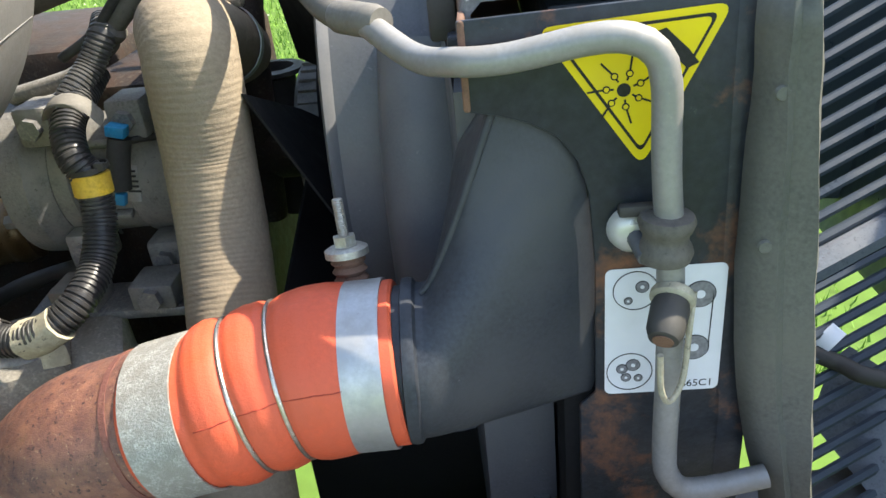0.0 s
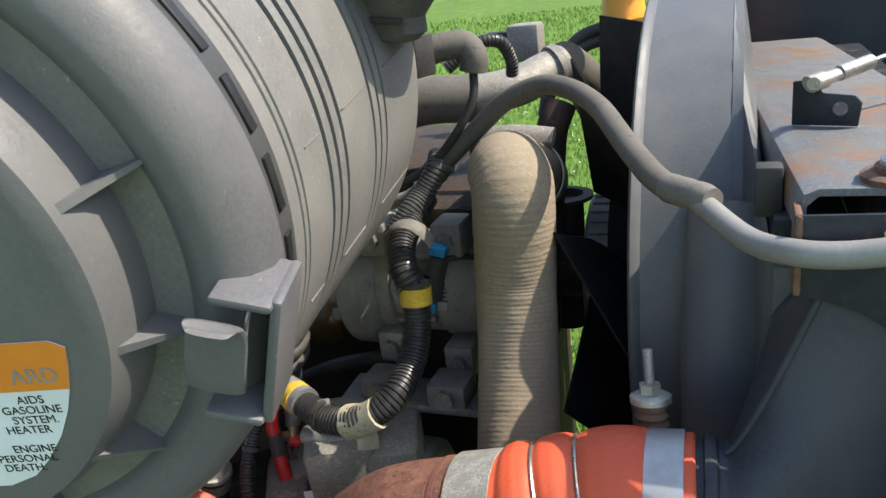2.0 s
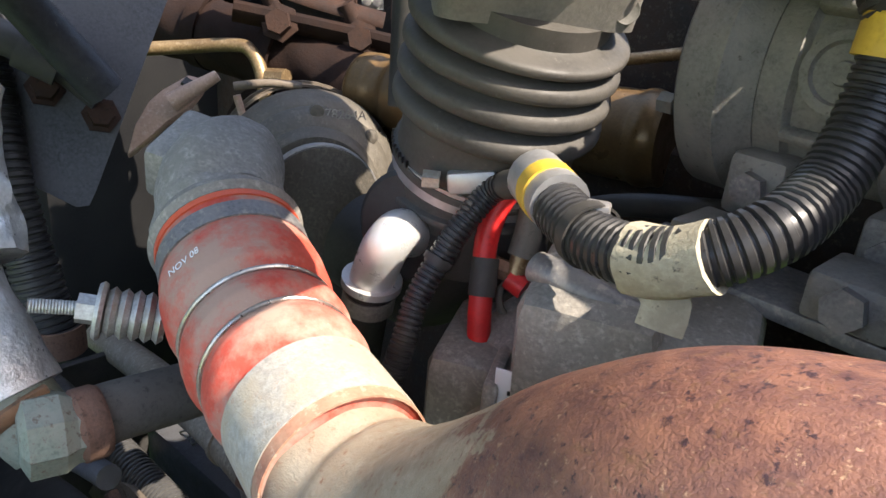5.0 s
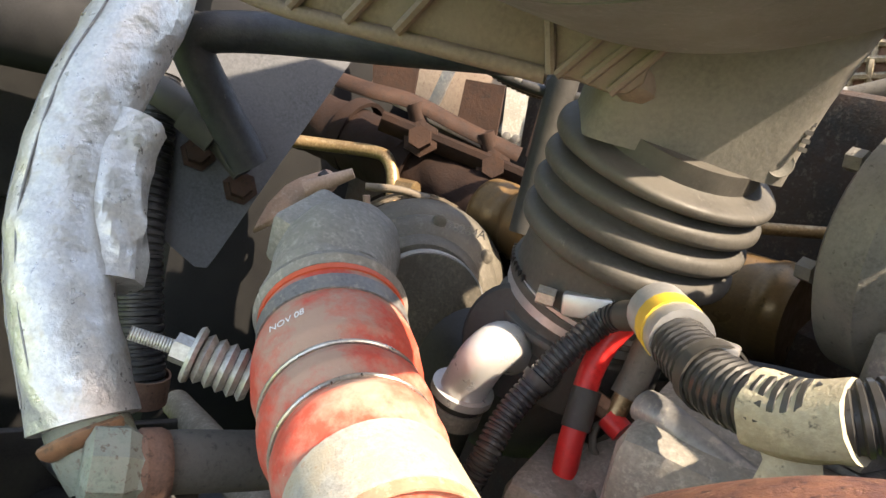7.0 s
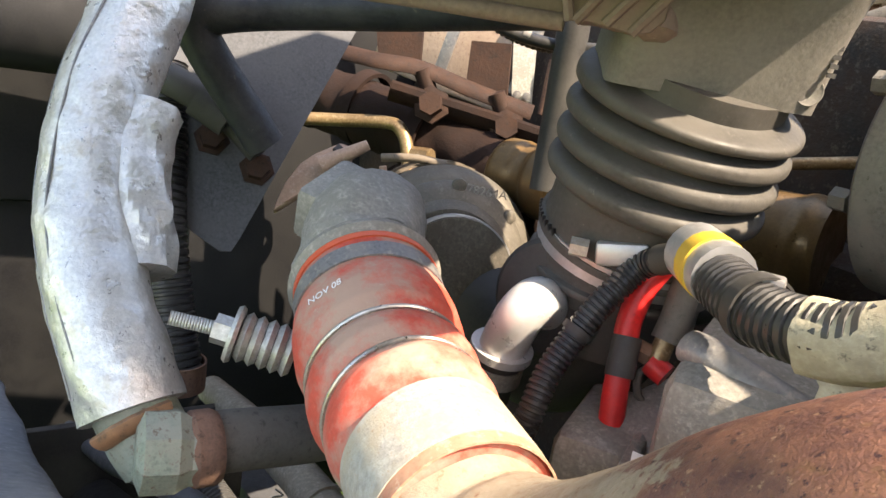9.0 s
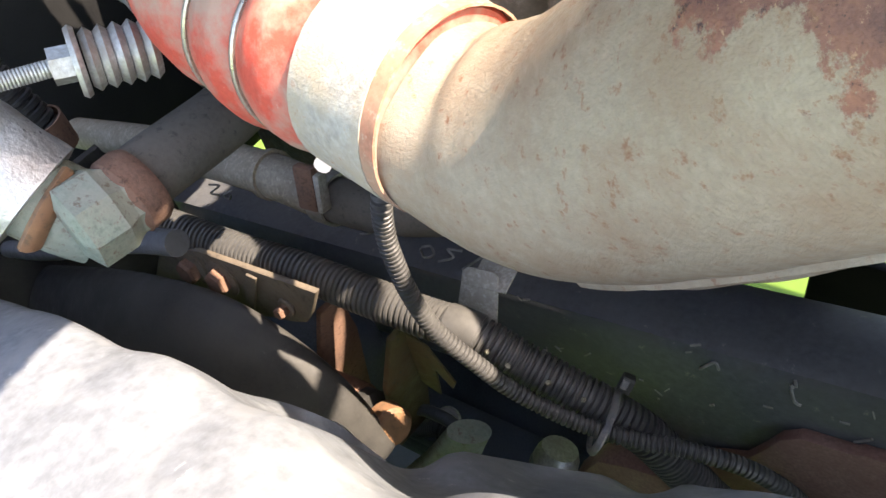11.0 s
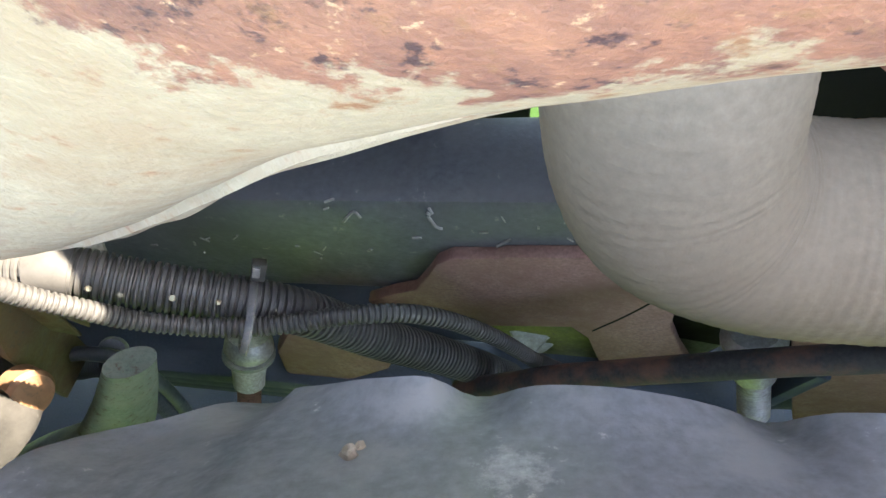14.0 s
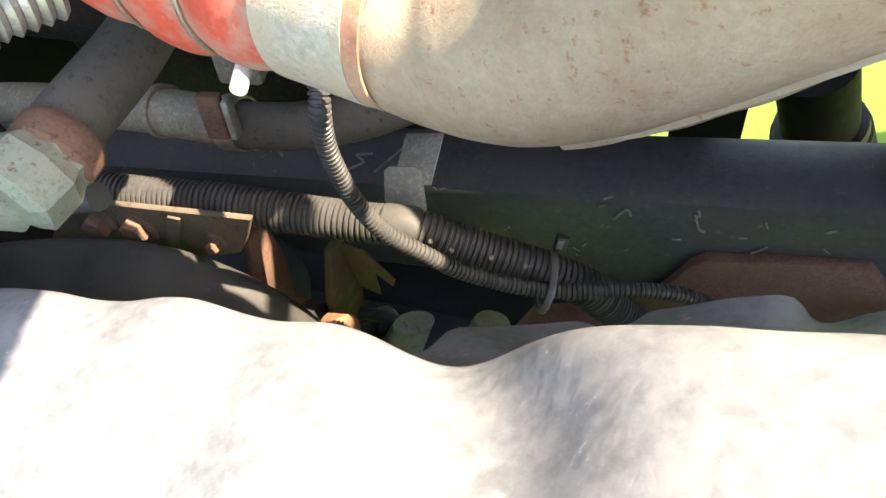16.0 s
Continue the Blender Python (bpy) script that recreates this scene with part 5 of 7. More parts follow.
def build_fender():
    f = thing("inner_fender", "weathered grey plastic inner fender with a wavy upper edge", "fender liner", (-0.3, 0.3, 0.9))
    nx, ny = 260, 64
    # rear edge: along, away, height
    XE = [-1.2, -0.8, -0.763, -0.67, -0.605, -0.545, -0.505, -0.494, -0.487, -0.476, -0.43, -0.41, -0.4, -0.385, -0.376, -0.363, -0.335, -0.313, -0.302, -0.298, -0.284, -0.274, -0.262, -0.237, -0.213, -0.197, -0.18, -0.173, -0.169, -0.15, 0, 0.3]
    YE = [0.33, 0.355, 0.36, 0.36, 0.36, 0.36, 0.36, 0.37, 0.38, 0.395, 0.415, 0.43, 0.433, 0.435, 0.435, 0.435, 0.435, 0.435, 0.435, 0.435, 0.435, 0.435, 0.435, 0.435, 0.435, 0.435, 0.435, 0.435, 0.435, 0.435, 0.435, 0.43]
    ZE = [0.95, 1.095, 1.108, 1.153, 1.177, 1.202, 1.218, 1.18, 1.168, 1.155, 1.145, 1.131, 1.114, 1.118, 1.147, 1.157, 1.182, 1.197, 1.192, 1.174, 1.175, 1.193, 1.198, 1.201, 1.2, 1.192, 1.174, 1.177, 1.198, 1.209, 1.222, 1.23]
    # crown
    XR = [-1.2, -0.8, -0.642, -0.595, -0.522, -0.416, -0.382, -0.352, -0.321, -0.29, -0.272, -0.264, -0.254, -0.216, -0.169, -0.151, -0.131, -0.087, -0.061, -0.054, -0.025, 0.3]
    ZR = [1.088, 1.203, 1.261, 1.267, 1.284, 1.32, 1.341, 1.356, 1.365, 1.369, 1.364, 1.36, 1.369, 1.374, 1.377, 1.37, 1.381, 1.394, 1.398, 1.402, 1.404, 1.409]
    verts, faces = [], []
    for j in range(ny + 1):
        for i in range(nx + 1):
            x = -1.15 + 1.45 * i / nx
            ye, ze = float(np.interp(x, XE, YE)), float(np.interp(x, XE, ZE))
            zr = float(np.interp(x, XR, ZR))
            soft = sum(float(np.interp(x + q, XE, ZE)) for q in (-0.045, -0.03, -0.015, 0.0, 0.015, 0.03, 0.045)) / 7
            wide = sum(float(np.interp(x + 0.02 * q, XE, ZE)) for q in range(-5, 6)) / 11 if -0.38 < x < -0.15 else soft
            # rows: outer skirt, crown, wall, rear edge with a turned lip
            V = [0.0, 0.16, 0.30, 0.42, 0.50, 0.56, 0.66, 0.76, 0.90, 0.97, 1.0]
            floor = min(0.358, ye - 0.02)
            # the unseen outer skirt is carried down low to block bounce from the lawn
            Y = [-0.36, -0.30, 0.02, 0.20, 0.270, 0.325, 0.5 * (0.325 + floor), floor, floor + 0.72 * (ye - floor), ye, ye - 0.002]
            Z = [0.25, 1.02, zr - 0.04, zr + 0.012, zr + 0.014, zr, 0.74 * zr + 0.26 * wide, wide + 0.42 * (zr - wide), 0.5 * (soft + wide) + 0.10 * (zr - wide), ze, ze - 0.02]
            v = j / ny
            y, z = float(np.interp(v, V, Y)), float(np.interp(v, V, Z))
            wall = max(0.0, 1 - abs(v - 0.75) / 0.2)
            z += (0.004 + 0.006 * wall) * noise.noise(Vector((x * 12, y * 12, 0))) + 0.002 * noise.noise(Vector((x * 34, y * 34, 3)))
            y += 0.004 * noise.noise(Vector((x * 14, z * 9, 5)))
            # diagonal valley between the two lobes
            q = min(1.0, max(0.0, ((x + 0.490) * 0.095 + (y - 0.37) * -0.08) / (0.095 ** 2 + 0.08 ** 2)))
            dist = math.hypot(x + 0.490 - 0.095 * q, y - 0.37 + 0.08 * q)
            z -= (0.034 - 0.012 * q) * math.exp(-(dist / 0.019) ** 2) if y > 0.2 else 0.0
            z += 0.006 * math.exp(-((x + 0.56) / 0.03) ** 2 - ((y - 0.33) / 0.03) ** 2)
            verts.append((x, y, z))
    g = np.array(verts).reshape(ny + 1, nx + 1, 3)
    for _ in range(2):
        g[1:-3, :, 1:] = (g[:-4, :, 1:] + 2 * g[1:-3, :, 1:] + g[2:-2, :, 1:]) / 4
    g[:, 1:-1, 1:] = (g[:, :-2, 1:] + 2 * g[:, 1:-1, 1:] + g[:, 2:, 1:]) / 4
    verts = [tuple(p) for p in g.reshape(-1, 3)]
    for j in range(ny):
        for i in range(nx):
            a = j * (nx + 1) + i
            faces.append((a, a + 1, a + nx + 2, a + nx + 1))
    ob = part("liner", (verts, faces), "fender", f)
    sol = ob.modifiers.new("thickness", "SOLIDIFY")
    sol.thickness, sol.offset = 0.004, -1
    # two unseen walls added to keep green grass bounce off the rail
    for x in (-1.155, 0.305):
        part("bounce_wall", box((x, 0.14, 0.52), (0.012, 0.96, 1.0), 0.003), "rubber", f, "unseen black wall added to block grass bounce")
    for x, y, z in ((-0.330, 0.398, 1.212), (-0.328, 0.401, 1.204), (-0.322, 0.405, 1.192)):
        bm = bmesh.new()
        bmesh.ops.create_icosphere(bm, subdivisions=2, radius=0.0030)
        for v in bm.verts:
            v.co *= 1 + 0.5 * noise.noise(v.co * 420 + Vector((x * 90, 0, 0)))
        bmesh.ops.translate(bm, verts=bm.verts, vec=(x, y, z))
        part("dirt_clod", bm, "tube_steel", f, "crusted debris")


build_fender()


def build_lower_looms():
    fat = thing("wiring_loom", "thick dusty black split loom along the frame rail", "wiring loom", (-0.567, 0.517, 1.06), group="rail looms")
    path = [(-1.25, 0.47, 1.03), (-1.02, 0.475, 1.07), (-0.885, 0.485, 1.076), (-0.807, 0.493, 1.07), (-0.73, 0.501, 1.069), (-0.659, 0.508, 1.062), (-0.609, 0.513, 1.058), (-0.567, 0.517, 1.056), (-0.527, 0.521, 1.038), (-0.492, 0.5245, 1.023),
            (-0.461, 0.528, 1.009), (-0.433, 0.532, 0.989), (-0.412, 0.538, 0.955), (-0.386, 0.546, 0.909), (-0.354, 0.556, 0.862), (-0.318, 0.566, 0.807), (-0.287, 0.576, 0.749)]
    part("sheath", loom(path, 0.0168, 0.0024, 0.0049, n=22), "loom_grey", fat)
    part("tape", sweep([(-0.586, 0.515, 1.0585), (-0.5745, 0.5165, 1.058), (-0.562, 0.5175, 1.0545)], 0.0177, n=22, step=0.003, wobble=0.05), "loom_grey", fat, "grey tape band")
    thin = thing("wiring_loom", "thin dusty split loom sagging across the thicker one", "wiring loom", (-0.53, 0.492, 1.05), group="rail looms")
    path = [(-0.60, 0.57, 1.285), (-0.588, 0.53, 1.262), (-0.577, 0.487, 1.232), (-0.581, 0.481, 1.201), (-0.582, 0.481, 1.169), (-0.578, 0.482, 1.132), (-0.566, 0.484, 1.098), (-0.542, 0.489, 1.068), (-0.519, 0.494, 1.044), (-0.487, 0.500, 1.027), (-0.458, 0.506, 1.018),
            (-0.427, 0.514, 1.014), (-0.398, 0.523, 1.012), (-0.363, 0.534, 1.001), (-0.338, 0.541, 0.983), (-0.316, 0.548, 0.953), (-0.292, 0.555, 0.911), (-0.263, 0.564, 0.847), (-0.238, 0.571, 0.806)]
    part("sheath", loom(path, 0.0068, 0.0013, 0.0040, n=14), "loom_grey", thin)
    part("end_tape", sweep([path[-2], path[-1]], 0.0072, n=12), "rubber", thin, "black tape at the end")
    tie = thing("cable_tie", "grey plastic cable tie holding two looms together", "cable tie", (-0.46, 0.518, 1.013))
    c, d = Vector((-0.460, 0.5175, 1.0125)), Vector((0.90, 0.12, -0.42)).normalized()
    u = Vector((0.0, 0.93, -0.37))
    u = (u - d * d.dot(u)).normalized()
    v = d.cross(u)
    part("strap", sweep([c + u * 0.0295 * math.cos(a) + v * 0.0195 * math.sin(a) for a in [2 * math.pi * k / 20 for k in range(21)]], 0.0030, n=8, step=0.004, squash=0.5), "band_dull", tie)
    head = part("head", box((-0.452, 0.541, 1.034), (0.010, 0.009, 0.014), 0.0015, (-30, 20, 10)), "rubber", tie)
    part("slot", box((-0.4521, 0.5385, 1.0375), (0.005, 0.006, 0.008), 0.0008, (-30, 20, 10)), "band_dull", head)
    clip = thing("rail_clip", "pale grey metal clip holding the loom on the rail", "clip", (-0.59, 0.56, 1.03))
    part("plate", prism([(-0.020, -0.030), (0.024, -0.030), (0.019, 0.032), (0.014, 0.036), (-0.011, 0.036), (-0.016, 0.032)], (-0.592, 0.556, 1.026), (0.98, 0.04, 0.17), (-0.1, 0.55, 0.83), 0.0025, 0.0008), "zinc_pale", clip)
    part("tab", box((-0.586, 0.590, 1.050), (0.036, 0.050, 0.0025), 0.001, (10, -9, 2)), "zinc_pale", clip)
    for x, y, z in ((-0.545, 0.505, 1.062), (-0.50, 0.512, 1.041), (-0.53, 0.508, 1.05), (-0.44, 0.523, 1.012), (-0.475, 0.517, 1.030)):
        crumb = bmesh.new()
        bmesh.ops.create_icosphere(crumb, subdivisions=1, radius=0.0022)
        for w in crumb.verts:
            w.co *= 1 + 0.6 * noise.noise(w.co * 700 + Vector((x * 90, 0, 0)))
        bmesh.ops.translate(crumb, verts=crumb.verts, vec=(x, y, z))
        part("dust_crumb", crumb, "tape", fat)


build_lower_looms()


def build_lower_plates():
    p = thing("suspension_plate", "brown primed steel suspension plate bolted to the frame rail", "steel plate", (-0.25, 0.61, 0.8))
    main = [(-0.424, 0.828), (-0.395, 0.853), (-0.375, 0.866), (-0.361, 0.898), (-0.352, 0.922), (-0.338, 0.937), (-0.30, 0.944), (-0.296, 0.948), (-0.27, 0.953), (-0.213, 0.964), (-0.172, 0.908), (-0.153, 0.882), (-0.149, 0.842), (-0.13, 0.79), (-0.081, 0.682),
            (-0.158, 0.651), (-0.197, 0.725), (-0.216, 0.793), (-0.234, 0.817), (-0.31, 0.798), (-0.36, 0.782), (-0.40, 0.79)]
    part("plate", prism(main, (0, 0.610, 0), (1, 0, 0), (0, 0, 1), -0.012, 0.002), "plate", p)
    part("scribe_line", sweep([(-0.214, 0.6098, 0.815), (-0.19, 0.6098, 0.858), (-0.168, 0.6098, 0.905)], 0.0008, n=6), "ink", p)
    rim = [(-0.320, 0.792), (-0.305, 0.801), (-0.234, 0.8205), (-0.212, 0.795), (-0.193, 0.727), (-0.165, 0.672), (-0.30, 0.66)]
    part("backing_casting", prism(rim, (0, 0.626, 0), (1, 0, 0), (0, 0, 1), -0.02, 0.003), "yellow_green", p, "yellow green oversprayed casting")
    hex_bolt(p, (-0.272, 0.636, 0.738), (0.1, -0.75, 0.65), 0.021, 0.016, "zinc", 1.5)
    hex_bolt(p, (-0.222, 0.640, 0.690), (0.1, -0.75, 0.65), 0.017, 0.014, "hood", 1.5)
    lug = [(-0.504, 0.799), (-0.47, 0.818), (-0.422, 0.835), (-0.393, 0.814), (-0.41, 0.727), (-0.47, 0.66), (-0.511, 0.627), (-0.54, 0.66), (-0.53, 0.74)]
    part("spring_pad", prism(lug, (0, 0.577, 0), (1, 0, 0), (0, 0, 1), -0.03, 0.008), "plate", p, "brown cast pad under the looms")
    q = thing("suspension_plate", "second brown primed plate beyond the hanger bolt", "steel plate", (0.05, 0.62, 0.75))
    part("plate", prism([(-0.046, 0.84), (0.06, 0.901), (0.227, 0.572), (0.039, 0.584)], (0, 0.618, 0), (1, 0, 0), (0, 0, 1), -0.012, 0.002), "plate", q)
    hb = thing("hanger_bolt", "dusty zinc hanger bolt with a green grey pad behind", "bolt", (-0.088, 0.6, 0.872))
    part("round_pad", lathe([(0, 0.046), (0.010, 0.046), (0.016, 0.038)], (-0.115, 0.66, 0.765), (0.1, -0.8, 0.5), n=32), "green_fitting", hb, "round green grey pad")
    a, b = Vector((-0.088, 0.598, 0.872)), Vector((-0.062, 0.562, 0.775))
    part("flange", lathe([(-0.006, 0.020), (0.0, 0.027), (0.006, 0.027), (0.010, 0.021)], a, b - a, n=28), "zinc", hb)
    part("shank", lathe([(0.008, 0.0205), (0.048, 0.019), (0.050, 0.015)], a, b - a, n=24), "zinc", hb)
    part("thread", sweep([a.lerp(b, 0.45), b], lambda s, w: 0.0145 * (1 - 0.1 * ((s / 0.0035) % 1 > 0.5)), n=16, step=0.0012), "zinc", hb)
    part("clip", box((-0.045, 0.585, 0.80), (0.014, 0.03, 0.13), 0.003, (0, 12, 0)), "hood", hb, "black side clip")
    rod = thing("stabiliser_rod", "rusty black steel rod below the rail", "steel rod", (-0.183, 0.545, 0.90))
    part("rod", sweep([(-0.33, 0.546, 0.795), (-0.285, 0.545, 0.833), (-0.244, 0.545, 0.868), (-0.197, 0.545, 0.897), (-0.141, 0.545, 0.931), (-0.091, 0.545, 0.96), (-0.041, 0.545, 0.987), (0.03, 0.545, 1.03)], 0.0108, n=18), "rusty_black", rod)
    b = thing("eye_bolt", "dusty zinc bolt standing under the looms", "bolt", (-0.547, 0.575, 0.777))
    c, ax = Vector((-0.547, 0.575, 0.777)), Vector((-0.013, -0.045, -0.083)).normalized()
    part("flange", lathe([(-0.010, 0.020), (0.0, 0.024), (0.008, 0.025), (0.014, 0.022)], c, ax, n=28), "zinc", b)
    part("washer", lathe([(0.014, 0.0265), (0.018, 0.0265), (0.019, 0.024)], c, ax, n=28), "green_fitting", b)
    part("shank", lathe([(0.018, 0.0195), (0.050, 0.0165), (0.058, 0.0165), (0.060, 0.012)], c, ax, n=24), "zinc_pale", b)
    part("thread", sweep([c + ax * 0.058, c + ax * 0.105], lambda s, w: 0.0125 * (1 - 0.12 * ((s / 0.0036) % 1 > 0.5)), n=16, step=0.0012), "rust", b, "rusty thread")
    bu = thing("spring_bush", "rusty leaf spring bush with an orange brown cap", "bush", (-0.68, 0.465, 0.94))
    way = Vector((0.095, 0.004, 0.008)).normalized()
    part("sleeve", lathe([(-0.045, 0.021), (-0.040, 0.0245), (0.018, 0.0245), (0.020, 0.021)], (-0.695, 0.464, 0.936), way, n=28), "rust", bu)
    part("collar", lathe([(0.0, 0.0215), (0.012, 0.0215)], (-0.675, 0.465, 0.938), way, n=28), "rubber", bu)
    part("cap", lathe([(0.0, 0.0185), (0.016, 0.020), (0.020, 0.017), (0.021, 0.008)], (-0.650, 0.466, 0.941), (0.9, -0.35, 0.25), n=28), "orange_plastic", bu, "orange brown rusted cap")
    sh = thing("spring_shackle", "olive painted spring shackle plates under the rail", "bracket", (-0.66, 0.49, 0.98))
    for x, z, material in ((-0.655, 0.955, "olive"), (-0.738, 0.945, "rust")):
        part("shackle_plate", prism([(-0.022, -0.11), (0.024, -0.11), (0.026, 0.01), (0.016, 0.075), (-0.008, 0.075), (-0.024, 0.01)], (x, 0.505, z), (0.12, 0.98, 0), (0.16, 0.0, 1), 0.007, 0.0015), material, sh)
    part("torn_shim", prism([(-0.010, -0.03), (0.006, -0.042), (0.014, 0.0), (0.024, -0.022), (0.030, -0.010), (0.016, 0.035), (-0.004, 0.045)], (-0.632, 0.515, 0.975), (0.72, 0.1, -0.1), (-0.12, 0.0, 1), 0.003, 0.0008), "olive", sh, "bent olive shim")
    part("lever", sweep([(-0.59, 0.505, 0.905), (-0.625, 0.49, 0.83), (-0.69, 0.475, 0.72), (-0.86, 0.47, 0.50)], lambda s, w: 0.022 + 0.060 * (s / w) ** 1.1, n=32, squash=0.55), "green_fitting", sh, "smooth green grey cast lever")
    pl = thing("hanger_plate", "grimy steel hanger plate with three bolts", "steel plate", (-0.80, 0.47, 1.05))
    part("plate", prism([(-0.891, 1.055), (-0.822, 1.080), (-0.672, 1.10), (-0.692, 1.063), (-0.706, 1.043), (-0.729, 1.031), (-0.797, 1.006), (-0.838, 0.964), (-0.852, 0.965), (-0.862, 0.985), (-0.947, 0.986)], (0, 0.472, 0), (1, 0, 0), (0, 0, 1), -0.006, 0.0015), "hanger", pl)
    part("fold", prism([(-0.795, 1.008), (-0.782, 1.012), (-0.742, 1.085), (-0.755, 1.085)], (0, 0.4685, 0), (1, 0, 0), (0, 0, 1), -0.003, 0.001), "hanger", pl, "bent stiffening fold")
    for x, z, r in ((-0.844, 1.049, 0.013), (-0.800, 1.056, 0.013), (-0.720, 1.059, 0.006)):
        part("washer", lathe([(0, r * 1.5), (0.002, r * 1.5), (0.003, r * 1.3)], (x, 0.471, z), (0, -1, 0.15), n=24), "hanger", pl)
        part("bolt_head", lathe([(0.002, r), (0.010, r), (0.012, r * 0.8)], (x, 0.471, z), (0, -1, 0.15), n=6), "rust", pl, smooth=False)
    cross = thing("cross_member", "dark blue grey axle beam deep under the engine", "axle", (-0.6, 0.75, 0.55))
    part("beam", sweep([(-1.5, 0.74, 0.50), (-0.9, 0.70, 0.60), (-0.55, 0.68, 0.62), (-0.2, 0.68, 0.60), (0.3, 0.74, 0.55)], 0.075, n=24, squash=0.8), "axle_blue", cross)
    # added sheet, no real part: shuts out green light from the ground
    part("bounce_pan", box((-0.7, 0.66, 0.34), (2.4, 0.56, 0.03), 0.008, (0, -5, 0)), "axle_blue", cross, "added dark sheet blocking green light from below")
    for k in range(3):
        part("spring_leaf", box((-0.62, 0.60 + 0.004 * k, 0.655 - 0.034 * k), (1.15 - 0.2 * k, 0.07, 0.028), 0.006, (0, -4, 0)), "axle_blue", cross)
    part("brake_chamber", lathe([(0, 0.05), (0.01, 0.075), (0.03, 0.085), (0.05, 0.085), (0.07, 0.07), (0.09, 0.03)], (-0.86, 0.56, 0.80), (0.5, -0.7, 0.4), n=32), "axle_blue", cross, "round blue grey brake chamber")


build_lower_plates()


def build_low_wiring():
    l = thing("wiring_loom", "pair of thin blue black looms tied under the rail", "wiring loom", (-0.64, 0.52, 0.838), group="rail looms")
    part("sheath", loom([(-0.76, 0.525, 0.78), (-0.721, 0.52, 0.793), (-0.688, 0.52, 0.804), (-0.645, 0.52, 0.838), (-0.636, 0.52, 0.80), (-0.656, 0.52, 0.689), (-0.677, 0.52, 0.549), (-0.699, 0.52, 0.402)], 0.0092, 0.0013, 0.0042), "loom_blue", l)
    part("smooth_lead", sweep([(-0.74, 0.52, 0.83), (-0.689, 0.515, 0.856), (-0.645, 0.515, 0.880), (-0.612, 0.515, 0.868), (-0.610, 0.515, 0.785), (-0.640, 0.515, 0.615), (-0.661, 0.515, 0.46)], 0.0065, n=12), "loom_blue", l)
    part("tie", ring_band((-0.637, 0.519, 0.842), (0.5, 0, -0.6), 0.0125, 0.006, 0.0015), "hood", l)
    button = part("tie_head", lathe([(0, 0.0135), (0.004, 0.0145), (0.008, 0.013), (0.010, 0.008)], (-0.645, 0.532, 0.838), (0.2, -0.5, 0.85), n=24), "hood_grey", l, "round push button of the tie")
    part("slot", box((-0.643, 0.527, 0.8475), (0.010, 0.003, 0.006), 0.0008, (30, 10, 0)), "ink", button)
    k = thing("clip_bracket", "black plastic clip under the zinc bolt", "clip", (-0.60, 0.54, 0.60))
    for x in (-0.627, -0.587):
        part("leg", box((x, 0.54, 0.575), (0.007, 0.016, 0.075), 0.002, (0, 12, 0)), "hood", k)
    part("frame", box((-0.605, 0.54, 0.59), (0.040, 0.014, 0.007), 0.002), "hood", k)


build_low_wiring()


def build_mount_post():
    m = thing("mount_post", "black rubber mount post under the radiator", "mount", (-0.23, 1.088, 0.7))
    a, b = Vector((-0.23, 1.088, 0.735)), Vector((-0.121, 1.151, 0.329))
    part("post", sweep([a, b], 0.056, n=24), "fan", m)
    c = a.lerp(b, 0.36)
    part("collar", lathe([(-0.011, 0.056), (-0.009, 0.067), (0.007, 0.069), (0.013, 0.062)], c, b - a, n=28), "rubber", m)
    part("foot", lathe([(0.0, 0.062), (0.011, 0.073), (0.11, 0.083)], c, b - a, n=28), "fan", m)
    part("side_plate", box((-0.356, 1.079, 0.557), (0.11, 0.02, 0.20), 0.006), "fan", m)


build_mount_post()


# ---- engine mass behind the accessories ----
def build_engine():
    e = thing("engine_block", "dark grimy diesel engine block with rusty exhaust manifold", "engine", (-0.9, 1.1, 0.8))
    part("block", box((-1.02, 1.13, 1.10), (1.15, 0.46, 0.62), 0.03), "engine", e)
    part("cylinder_head", box((-1.02, 1.16, 1.50), (1.10, 0.34, 0.24), 0.02), "engine", e)
    part("front_cover", box((-0.40, 1.08, 1.26), (0.12, 0.50, 0.70), 0.03), "engine", e)
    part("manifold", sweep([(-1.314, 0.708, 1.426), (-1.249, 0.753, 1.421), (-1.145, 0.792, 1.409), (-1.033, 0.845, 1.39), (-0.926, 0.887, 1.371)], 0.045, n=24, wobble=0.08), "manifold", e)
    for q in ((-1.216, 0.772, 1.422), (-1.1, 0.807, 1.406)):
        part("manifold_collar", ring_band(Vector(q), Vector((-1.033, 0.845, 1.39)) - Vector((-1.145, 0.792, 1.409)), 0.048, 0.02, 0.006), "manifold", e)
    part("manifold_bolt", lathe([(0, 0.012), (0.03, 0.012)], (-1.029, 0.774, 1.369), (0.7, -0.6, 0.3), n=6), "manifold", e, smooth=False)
    part("oil_cooler", lathe_on([(-0.941, 0.814, 1.397), (-0.592, 0.895, 1.415)], [(0, 0.036), (0.006, 0.042), (0.03, 0.042), (0.034, 0.038), (0.05, 0.038), (0.054, 0.042), (0.30, 0.043), (0.33, 0.043), (0.336, 0.046), (0.345, 0.046), (0.35, 0.043), (0.40, 0.042), (0.415, 0.034)], n=40), "amber", e, "amber brown cylindrical cooler")
    part("sump", box((-0.95, 1.10, 0.72), (0.9, 0.34, 0.25), 0.03), "engine", e)
    part("gearbox_side", box((-1.7, 1.0, 1.1), (0.5, 0.8, 1.0), 0.05), "fan", e)


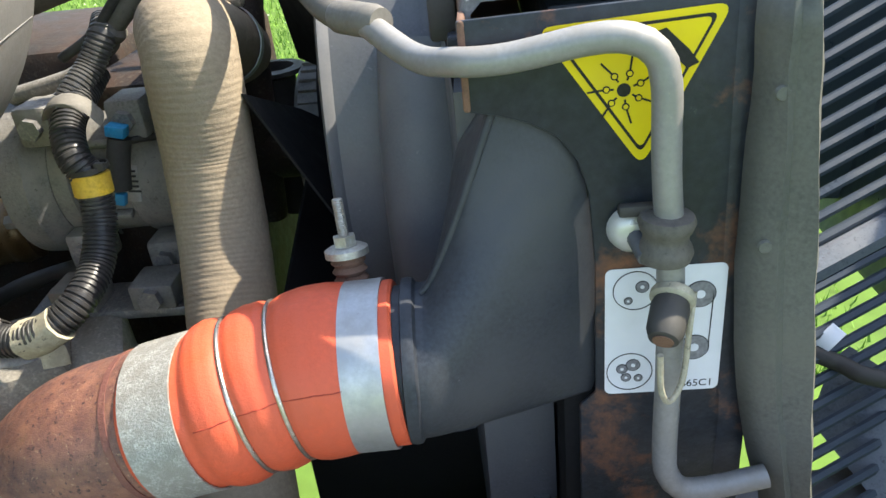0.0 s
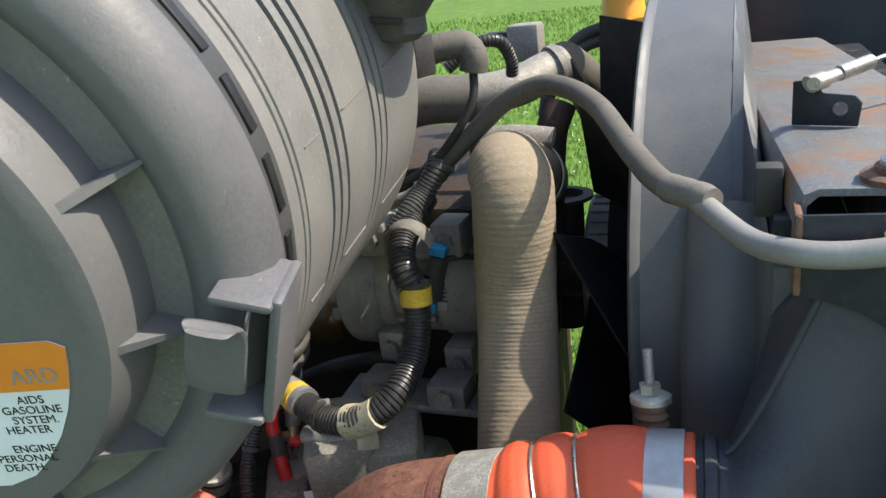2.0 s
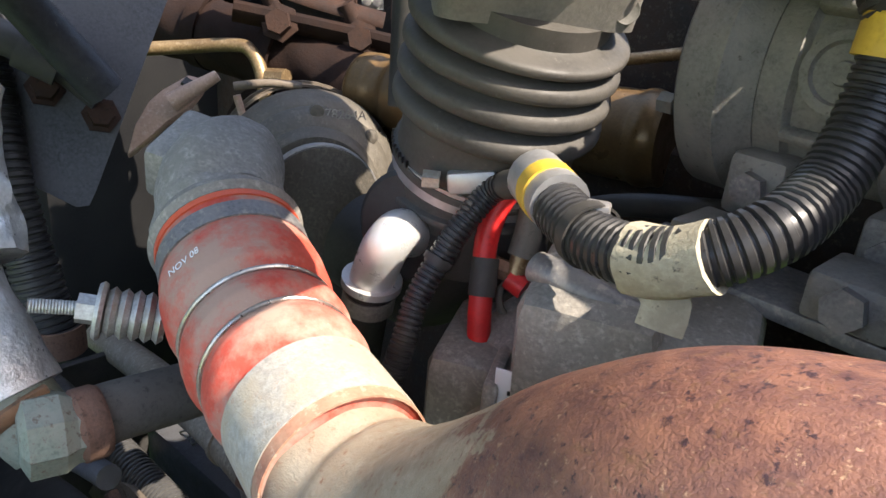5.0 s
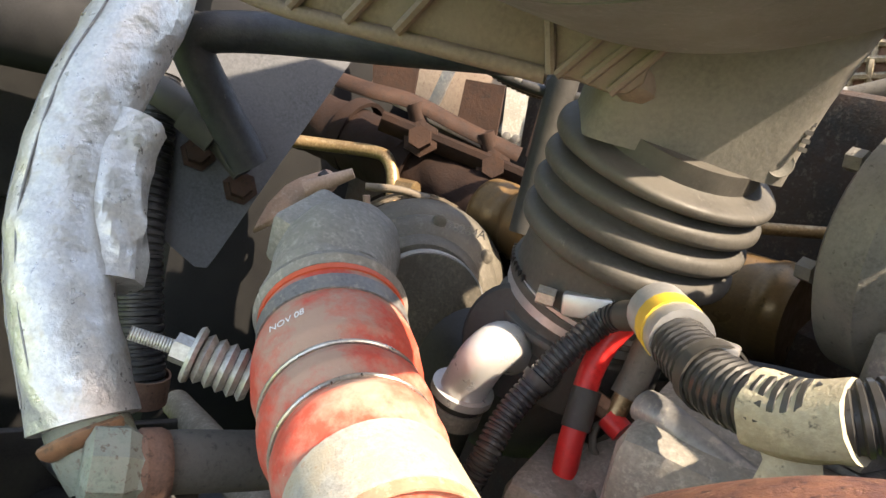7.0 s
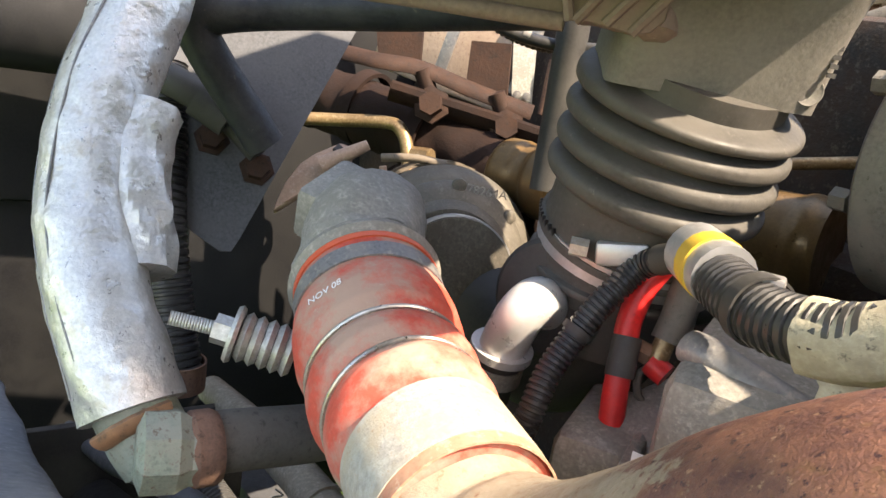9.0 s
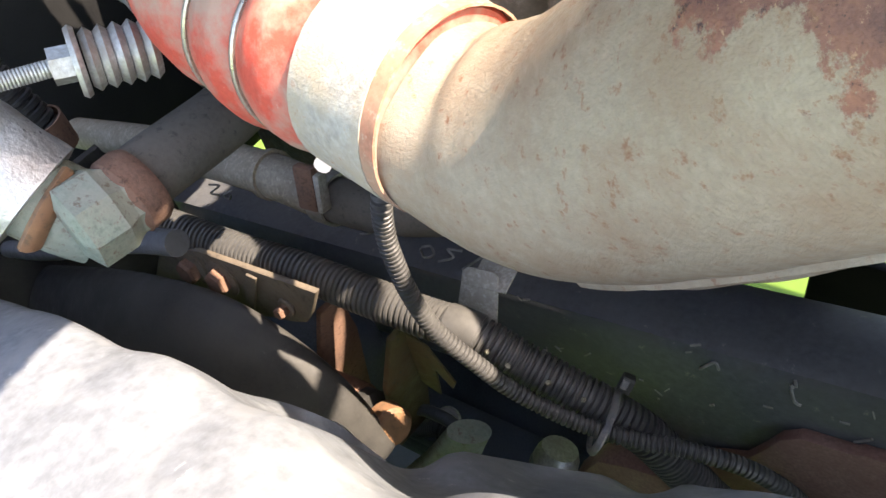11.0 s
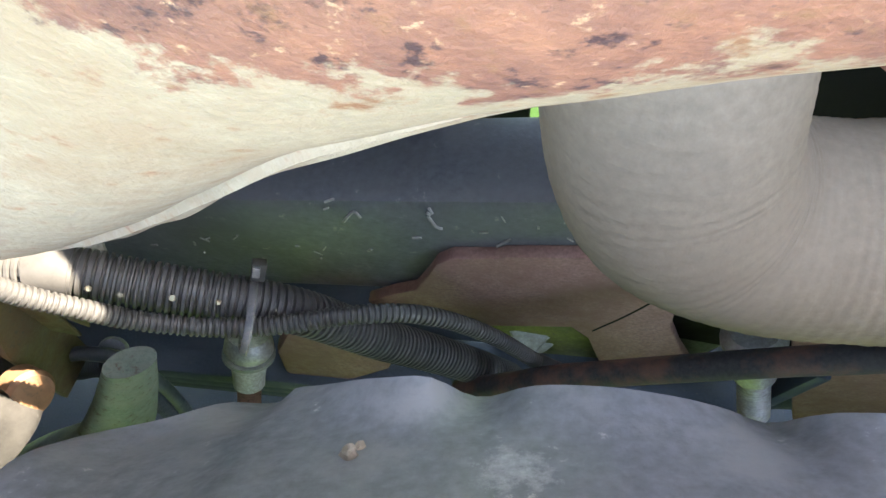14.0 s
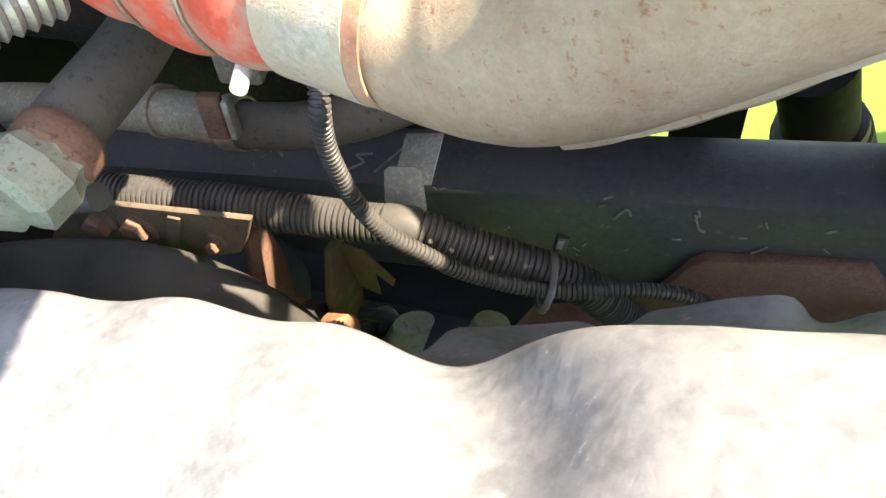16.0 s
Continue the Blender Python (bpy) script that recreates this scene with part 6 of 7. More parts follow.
build_engine()


def build_firewall():
    w = thing("firewall", "dark cab firewall with insulation behind the engine", "cab wall", (-1.9, 0.6, 0.6))
    part("panel", box((-1.75, 0.55, 1.5), (0.06, 2.4, 1.7), 0.02), "fan", w)
    part("insulation", box((-1.70, 0.30, 1.55), (0.06, 0.8, 0.8), 0.03), "fan", w)
    part("duct", sweep([(-1.65, -0.2, 1.48), (-1.5, 0.25, 1.47), (-1.45, 0.8, 1.46)], 0.07, n=24), "fan", w)


build_firewall()

# ---- turbo side: heat shield, rods, foil pipe ----
def build_left_side():
    s = thing("heat_shield", "dark flat steel heat shield beside the turbo", "heat shield", (-1.192, 0.6, 1.302))
    P = [Vector(q) for q in ((-1.076, 0.685, 1.555), (-1.007, 0.532, 1.300), (-1.004, 0.523, 1.287), (-1.008, 0.512, 1.286), (-1.036, 0.469, 1.315), (-1.05, 0.44, 1.33), (-1.115, 0.43, 1.46), (-1.119, 0.519, 1.535))]
    nrm = (P[0] - P[5]).cross(P[1] - P[5]).normalized()
    nrm = nrm if nrm.x > 0 else -nrm
    k = len(P)
    plate = P + [q - nrm * 0.004 for q in P]
    part("plate", (plate, [tuple(range(k))[::-1], tuple(range(k, 2 * k))] + [(i, (i + 1) % k, k + (i + 1) % k, k + i) for i in range(k)]), "shield", s, smooth=False)
    for q in ((-1.059, 0.511, 1.394), (-1.033, 0.553, 1.369)):
        part("bolt_head", lathe([(0, 0.019), (0.003, 0.019), (0.004, 0.0135), (0.014, 0.0125)], Vector(q) + nrm * 0.001, nrm, n=6), "rust_plate", s, "rusty bolt head", smooth=False)
    r = thing("support_rod", "black tubular support rod with a bent end and scraped paint", "support rod", (-1.018, 0.565, 1.395))
    part("tube", sweep([(-0.77, 0.70, 1.575), (-0.819, 0.671, 1.567), (-0.894, 0.628, 1.554), (-0.966, 0.55, 1.538), (-0.990, 0.500, 1.527), (-1.002, 0.478, 1.518), (-1.005, 0.472, 1.506), (-1.003, 0.480, 1.490), (-0.998, 0.508, 1.451), (-0.988, 0.543, 1.404)], 0.0195, n=24), "rod_black", r)
    part("lower_tube", sweep([(-1.12, 0.42, 1.47), (-1.071, 0.463, 1.452), (-1.055, 0.493, 1.438), (-1.040, 0.523, 1.420), (-1.018, 0.551, 1.392)], 0.0165, n=20), "rubber", r)
    part("cushion", sweep([(-1.05, 0.490, 1.438), (-1.034, 0.520, 1.420)], 0.0205, n=20), "rubber", r, "rubber cushion sleeve")
    f = thing("foil_pipe", "pipe wrapped in crinkled silver foil insulation", "insulated pipe", (-0.762, 0.357, 1.331))
    part("foil_wrap", sweep([(-1.005, 0.434, 1.586), (-0.956, 0.415, 1.525), (-0.903, 0.379, 1.456), (-0.846, 0.358, 1.383), (-0.793, 0.357, 1.334), (-0.749, 0.364, 1.297), (-0.729, 0.37, 1.272)], lambda q, w: 0.037 - 0.0035 * q / w, n=40, step=0.005, wobble=0.07), "foil", f)
    FP = [(-1.005, 0.434, 1.586), (-0.956, 0.415, 1.525), (-0.903, 0.379, 1.456), (-0.846, 0.358, 1.383), (-0.793, 0.357, 1.334), (-0.749, 0.364, 1.297), (-0.729, 0.37, 1.272)]
    for w in ((0.60, -0.75, 0.1), (-0.1, -0.95, 0.1)):
        part("seam", sweep(skin_line(FP, lambda q: 0.0366 - 0.0035 * q, w, 0.12, 0.97), 0.0011, n=6, step=0.006), "band_dull", f, "stitched seam")
    part("foil_fold", sweep([(-0.878, 0.406, 1.444), (-0.857, 0.393, 1.414), (-0.83, 0.389, 1.382), (-0.799, 0.385, 1.341)], 0.024, n=24, step=0.005, wobble=0.2), "foil", f, "loose fold of foil")
    part("core_pipe", sweep([(-0.734, 0.371, 1.272), (-0.719, 0.377, 1.259), (-0.71, 0.385, 1.247)], 0.0265, n=24), "green_fitting", f, "green grey pipe elbow")
    part("orange_clip", sweep([(-0.708, 0.347, 1.264), (-0.702, 0.362, 1.277), (-0.709, 0.386, 1.281)], 0.010, n=10, squash=0.5), "orange_plastic", f, "orange plastic strap")
    h = thing("ribbed_hose", "black ribbed hose hanging beside the foil pipe", "hose", (-1.012, 0.454, 1.313))
    part("hose_wall", loom([(-1.101, 0.469, 1.461), (-1.07, 0.465, 1.387), (-1.03, 0.459, 1.307), (-0.999, 0.464, 1.227), (-0.977, 0.471, 1.163)], 0.024, 0.002, 0.008), "loom", h)
    part("end_cuff", ring_band((-0.978, 0.471, 1.165), (0.02, 0, -1), 0.0245, 0.03, 0.002), "rust", h, "rusty end cuff")
    sp = thing("spring_isolator", "dusty zinc stud with spring washer stack", "spring bolt", (-0.667, 0.408, 1.351), group="spring bolts")
    a, b = Vector((-0.705, 0.414, 1.336)), Vector((-0.683, 0.454, 1.326))
    d = (b - a).normalized()
    part("stud", sweep([Vector((-0.716, 0.385, 1.342)), a], lambda q, w: 0.0049 * (1 - 0.1 * ((q / 0.0018) % 1 > 0.5)), n=12, step=0.0009), "zinc", sp)
    part("nut", lathe([(-0.004, 0.0098), (0.008, 0.0098)], a, d, n=6), "zinc", sp, smooth=False)
    part("flange", lathe([(0.007, 0.0175), (0.0095, 0.0192), (0.012, 0.0175)], a, d, n=28), "zinc", sp)
    for k in range(5):
        part("coil", lathe([(0.013 + k * 0.0074, 0.0138), (0.0165 + k * 0.0074, 0.0168), (0.020 + k * 0.0074, 0.0138)], a, d, n=28), "zinc", sp)
    t = thing("lower_pipe", "grimy steel pipe with a crimped joint", "pipe", (-0.691, 0.445, 1.254))
    part("pipe", sweep([(-0.694, 0.387, 1.259), (-0.695, 0.42, 1.26), (-0.697, 0.481, 1.254), (-0.708, 0.534, 1.247), (-0.7, 0.527, 1.252)], 0.0207, n=22), "rubber_dusty", t)
    part("joint", lathe_on([(-0.692, 0.394, 1.26), (-0.691, 0.414, 1.26)], [(0, 0.021), (0.0035, 0.0247), (0.0175, 0.0247), (0.021, 0.022)], n=24), "rust", t, "rusty ribbed joint")
    part("fitting", lathe_on([(-0.697, 0.364, 1.262), (-0.691, 0.4, 1.26)], [(0, 0.0175), (0.0035, 0.0273), (0.0265, 0.0273), (0.030, 0.023)], n=8), "green_fitting", t, "green grey hexagon fitting", smooth=False)
    st = thing("steel_tube", "weathered steel tube with a pinch clamp above the rail", "pipe", (-0.727, 0.56, 1.102))
    part("tube", sweep([(-1.25, 0.60, 0.99), (-1.05, 0.585, 1.045), (-0.932, 0.572, 1.075), (-0.857, 0.566, 1.092), (-0.798, 0.562, 1.100), (-0.735, 0.56, 1.100)], 0.0205, n=28), "tube_steel", st)
    part("bead", ring_band((-0.803, 0.563, 1.0995), (1, -0.08, 0.16), 0.0207, 0.008, 0.0028), "tube_steel", st, "raised bead")
    part("rubber_end", sweep([(-0.745, 0.56, 1.100), (-0.70, 0.56, 1.103), (-0.655, 0.565, 1.108), (-0.60, 0.585, 1.115), (-0.54, 0.64, 1.115)], 0.0195, n=24), "rubber_dusty", st)
    cl = part("clamp", ring_band((-0.728, 0.56, 1.1015), (1, 0, 0.05), 0.0212, 0.018, 0.0022), "zinc", st)
    part("clamp_ear", box((-0.722, 0.538, 1.135), (0.020, 0.010, 0.040), 0.003, (-15, 0, 6)), "rust", cl, "rusty clamp ear")
    part("clamp_ear", box((-0.704, 0.536, 1.138), (0.006, 0.012, 0.034), 0.002, (-15, 0, 6)), "zinc", cl)
    tb = thing("tube_bracket", "pale grey cast bracket with a white tipped stud", "bracket", (-0.68, 0.535, 1.19))
    part("casting", prism([(-0.022, -0.020), (0.014, -0.024), (0.026, 0.024), (-0.012, 0.040)], (-0.684, 0.545, 1.188), (1, 0.1, 0.1), (0, 0, 1), -0.018, 0.004), "cast_alu", tb)
    part("stud", sweep([(-0.668, 0.540, 1.198), (-0.657, 0.511, 1.202)], 0.0062, n=12), "white_sticker", tb, "white tipped stud")
    ss = thing("splash_shield", "dark curved plastic splash shield behind the fender", "splash shield", (-0.73, 0.42, 1.06))
    part("panel", sweep([(-1.25, 0.41, 0.85), (-0.95, 0.41, 0.985), (-0.82, 0.412, 1.03), (-0.745, 0.415, 1.035), (-0.69, 0.418, 0.995), (-0.665, 0.42, 0.92)], 0.05, n=28, squash=0.45), "rubber", ss)
    part("rod", sweep([(-1.30, 0.42, 0.93), (-1.05, 0.42, 1.03), (-0.90, 0.42, 1.105), (-0.80, 0.425, 1.150), (-0.742, 0.43, 1.168)], 0.010, n=14), "rail", ss, "rusty black rod")



build_left_side()


def build_cleaner_support():
    s = thing("cleaner_support", "brown dusty ribbed support bracket under the air cleaner", "bracket", (-0.69, 0.533, 1.574))
    o, u, out = Vector((-0.69, 0.505, 1.576)), Vector((0.76, 0.65, 0)), Vector((0.65, -0.76, 0))
    def spot(a, b, lift=0.0):
        return o + u * a + Vector((0, 0, b)) + out * lift
    part("beam", prism([(-0.13, -0.012), (-0.072, -0.019), (0.099, -0.019), (0.092, 0.05), (-0.13, 0.05)], o, u, (0, 0, 1), -0.035, 0.003), "brown_tube", s)
    part("lower_flange", sweep([spot(-0.13, -0.014), spot(-0.072, -0.021), spot(0.02, -0.021), spot(0.099, -0.021)], 0.0055, n=10), "brown_tube", s)
    for a, b in (((-0.036, 0.029), (-0.071, -0.019)), ((0.003, 0.034), (-0.031, -0.019)), ((0.042, 0.046), (0.003, -0.018)), ((-0.074, 0.021), (-0.107, -0.018))):
        part("rib", sweep([spot(*a, 0.002), spot(*b, 0.004)], 0.0040, n=8), "brown_tube", s)
    gus = part("end_gusset", prism([(0.089, 0.04), (0.133, 0.04), (0.170, 0.036), (0.167, 0.019), (0.163, 0.008), (0.155, -0.002), (0.155, -0.012), (0.148, -0.020), (0.138, -0.022), (0.114, -0.019), (0.104, -0.020)], spot(0, 0, 0.006), u, (0, 0, 1), -0.04, 0.002), "brown_tube", s, "moulded end gusset")
    for a, b in (((0.135, 0.021), (0.106, -0.020)), ((0.153, 0.020), (0.123, -0.019)), ((0.167, 0.018), (0.138, -0.022)), ((0.090, 0.022), (0.103, -0.020))):
        part("rib", sweep([spot(*a, 0.008), spot(*b, 0.008)], 0.0032, n=8), "brown_tube", gus)
    part("lower_boss", lathe([(0, 0.013), (0.012, 0.012), (0.016, 0.006)], spot(0.150, -0.008, -0.012), (0.3, -0.2, -1), n=16), "brown_tube", s)
    bh = thing("braided_hose", "woven brass wire braided flexible hose behind the intake boot", "hose", (-0.766, 1.132, 1.601))
    axis = [(-0.79, 1.118, 1.5), (-0.765, 1.133, 1.598), (-0.721, 1.147, 1.687), (-0.679, 1.178, 1.746)]
    part("core", sweep(axis, 0.0560, n=32), "rust", bh)
    C = spline(axis, 0.004)
    for way in (1, -1):
        for k in range(14):
            line = []
            for i in range(len(C) - 1):
                d = (C[i + 1] - C[i]).normalized()
                u = d.cross(Vector((0, 0, 1))).normalized()
                a = way * i * 0.072 + 2 * math.pi * k / 14
                line.append(C[i] + (u * math.cos(a) + d.cross(u) * math.sin(a)) * (0.0578 + 0.0014 * way * math.sin(7 * way * i * 0.144 + k * math.pi)))
            part("braid_strand", sweep(line, 0.0042, n=6, step=0.012), "braid", bh)
    sl = thing("coolant_tube", "black rubber tube with two pale bands", "hose", (-0.712, 1.047, 1.614))
    part("tube", sweep([(-0.753, 1.024, 1.584), (-0.72, 1.043, 1.607), (-0.663, 1.07, 1.64)], 0.0125, n=16), "rubber_dusty", sl)
    for q in ((-0.727, 1.039, 1.603), (-0.707, 1.05, 1.615)):
        part("band", ring_band(Vector(q), Vector((-0.707, 1.05, 1.615)) - Vector((-0.727, 1.039, 1.603)), 0.0127, 0.004, 0.0006), "chalk", sl)
    c = thing("conduit", "black corrugated conduit behind the intake boot", "conduit", (-0.922, 0.809, 1.545))
    part("sheath", loom([(-0.92, 0.731, 1.563), (-0.907, 0.78, 1.548), (-0.89, 0.831, 1.545), (-0.88, 0.899, 1.552)], 0.0085, 0.001, 0.006), "loom", c)


build_cleaner_support()


# ---- cables by the alternator ----
def build_cables():
    r = thing("battery_cable", "red battery cable with black tape to the alternator", "cable", (-0.60, 0.66, 1.33))
    part("cable", sweep([(-0.562, 0.679, 1.444), (-0.571, 0.665, 1.425), (-0.577, 0.651, 1.401), (-0.576, 0.642, 1.377), (-0.57, 0.637, 1.356), (-0.564, 0.63, 1.335), (-0.553, 0.623, 1.299)], 0.0085, n=16), "red", r)
    part("tape", sweep([(-0.573, 0.64, 1.368), (-0.566, 0.633, 1.343)], 0.0100, n=16, wobble=0.08, step=0.004), "rubber", r, "black tape wrap")
    t = thing("wiring_loom", "thin black split loom beside the red cable", "wiring loom", (-0.62, 0.63, 1.35))
    part("sheath", loom([(-0.539, 0.635, 1.436), (-0.573, 0.64, 1.418), (-0.581, 0.623, 1.395), (-0.586, 0.607, 1.369), (-0.587, 0.59, 1.342), (-0.582, 0.576, 1.315), (-0.584, 0.565, 1.274), (-0.594, 0.562, 1.211)], 0.0092, 0.0012, 0.0042), "loom", t)
    part("tape_band", sweep([(-0.545, 0.636, 1.433), (-0.562, 0.639, 1.425)], 0.0098, n=16), "rubber", t, "black tape at the joint")
    part("tie", ring_band((-0.586, 0.607, 1.369), (-0.1, -0.5, -0.85), 0.0096, 0.005, 0.0012), "rubber", t, "black cable tie")
    lug = thing("cable_lug", "black sheathed cable with copper lug on a red boot", "cable", (-0.56, 0.67, 1.36))
    part("sheath", sweep([(-0.563, 0.683, 1.429), (-0.563, 0.674, 1.403), (-0.561, 0.669, 1.384), (-0.56, 0.663, 1.368)], 0.0105, n=14), "rubber_dusty", lug)
    part("lug", sweep([(-0.56, 0.663, 1.37), (-0.559, 0.657, 1.353)], 0.0072, n=12), "brass", lug)
    part("lug_bolt", lathe([(-0.006, 0.008), (0.006, 0.008)], (-0.569, 0.653, 1.358), (-0.8, -0.5, 0.2), n=6), "rust", lug, smooth=False)
    part("red_boot", sweep([(-0.562, 0.655, 1.353), (-0.55, 0.659, 1.348)], 0.0085, n=12), "red", lug)
    part("thin_wire", sweep([(-0.558, 0.655, 1.353), (-0.564, 0.65, 1.345), (-0.559, 0.647, 1.331), (-0.544, 0.652, 1.322)], 0.0028, n=8), "rubber_dusty", lug)
    hh = thing("bolt_rod", "dark steel oil line across the engine", "pipe", (-0.5, 0.78, 1.45))
    part("tube", sweep([(-0.657, 0.8, 1.336), (-0.57, 0.8, 1.378), (-0.456, 0.8, 1.407)], 0.010, n=12), "rubber", hh)
    bt = thing("brass_tube", "bent brass coloured metal line above the turbo", "pipe", (-0.95, 0.72, 1.40))
    part("tube", sweep([(-1.181, 0.653, 1.406), (-1.148, 0.702, 1.413), (-1.104, 0.744, 1.421), (-1.085, 0.755, 1.416), (-1.068, 0.758, 1.395), (-1.048, 0.755, 1.352)], 0.0085, n=14, step=0.004), "brass", bt)
    part("union", lathe([(0, 0.011), (0.03, 0.011)], (-1.064, 0.763, 1.389), (0.8, 0.3, 0.1), n=8), "brass", bt)
    br = thing("clamp_bracket", "pinkish tan cast lever bracket on the turbo", "bracket", (-1.04, 0.615, 1.36))
    o, nrm = Vector((-1.04, 0.615, 1.36)), Vector((0.62, -0.45, 0.64)).normalized()
    u = Vector((0.59, 0.81, 0.0)).normalized()
    v = nrm.cross(u)
    arm = [(-1.032, 0.574, 1.324), (-1.049, 0.593, 1.354), (-1.057, 0.612, 1.374), (-1.057, 0.628, 1.386), (-1.052, 0.657, 1.402), (-1.043, 0.667, 1.399), (-1.033, 0.665, 1.388), (-1.029, 0.644, 1.369), (-1.032, 0.621, 1.356), (-1.031, 0.602, 1.343)]
    part("arm", prism([((Vector(q) - o).dot(u), (Vector(q) - o).dot(v)) for q in arm], o, u, v, -0.014, 0.004), "tan_cast", br)
    part("finger", sweep([(-1.033, 0.628, 1.376), (-1.022, 0.650, 1.392), (-1.011, 0.671, 1.407)], lambda q, w: 0.011 - 0.005 * q / w, n=14), "tan_cast", br, "tapered finger")
    part("slot", box(Vector((-1.040, 0.650, 1.394)) + nrm * 0.001, (0.010, 0.014, 0.004), 0.001, (20, 30, 50)), "ink", br)
    w = Vector((0.85, -0.45, 0.12)).normalized()
    hub = Vector((-0.895, 0.715, 1.312))
    for k, (q, r) in enumerate(((-0.085, 0.094), (-0.100, 0.097), (-0.118, 0.094))):
        part("v_band", ring_band(hub + w * q, w, r, 0.007, 0.003), "hanger", br, "steel v band ring")
    part("band_screw", sweep([(-1.018, 0.694, 1.392), (-0.995, 0.725, 1.398), (-0.975, 0.755, 1.396)], 0.005, n=10), "hanger", br)
    part("link", sweep([(-1.005, 0.69, 1.385), (-1.0, 0.695, 1.36), (-0.99, 0.70, 1.33)], 0.0045, n=10), "tan_cast", br)
    eb = thing("exhaust_bracket", "rusty exhaust bracket plates bolted along the manifold", "bracket", (-1.11, 0.839, 1.476))
    for q in ([(-1.127, 0.724, 1.535), (-1.099, 0.774, 1.544), (-1.096, 0.776, 1.492), (-1.122, 0.731, 1.492)], [(-1.065, 0.826, 1.537), (-1.035, 0.866, 1.541), (-1.028, 0.869, 1.463), (-1.062, 0.826, 1.485)]):
        q = [Vector(c) for c in q]
        back = Vector((-0.003, 0.004, 0))
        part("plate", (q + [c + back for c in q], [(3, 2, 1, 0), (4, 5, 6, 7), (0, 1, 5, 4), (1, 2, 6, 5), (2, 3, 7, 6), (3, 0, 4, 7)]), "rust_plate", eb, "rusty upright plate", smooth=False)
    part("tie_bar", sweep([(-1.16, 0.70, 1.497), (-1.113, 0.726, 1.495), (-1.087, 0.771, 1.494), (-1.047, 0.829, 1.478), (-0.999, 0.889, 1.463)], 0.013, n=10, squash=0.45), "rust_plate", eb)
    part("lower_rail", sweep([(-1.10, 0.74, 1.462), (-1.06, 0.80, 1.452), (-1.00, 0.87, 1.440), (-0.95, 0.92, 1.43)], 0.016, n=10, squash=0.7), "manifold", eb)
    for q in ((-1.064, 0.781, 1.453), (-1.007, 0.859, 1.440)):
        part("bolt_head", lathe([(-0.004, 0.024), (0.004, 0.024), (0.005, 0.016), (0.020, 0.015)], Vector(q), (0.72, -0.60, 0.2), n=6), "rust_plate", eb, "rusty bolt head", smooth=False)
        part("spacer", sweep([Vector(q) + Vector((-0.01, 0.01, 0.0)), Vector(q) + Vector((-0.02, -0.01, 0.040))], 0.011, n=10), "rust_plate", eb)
    st = thing("slotted_strap", "pale steel slotted strap standing over the manifold", "strap", (-1.05, 0.905, 1.47))
    strap = [(-1.065, 0.892, 1.545), (-1.046, 0.916, 1.544), (-1.039, 0.920, 1.470), (-1.056, 0.899, 1.469)]
    strap = [Vector(c) for c in strap]
    back = Vector((-0.003, 0.002, 0))
    part("plate", (strap + [c + back for c in strap], [(3, 2, 1, 0), (4, 5, 6, 7), (0, 1, 5, 4), (1, 2, 6, 5), (2, 3, 7, 6), (3, 0, 4, 7)]), "zinc_pale", st, smooth=False)
    for q in ((-1.051, 0.902, 1.479), (-1.043, 0.912, 1.479)):
        part("rivet", lathe([(0, 0.0055), (0.002, 0.0055), (0.0025, 0.003)], Vector(q), (0.78, -0.62, 0), n=14), "band_dull", st)
    part("stay", sweep([(-1.02, 0.930, 1.53), (-1.02, 0.928, 1.46)], 0.009, n=10, squash=0.5), "rust", st, "rusty flat stay")
    wl = thing("cable", "black cable with pale print drooping under the air cleaner", "cable", (-0.87, 0.78, 1.545))
    part("cable", sweep([(-0.935, 0.69, 1.585), (-0.918, 0.722, 1.565), (-0.898, 0.749, 1.552), (-0.871, 0.783, 1.546), (-0.848, 0.809, 1.547), (-0.80, 0.86, 1.555)], 0.0062, n=12), "loom", wl)
    for a, b in (((-0.910, 0.733, 1.5615), (-0.906, 0.738, 1.559)), ((-0.888, 0.762, 1.5525), (-0.883, 0.768, 1.551))):
        part("print_bar", sweep([a, b], 0.0066, n=12), "chalk", wl)
    ps = thing("engine_post", "black upright tube behind the intake boot", "tube", (-0.85, 0.80, 1.44))
    part("tube", sweep([(-0.858, 0.80, 1.57), (-0.853, 0.799, 1.476), (-0.845, 0.794, 1.40)], 0.0165, n=16), "rubber", ps)
    # stand-in panel for the sunlit far side beyond the engine
    vc = thing("far_side_panel", "tan panel with steel straps standing in for the sunlit far side", "engine cover", (-1.225, 0.956, 1.517))
    part("panel", box(Vector((-1.248, 0.959, 1.523)), (0.30, 0.02, 0.15), 0.006, (0, 10, 38)), "tan_panel", vc)
    for q in ((-1.219, 0.896, 1.524), (-1.119, 0.964, 1.527)):
        part("strap", box(Vector(q), (0.018, 0.006, 0.11), 0.002, (0, 12, 38)), "band_dull", vc)
    ln = thing("dipstick_tube", "thin brass tube running behind the bellows", "pipe", (-0.639, 0.914, 1.482))
    part("tube", sweep([(-0.674, 0.892, 1.472), (-0.636, 0.928, 1.483), (-0.594, 0.961, 1.495)], 0.006, n=10), "brass", ln)


build_cables()


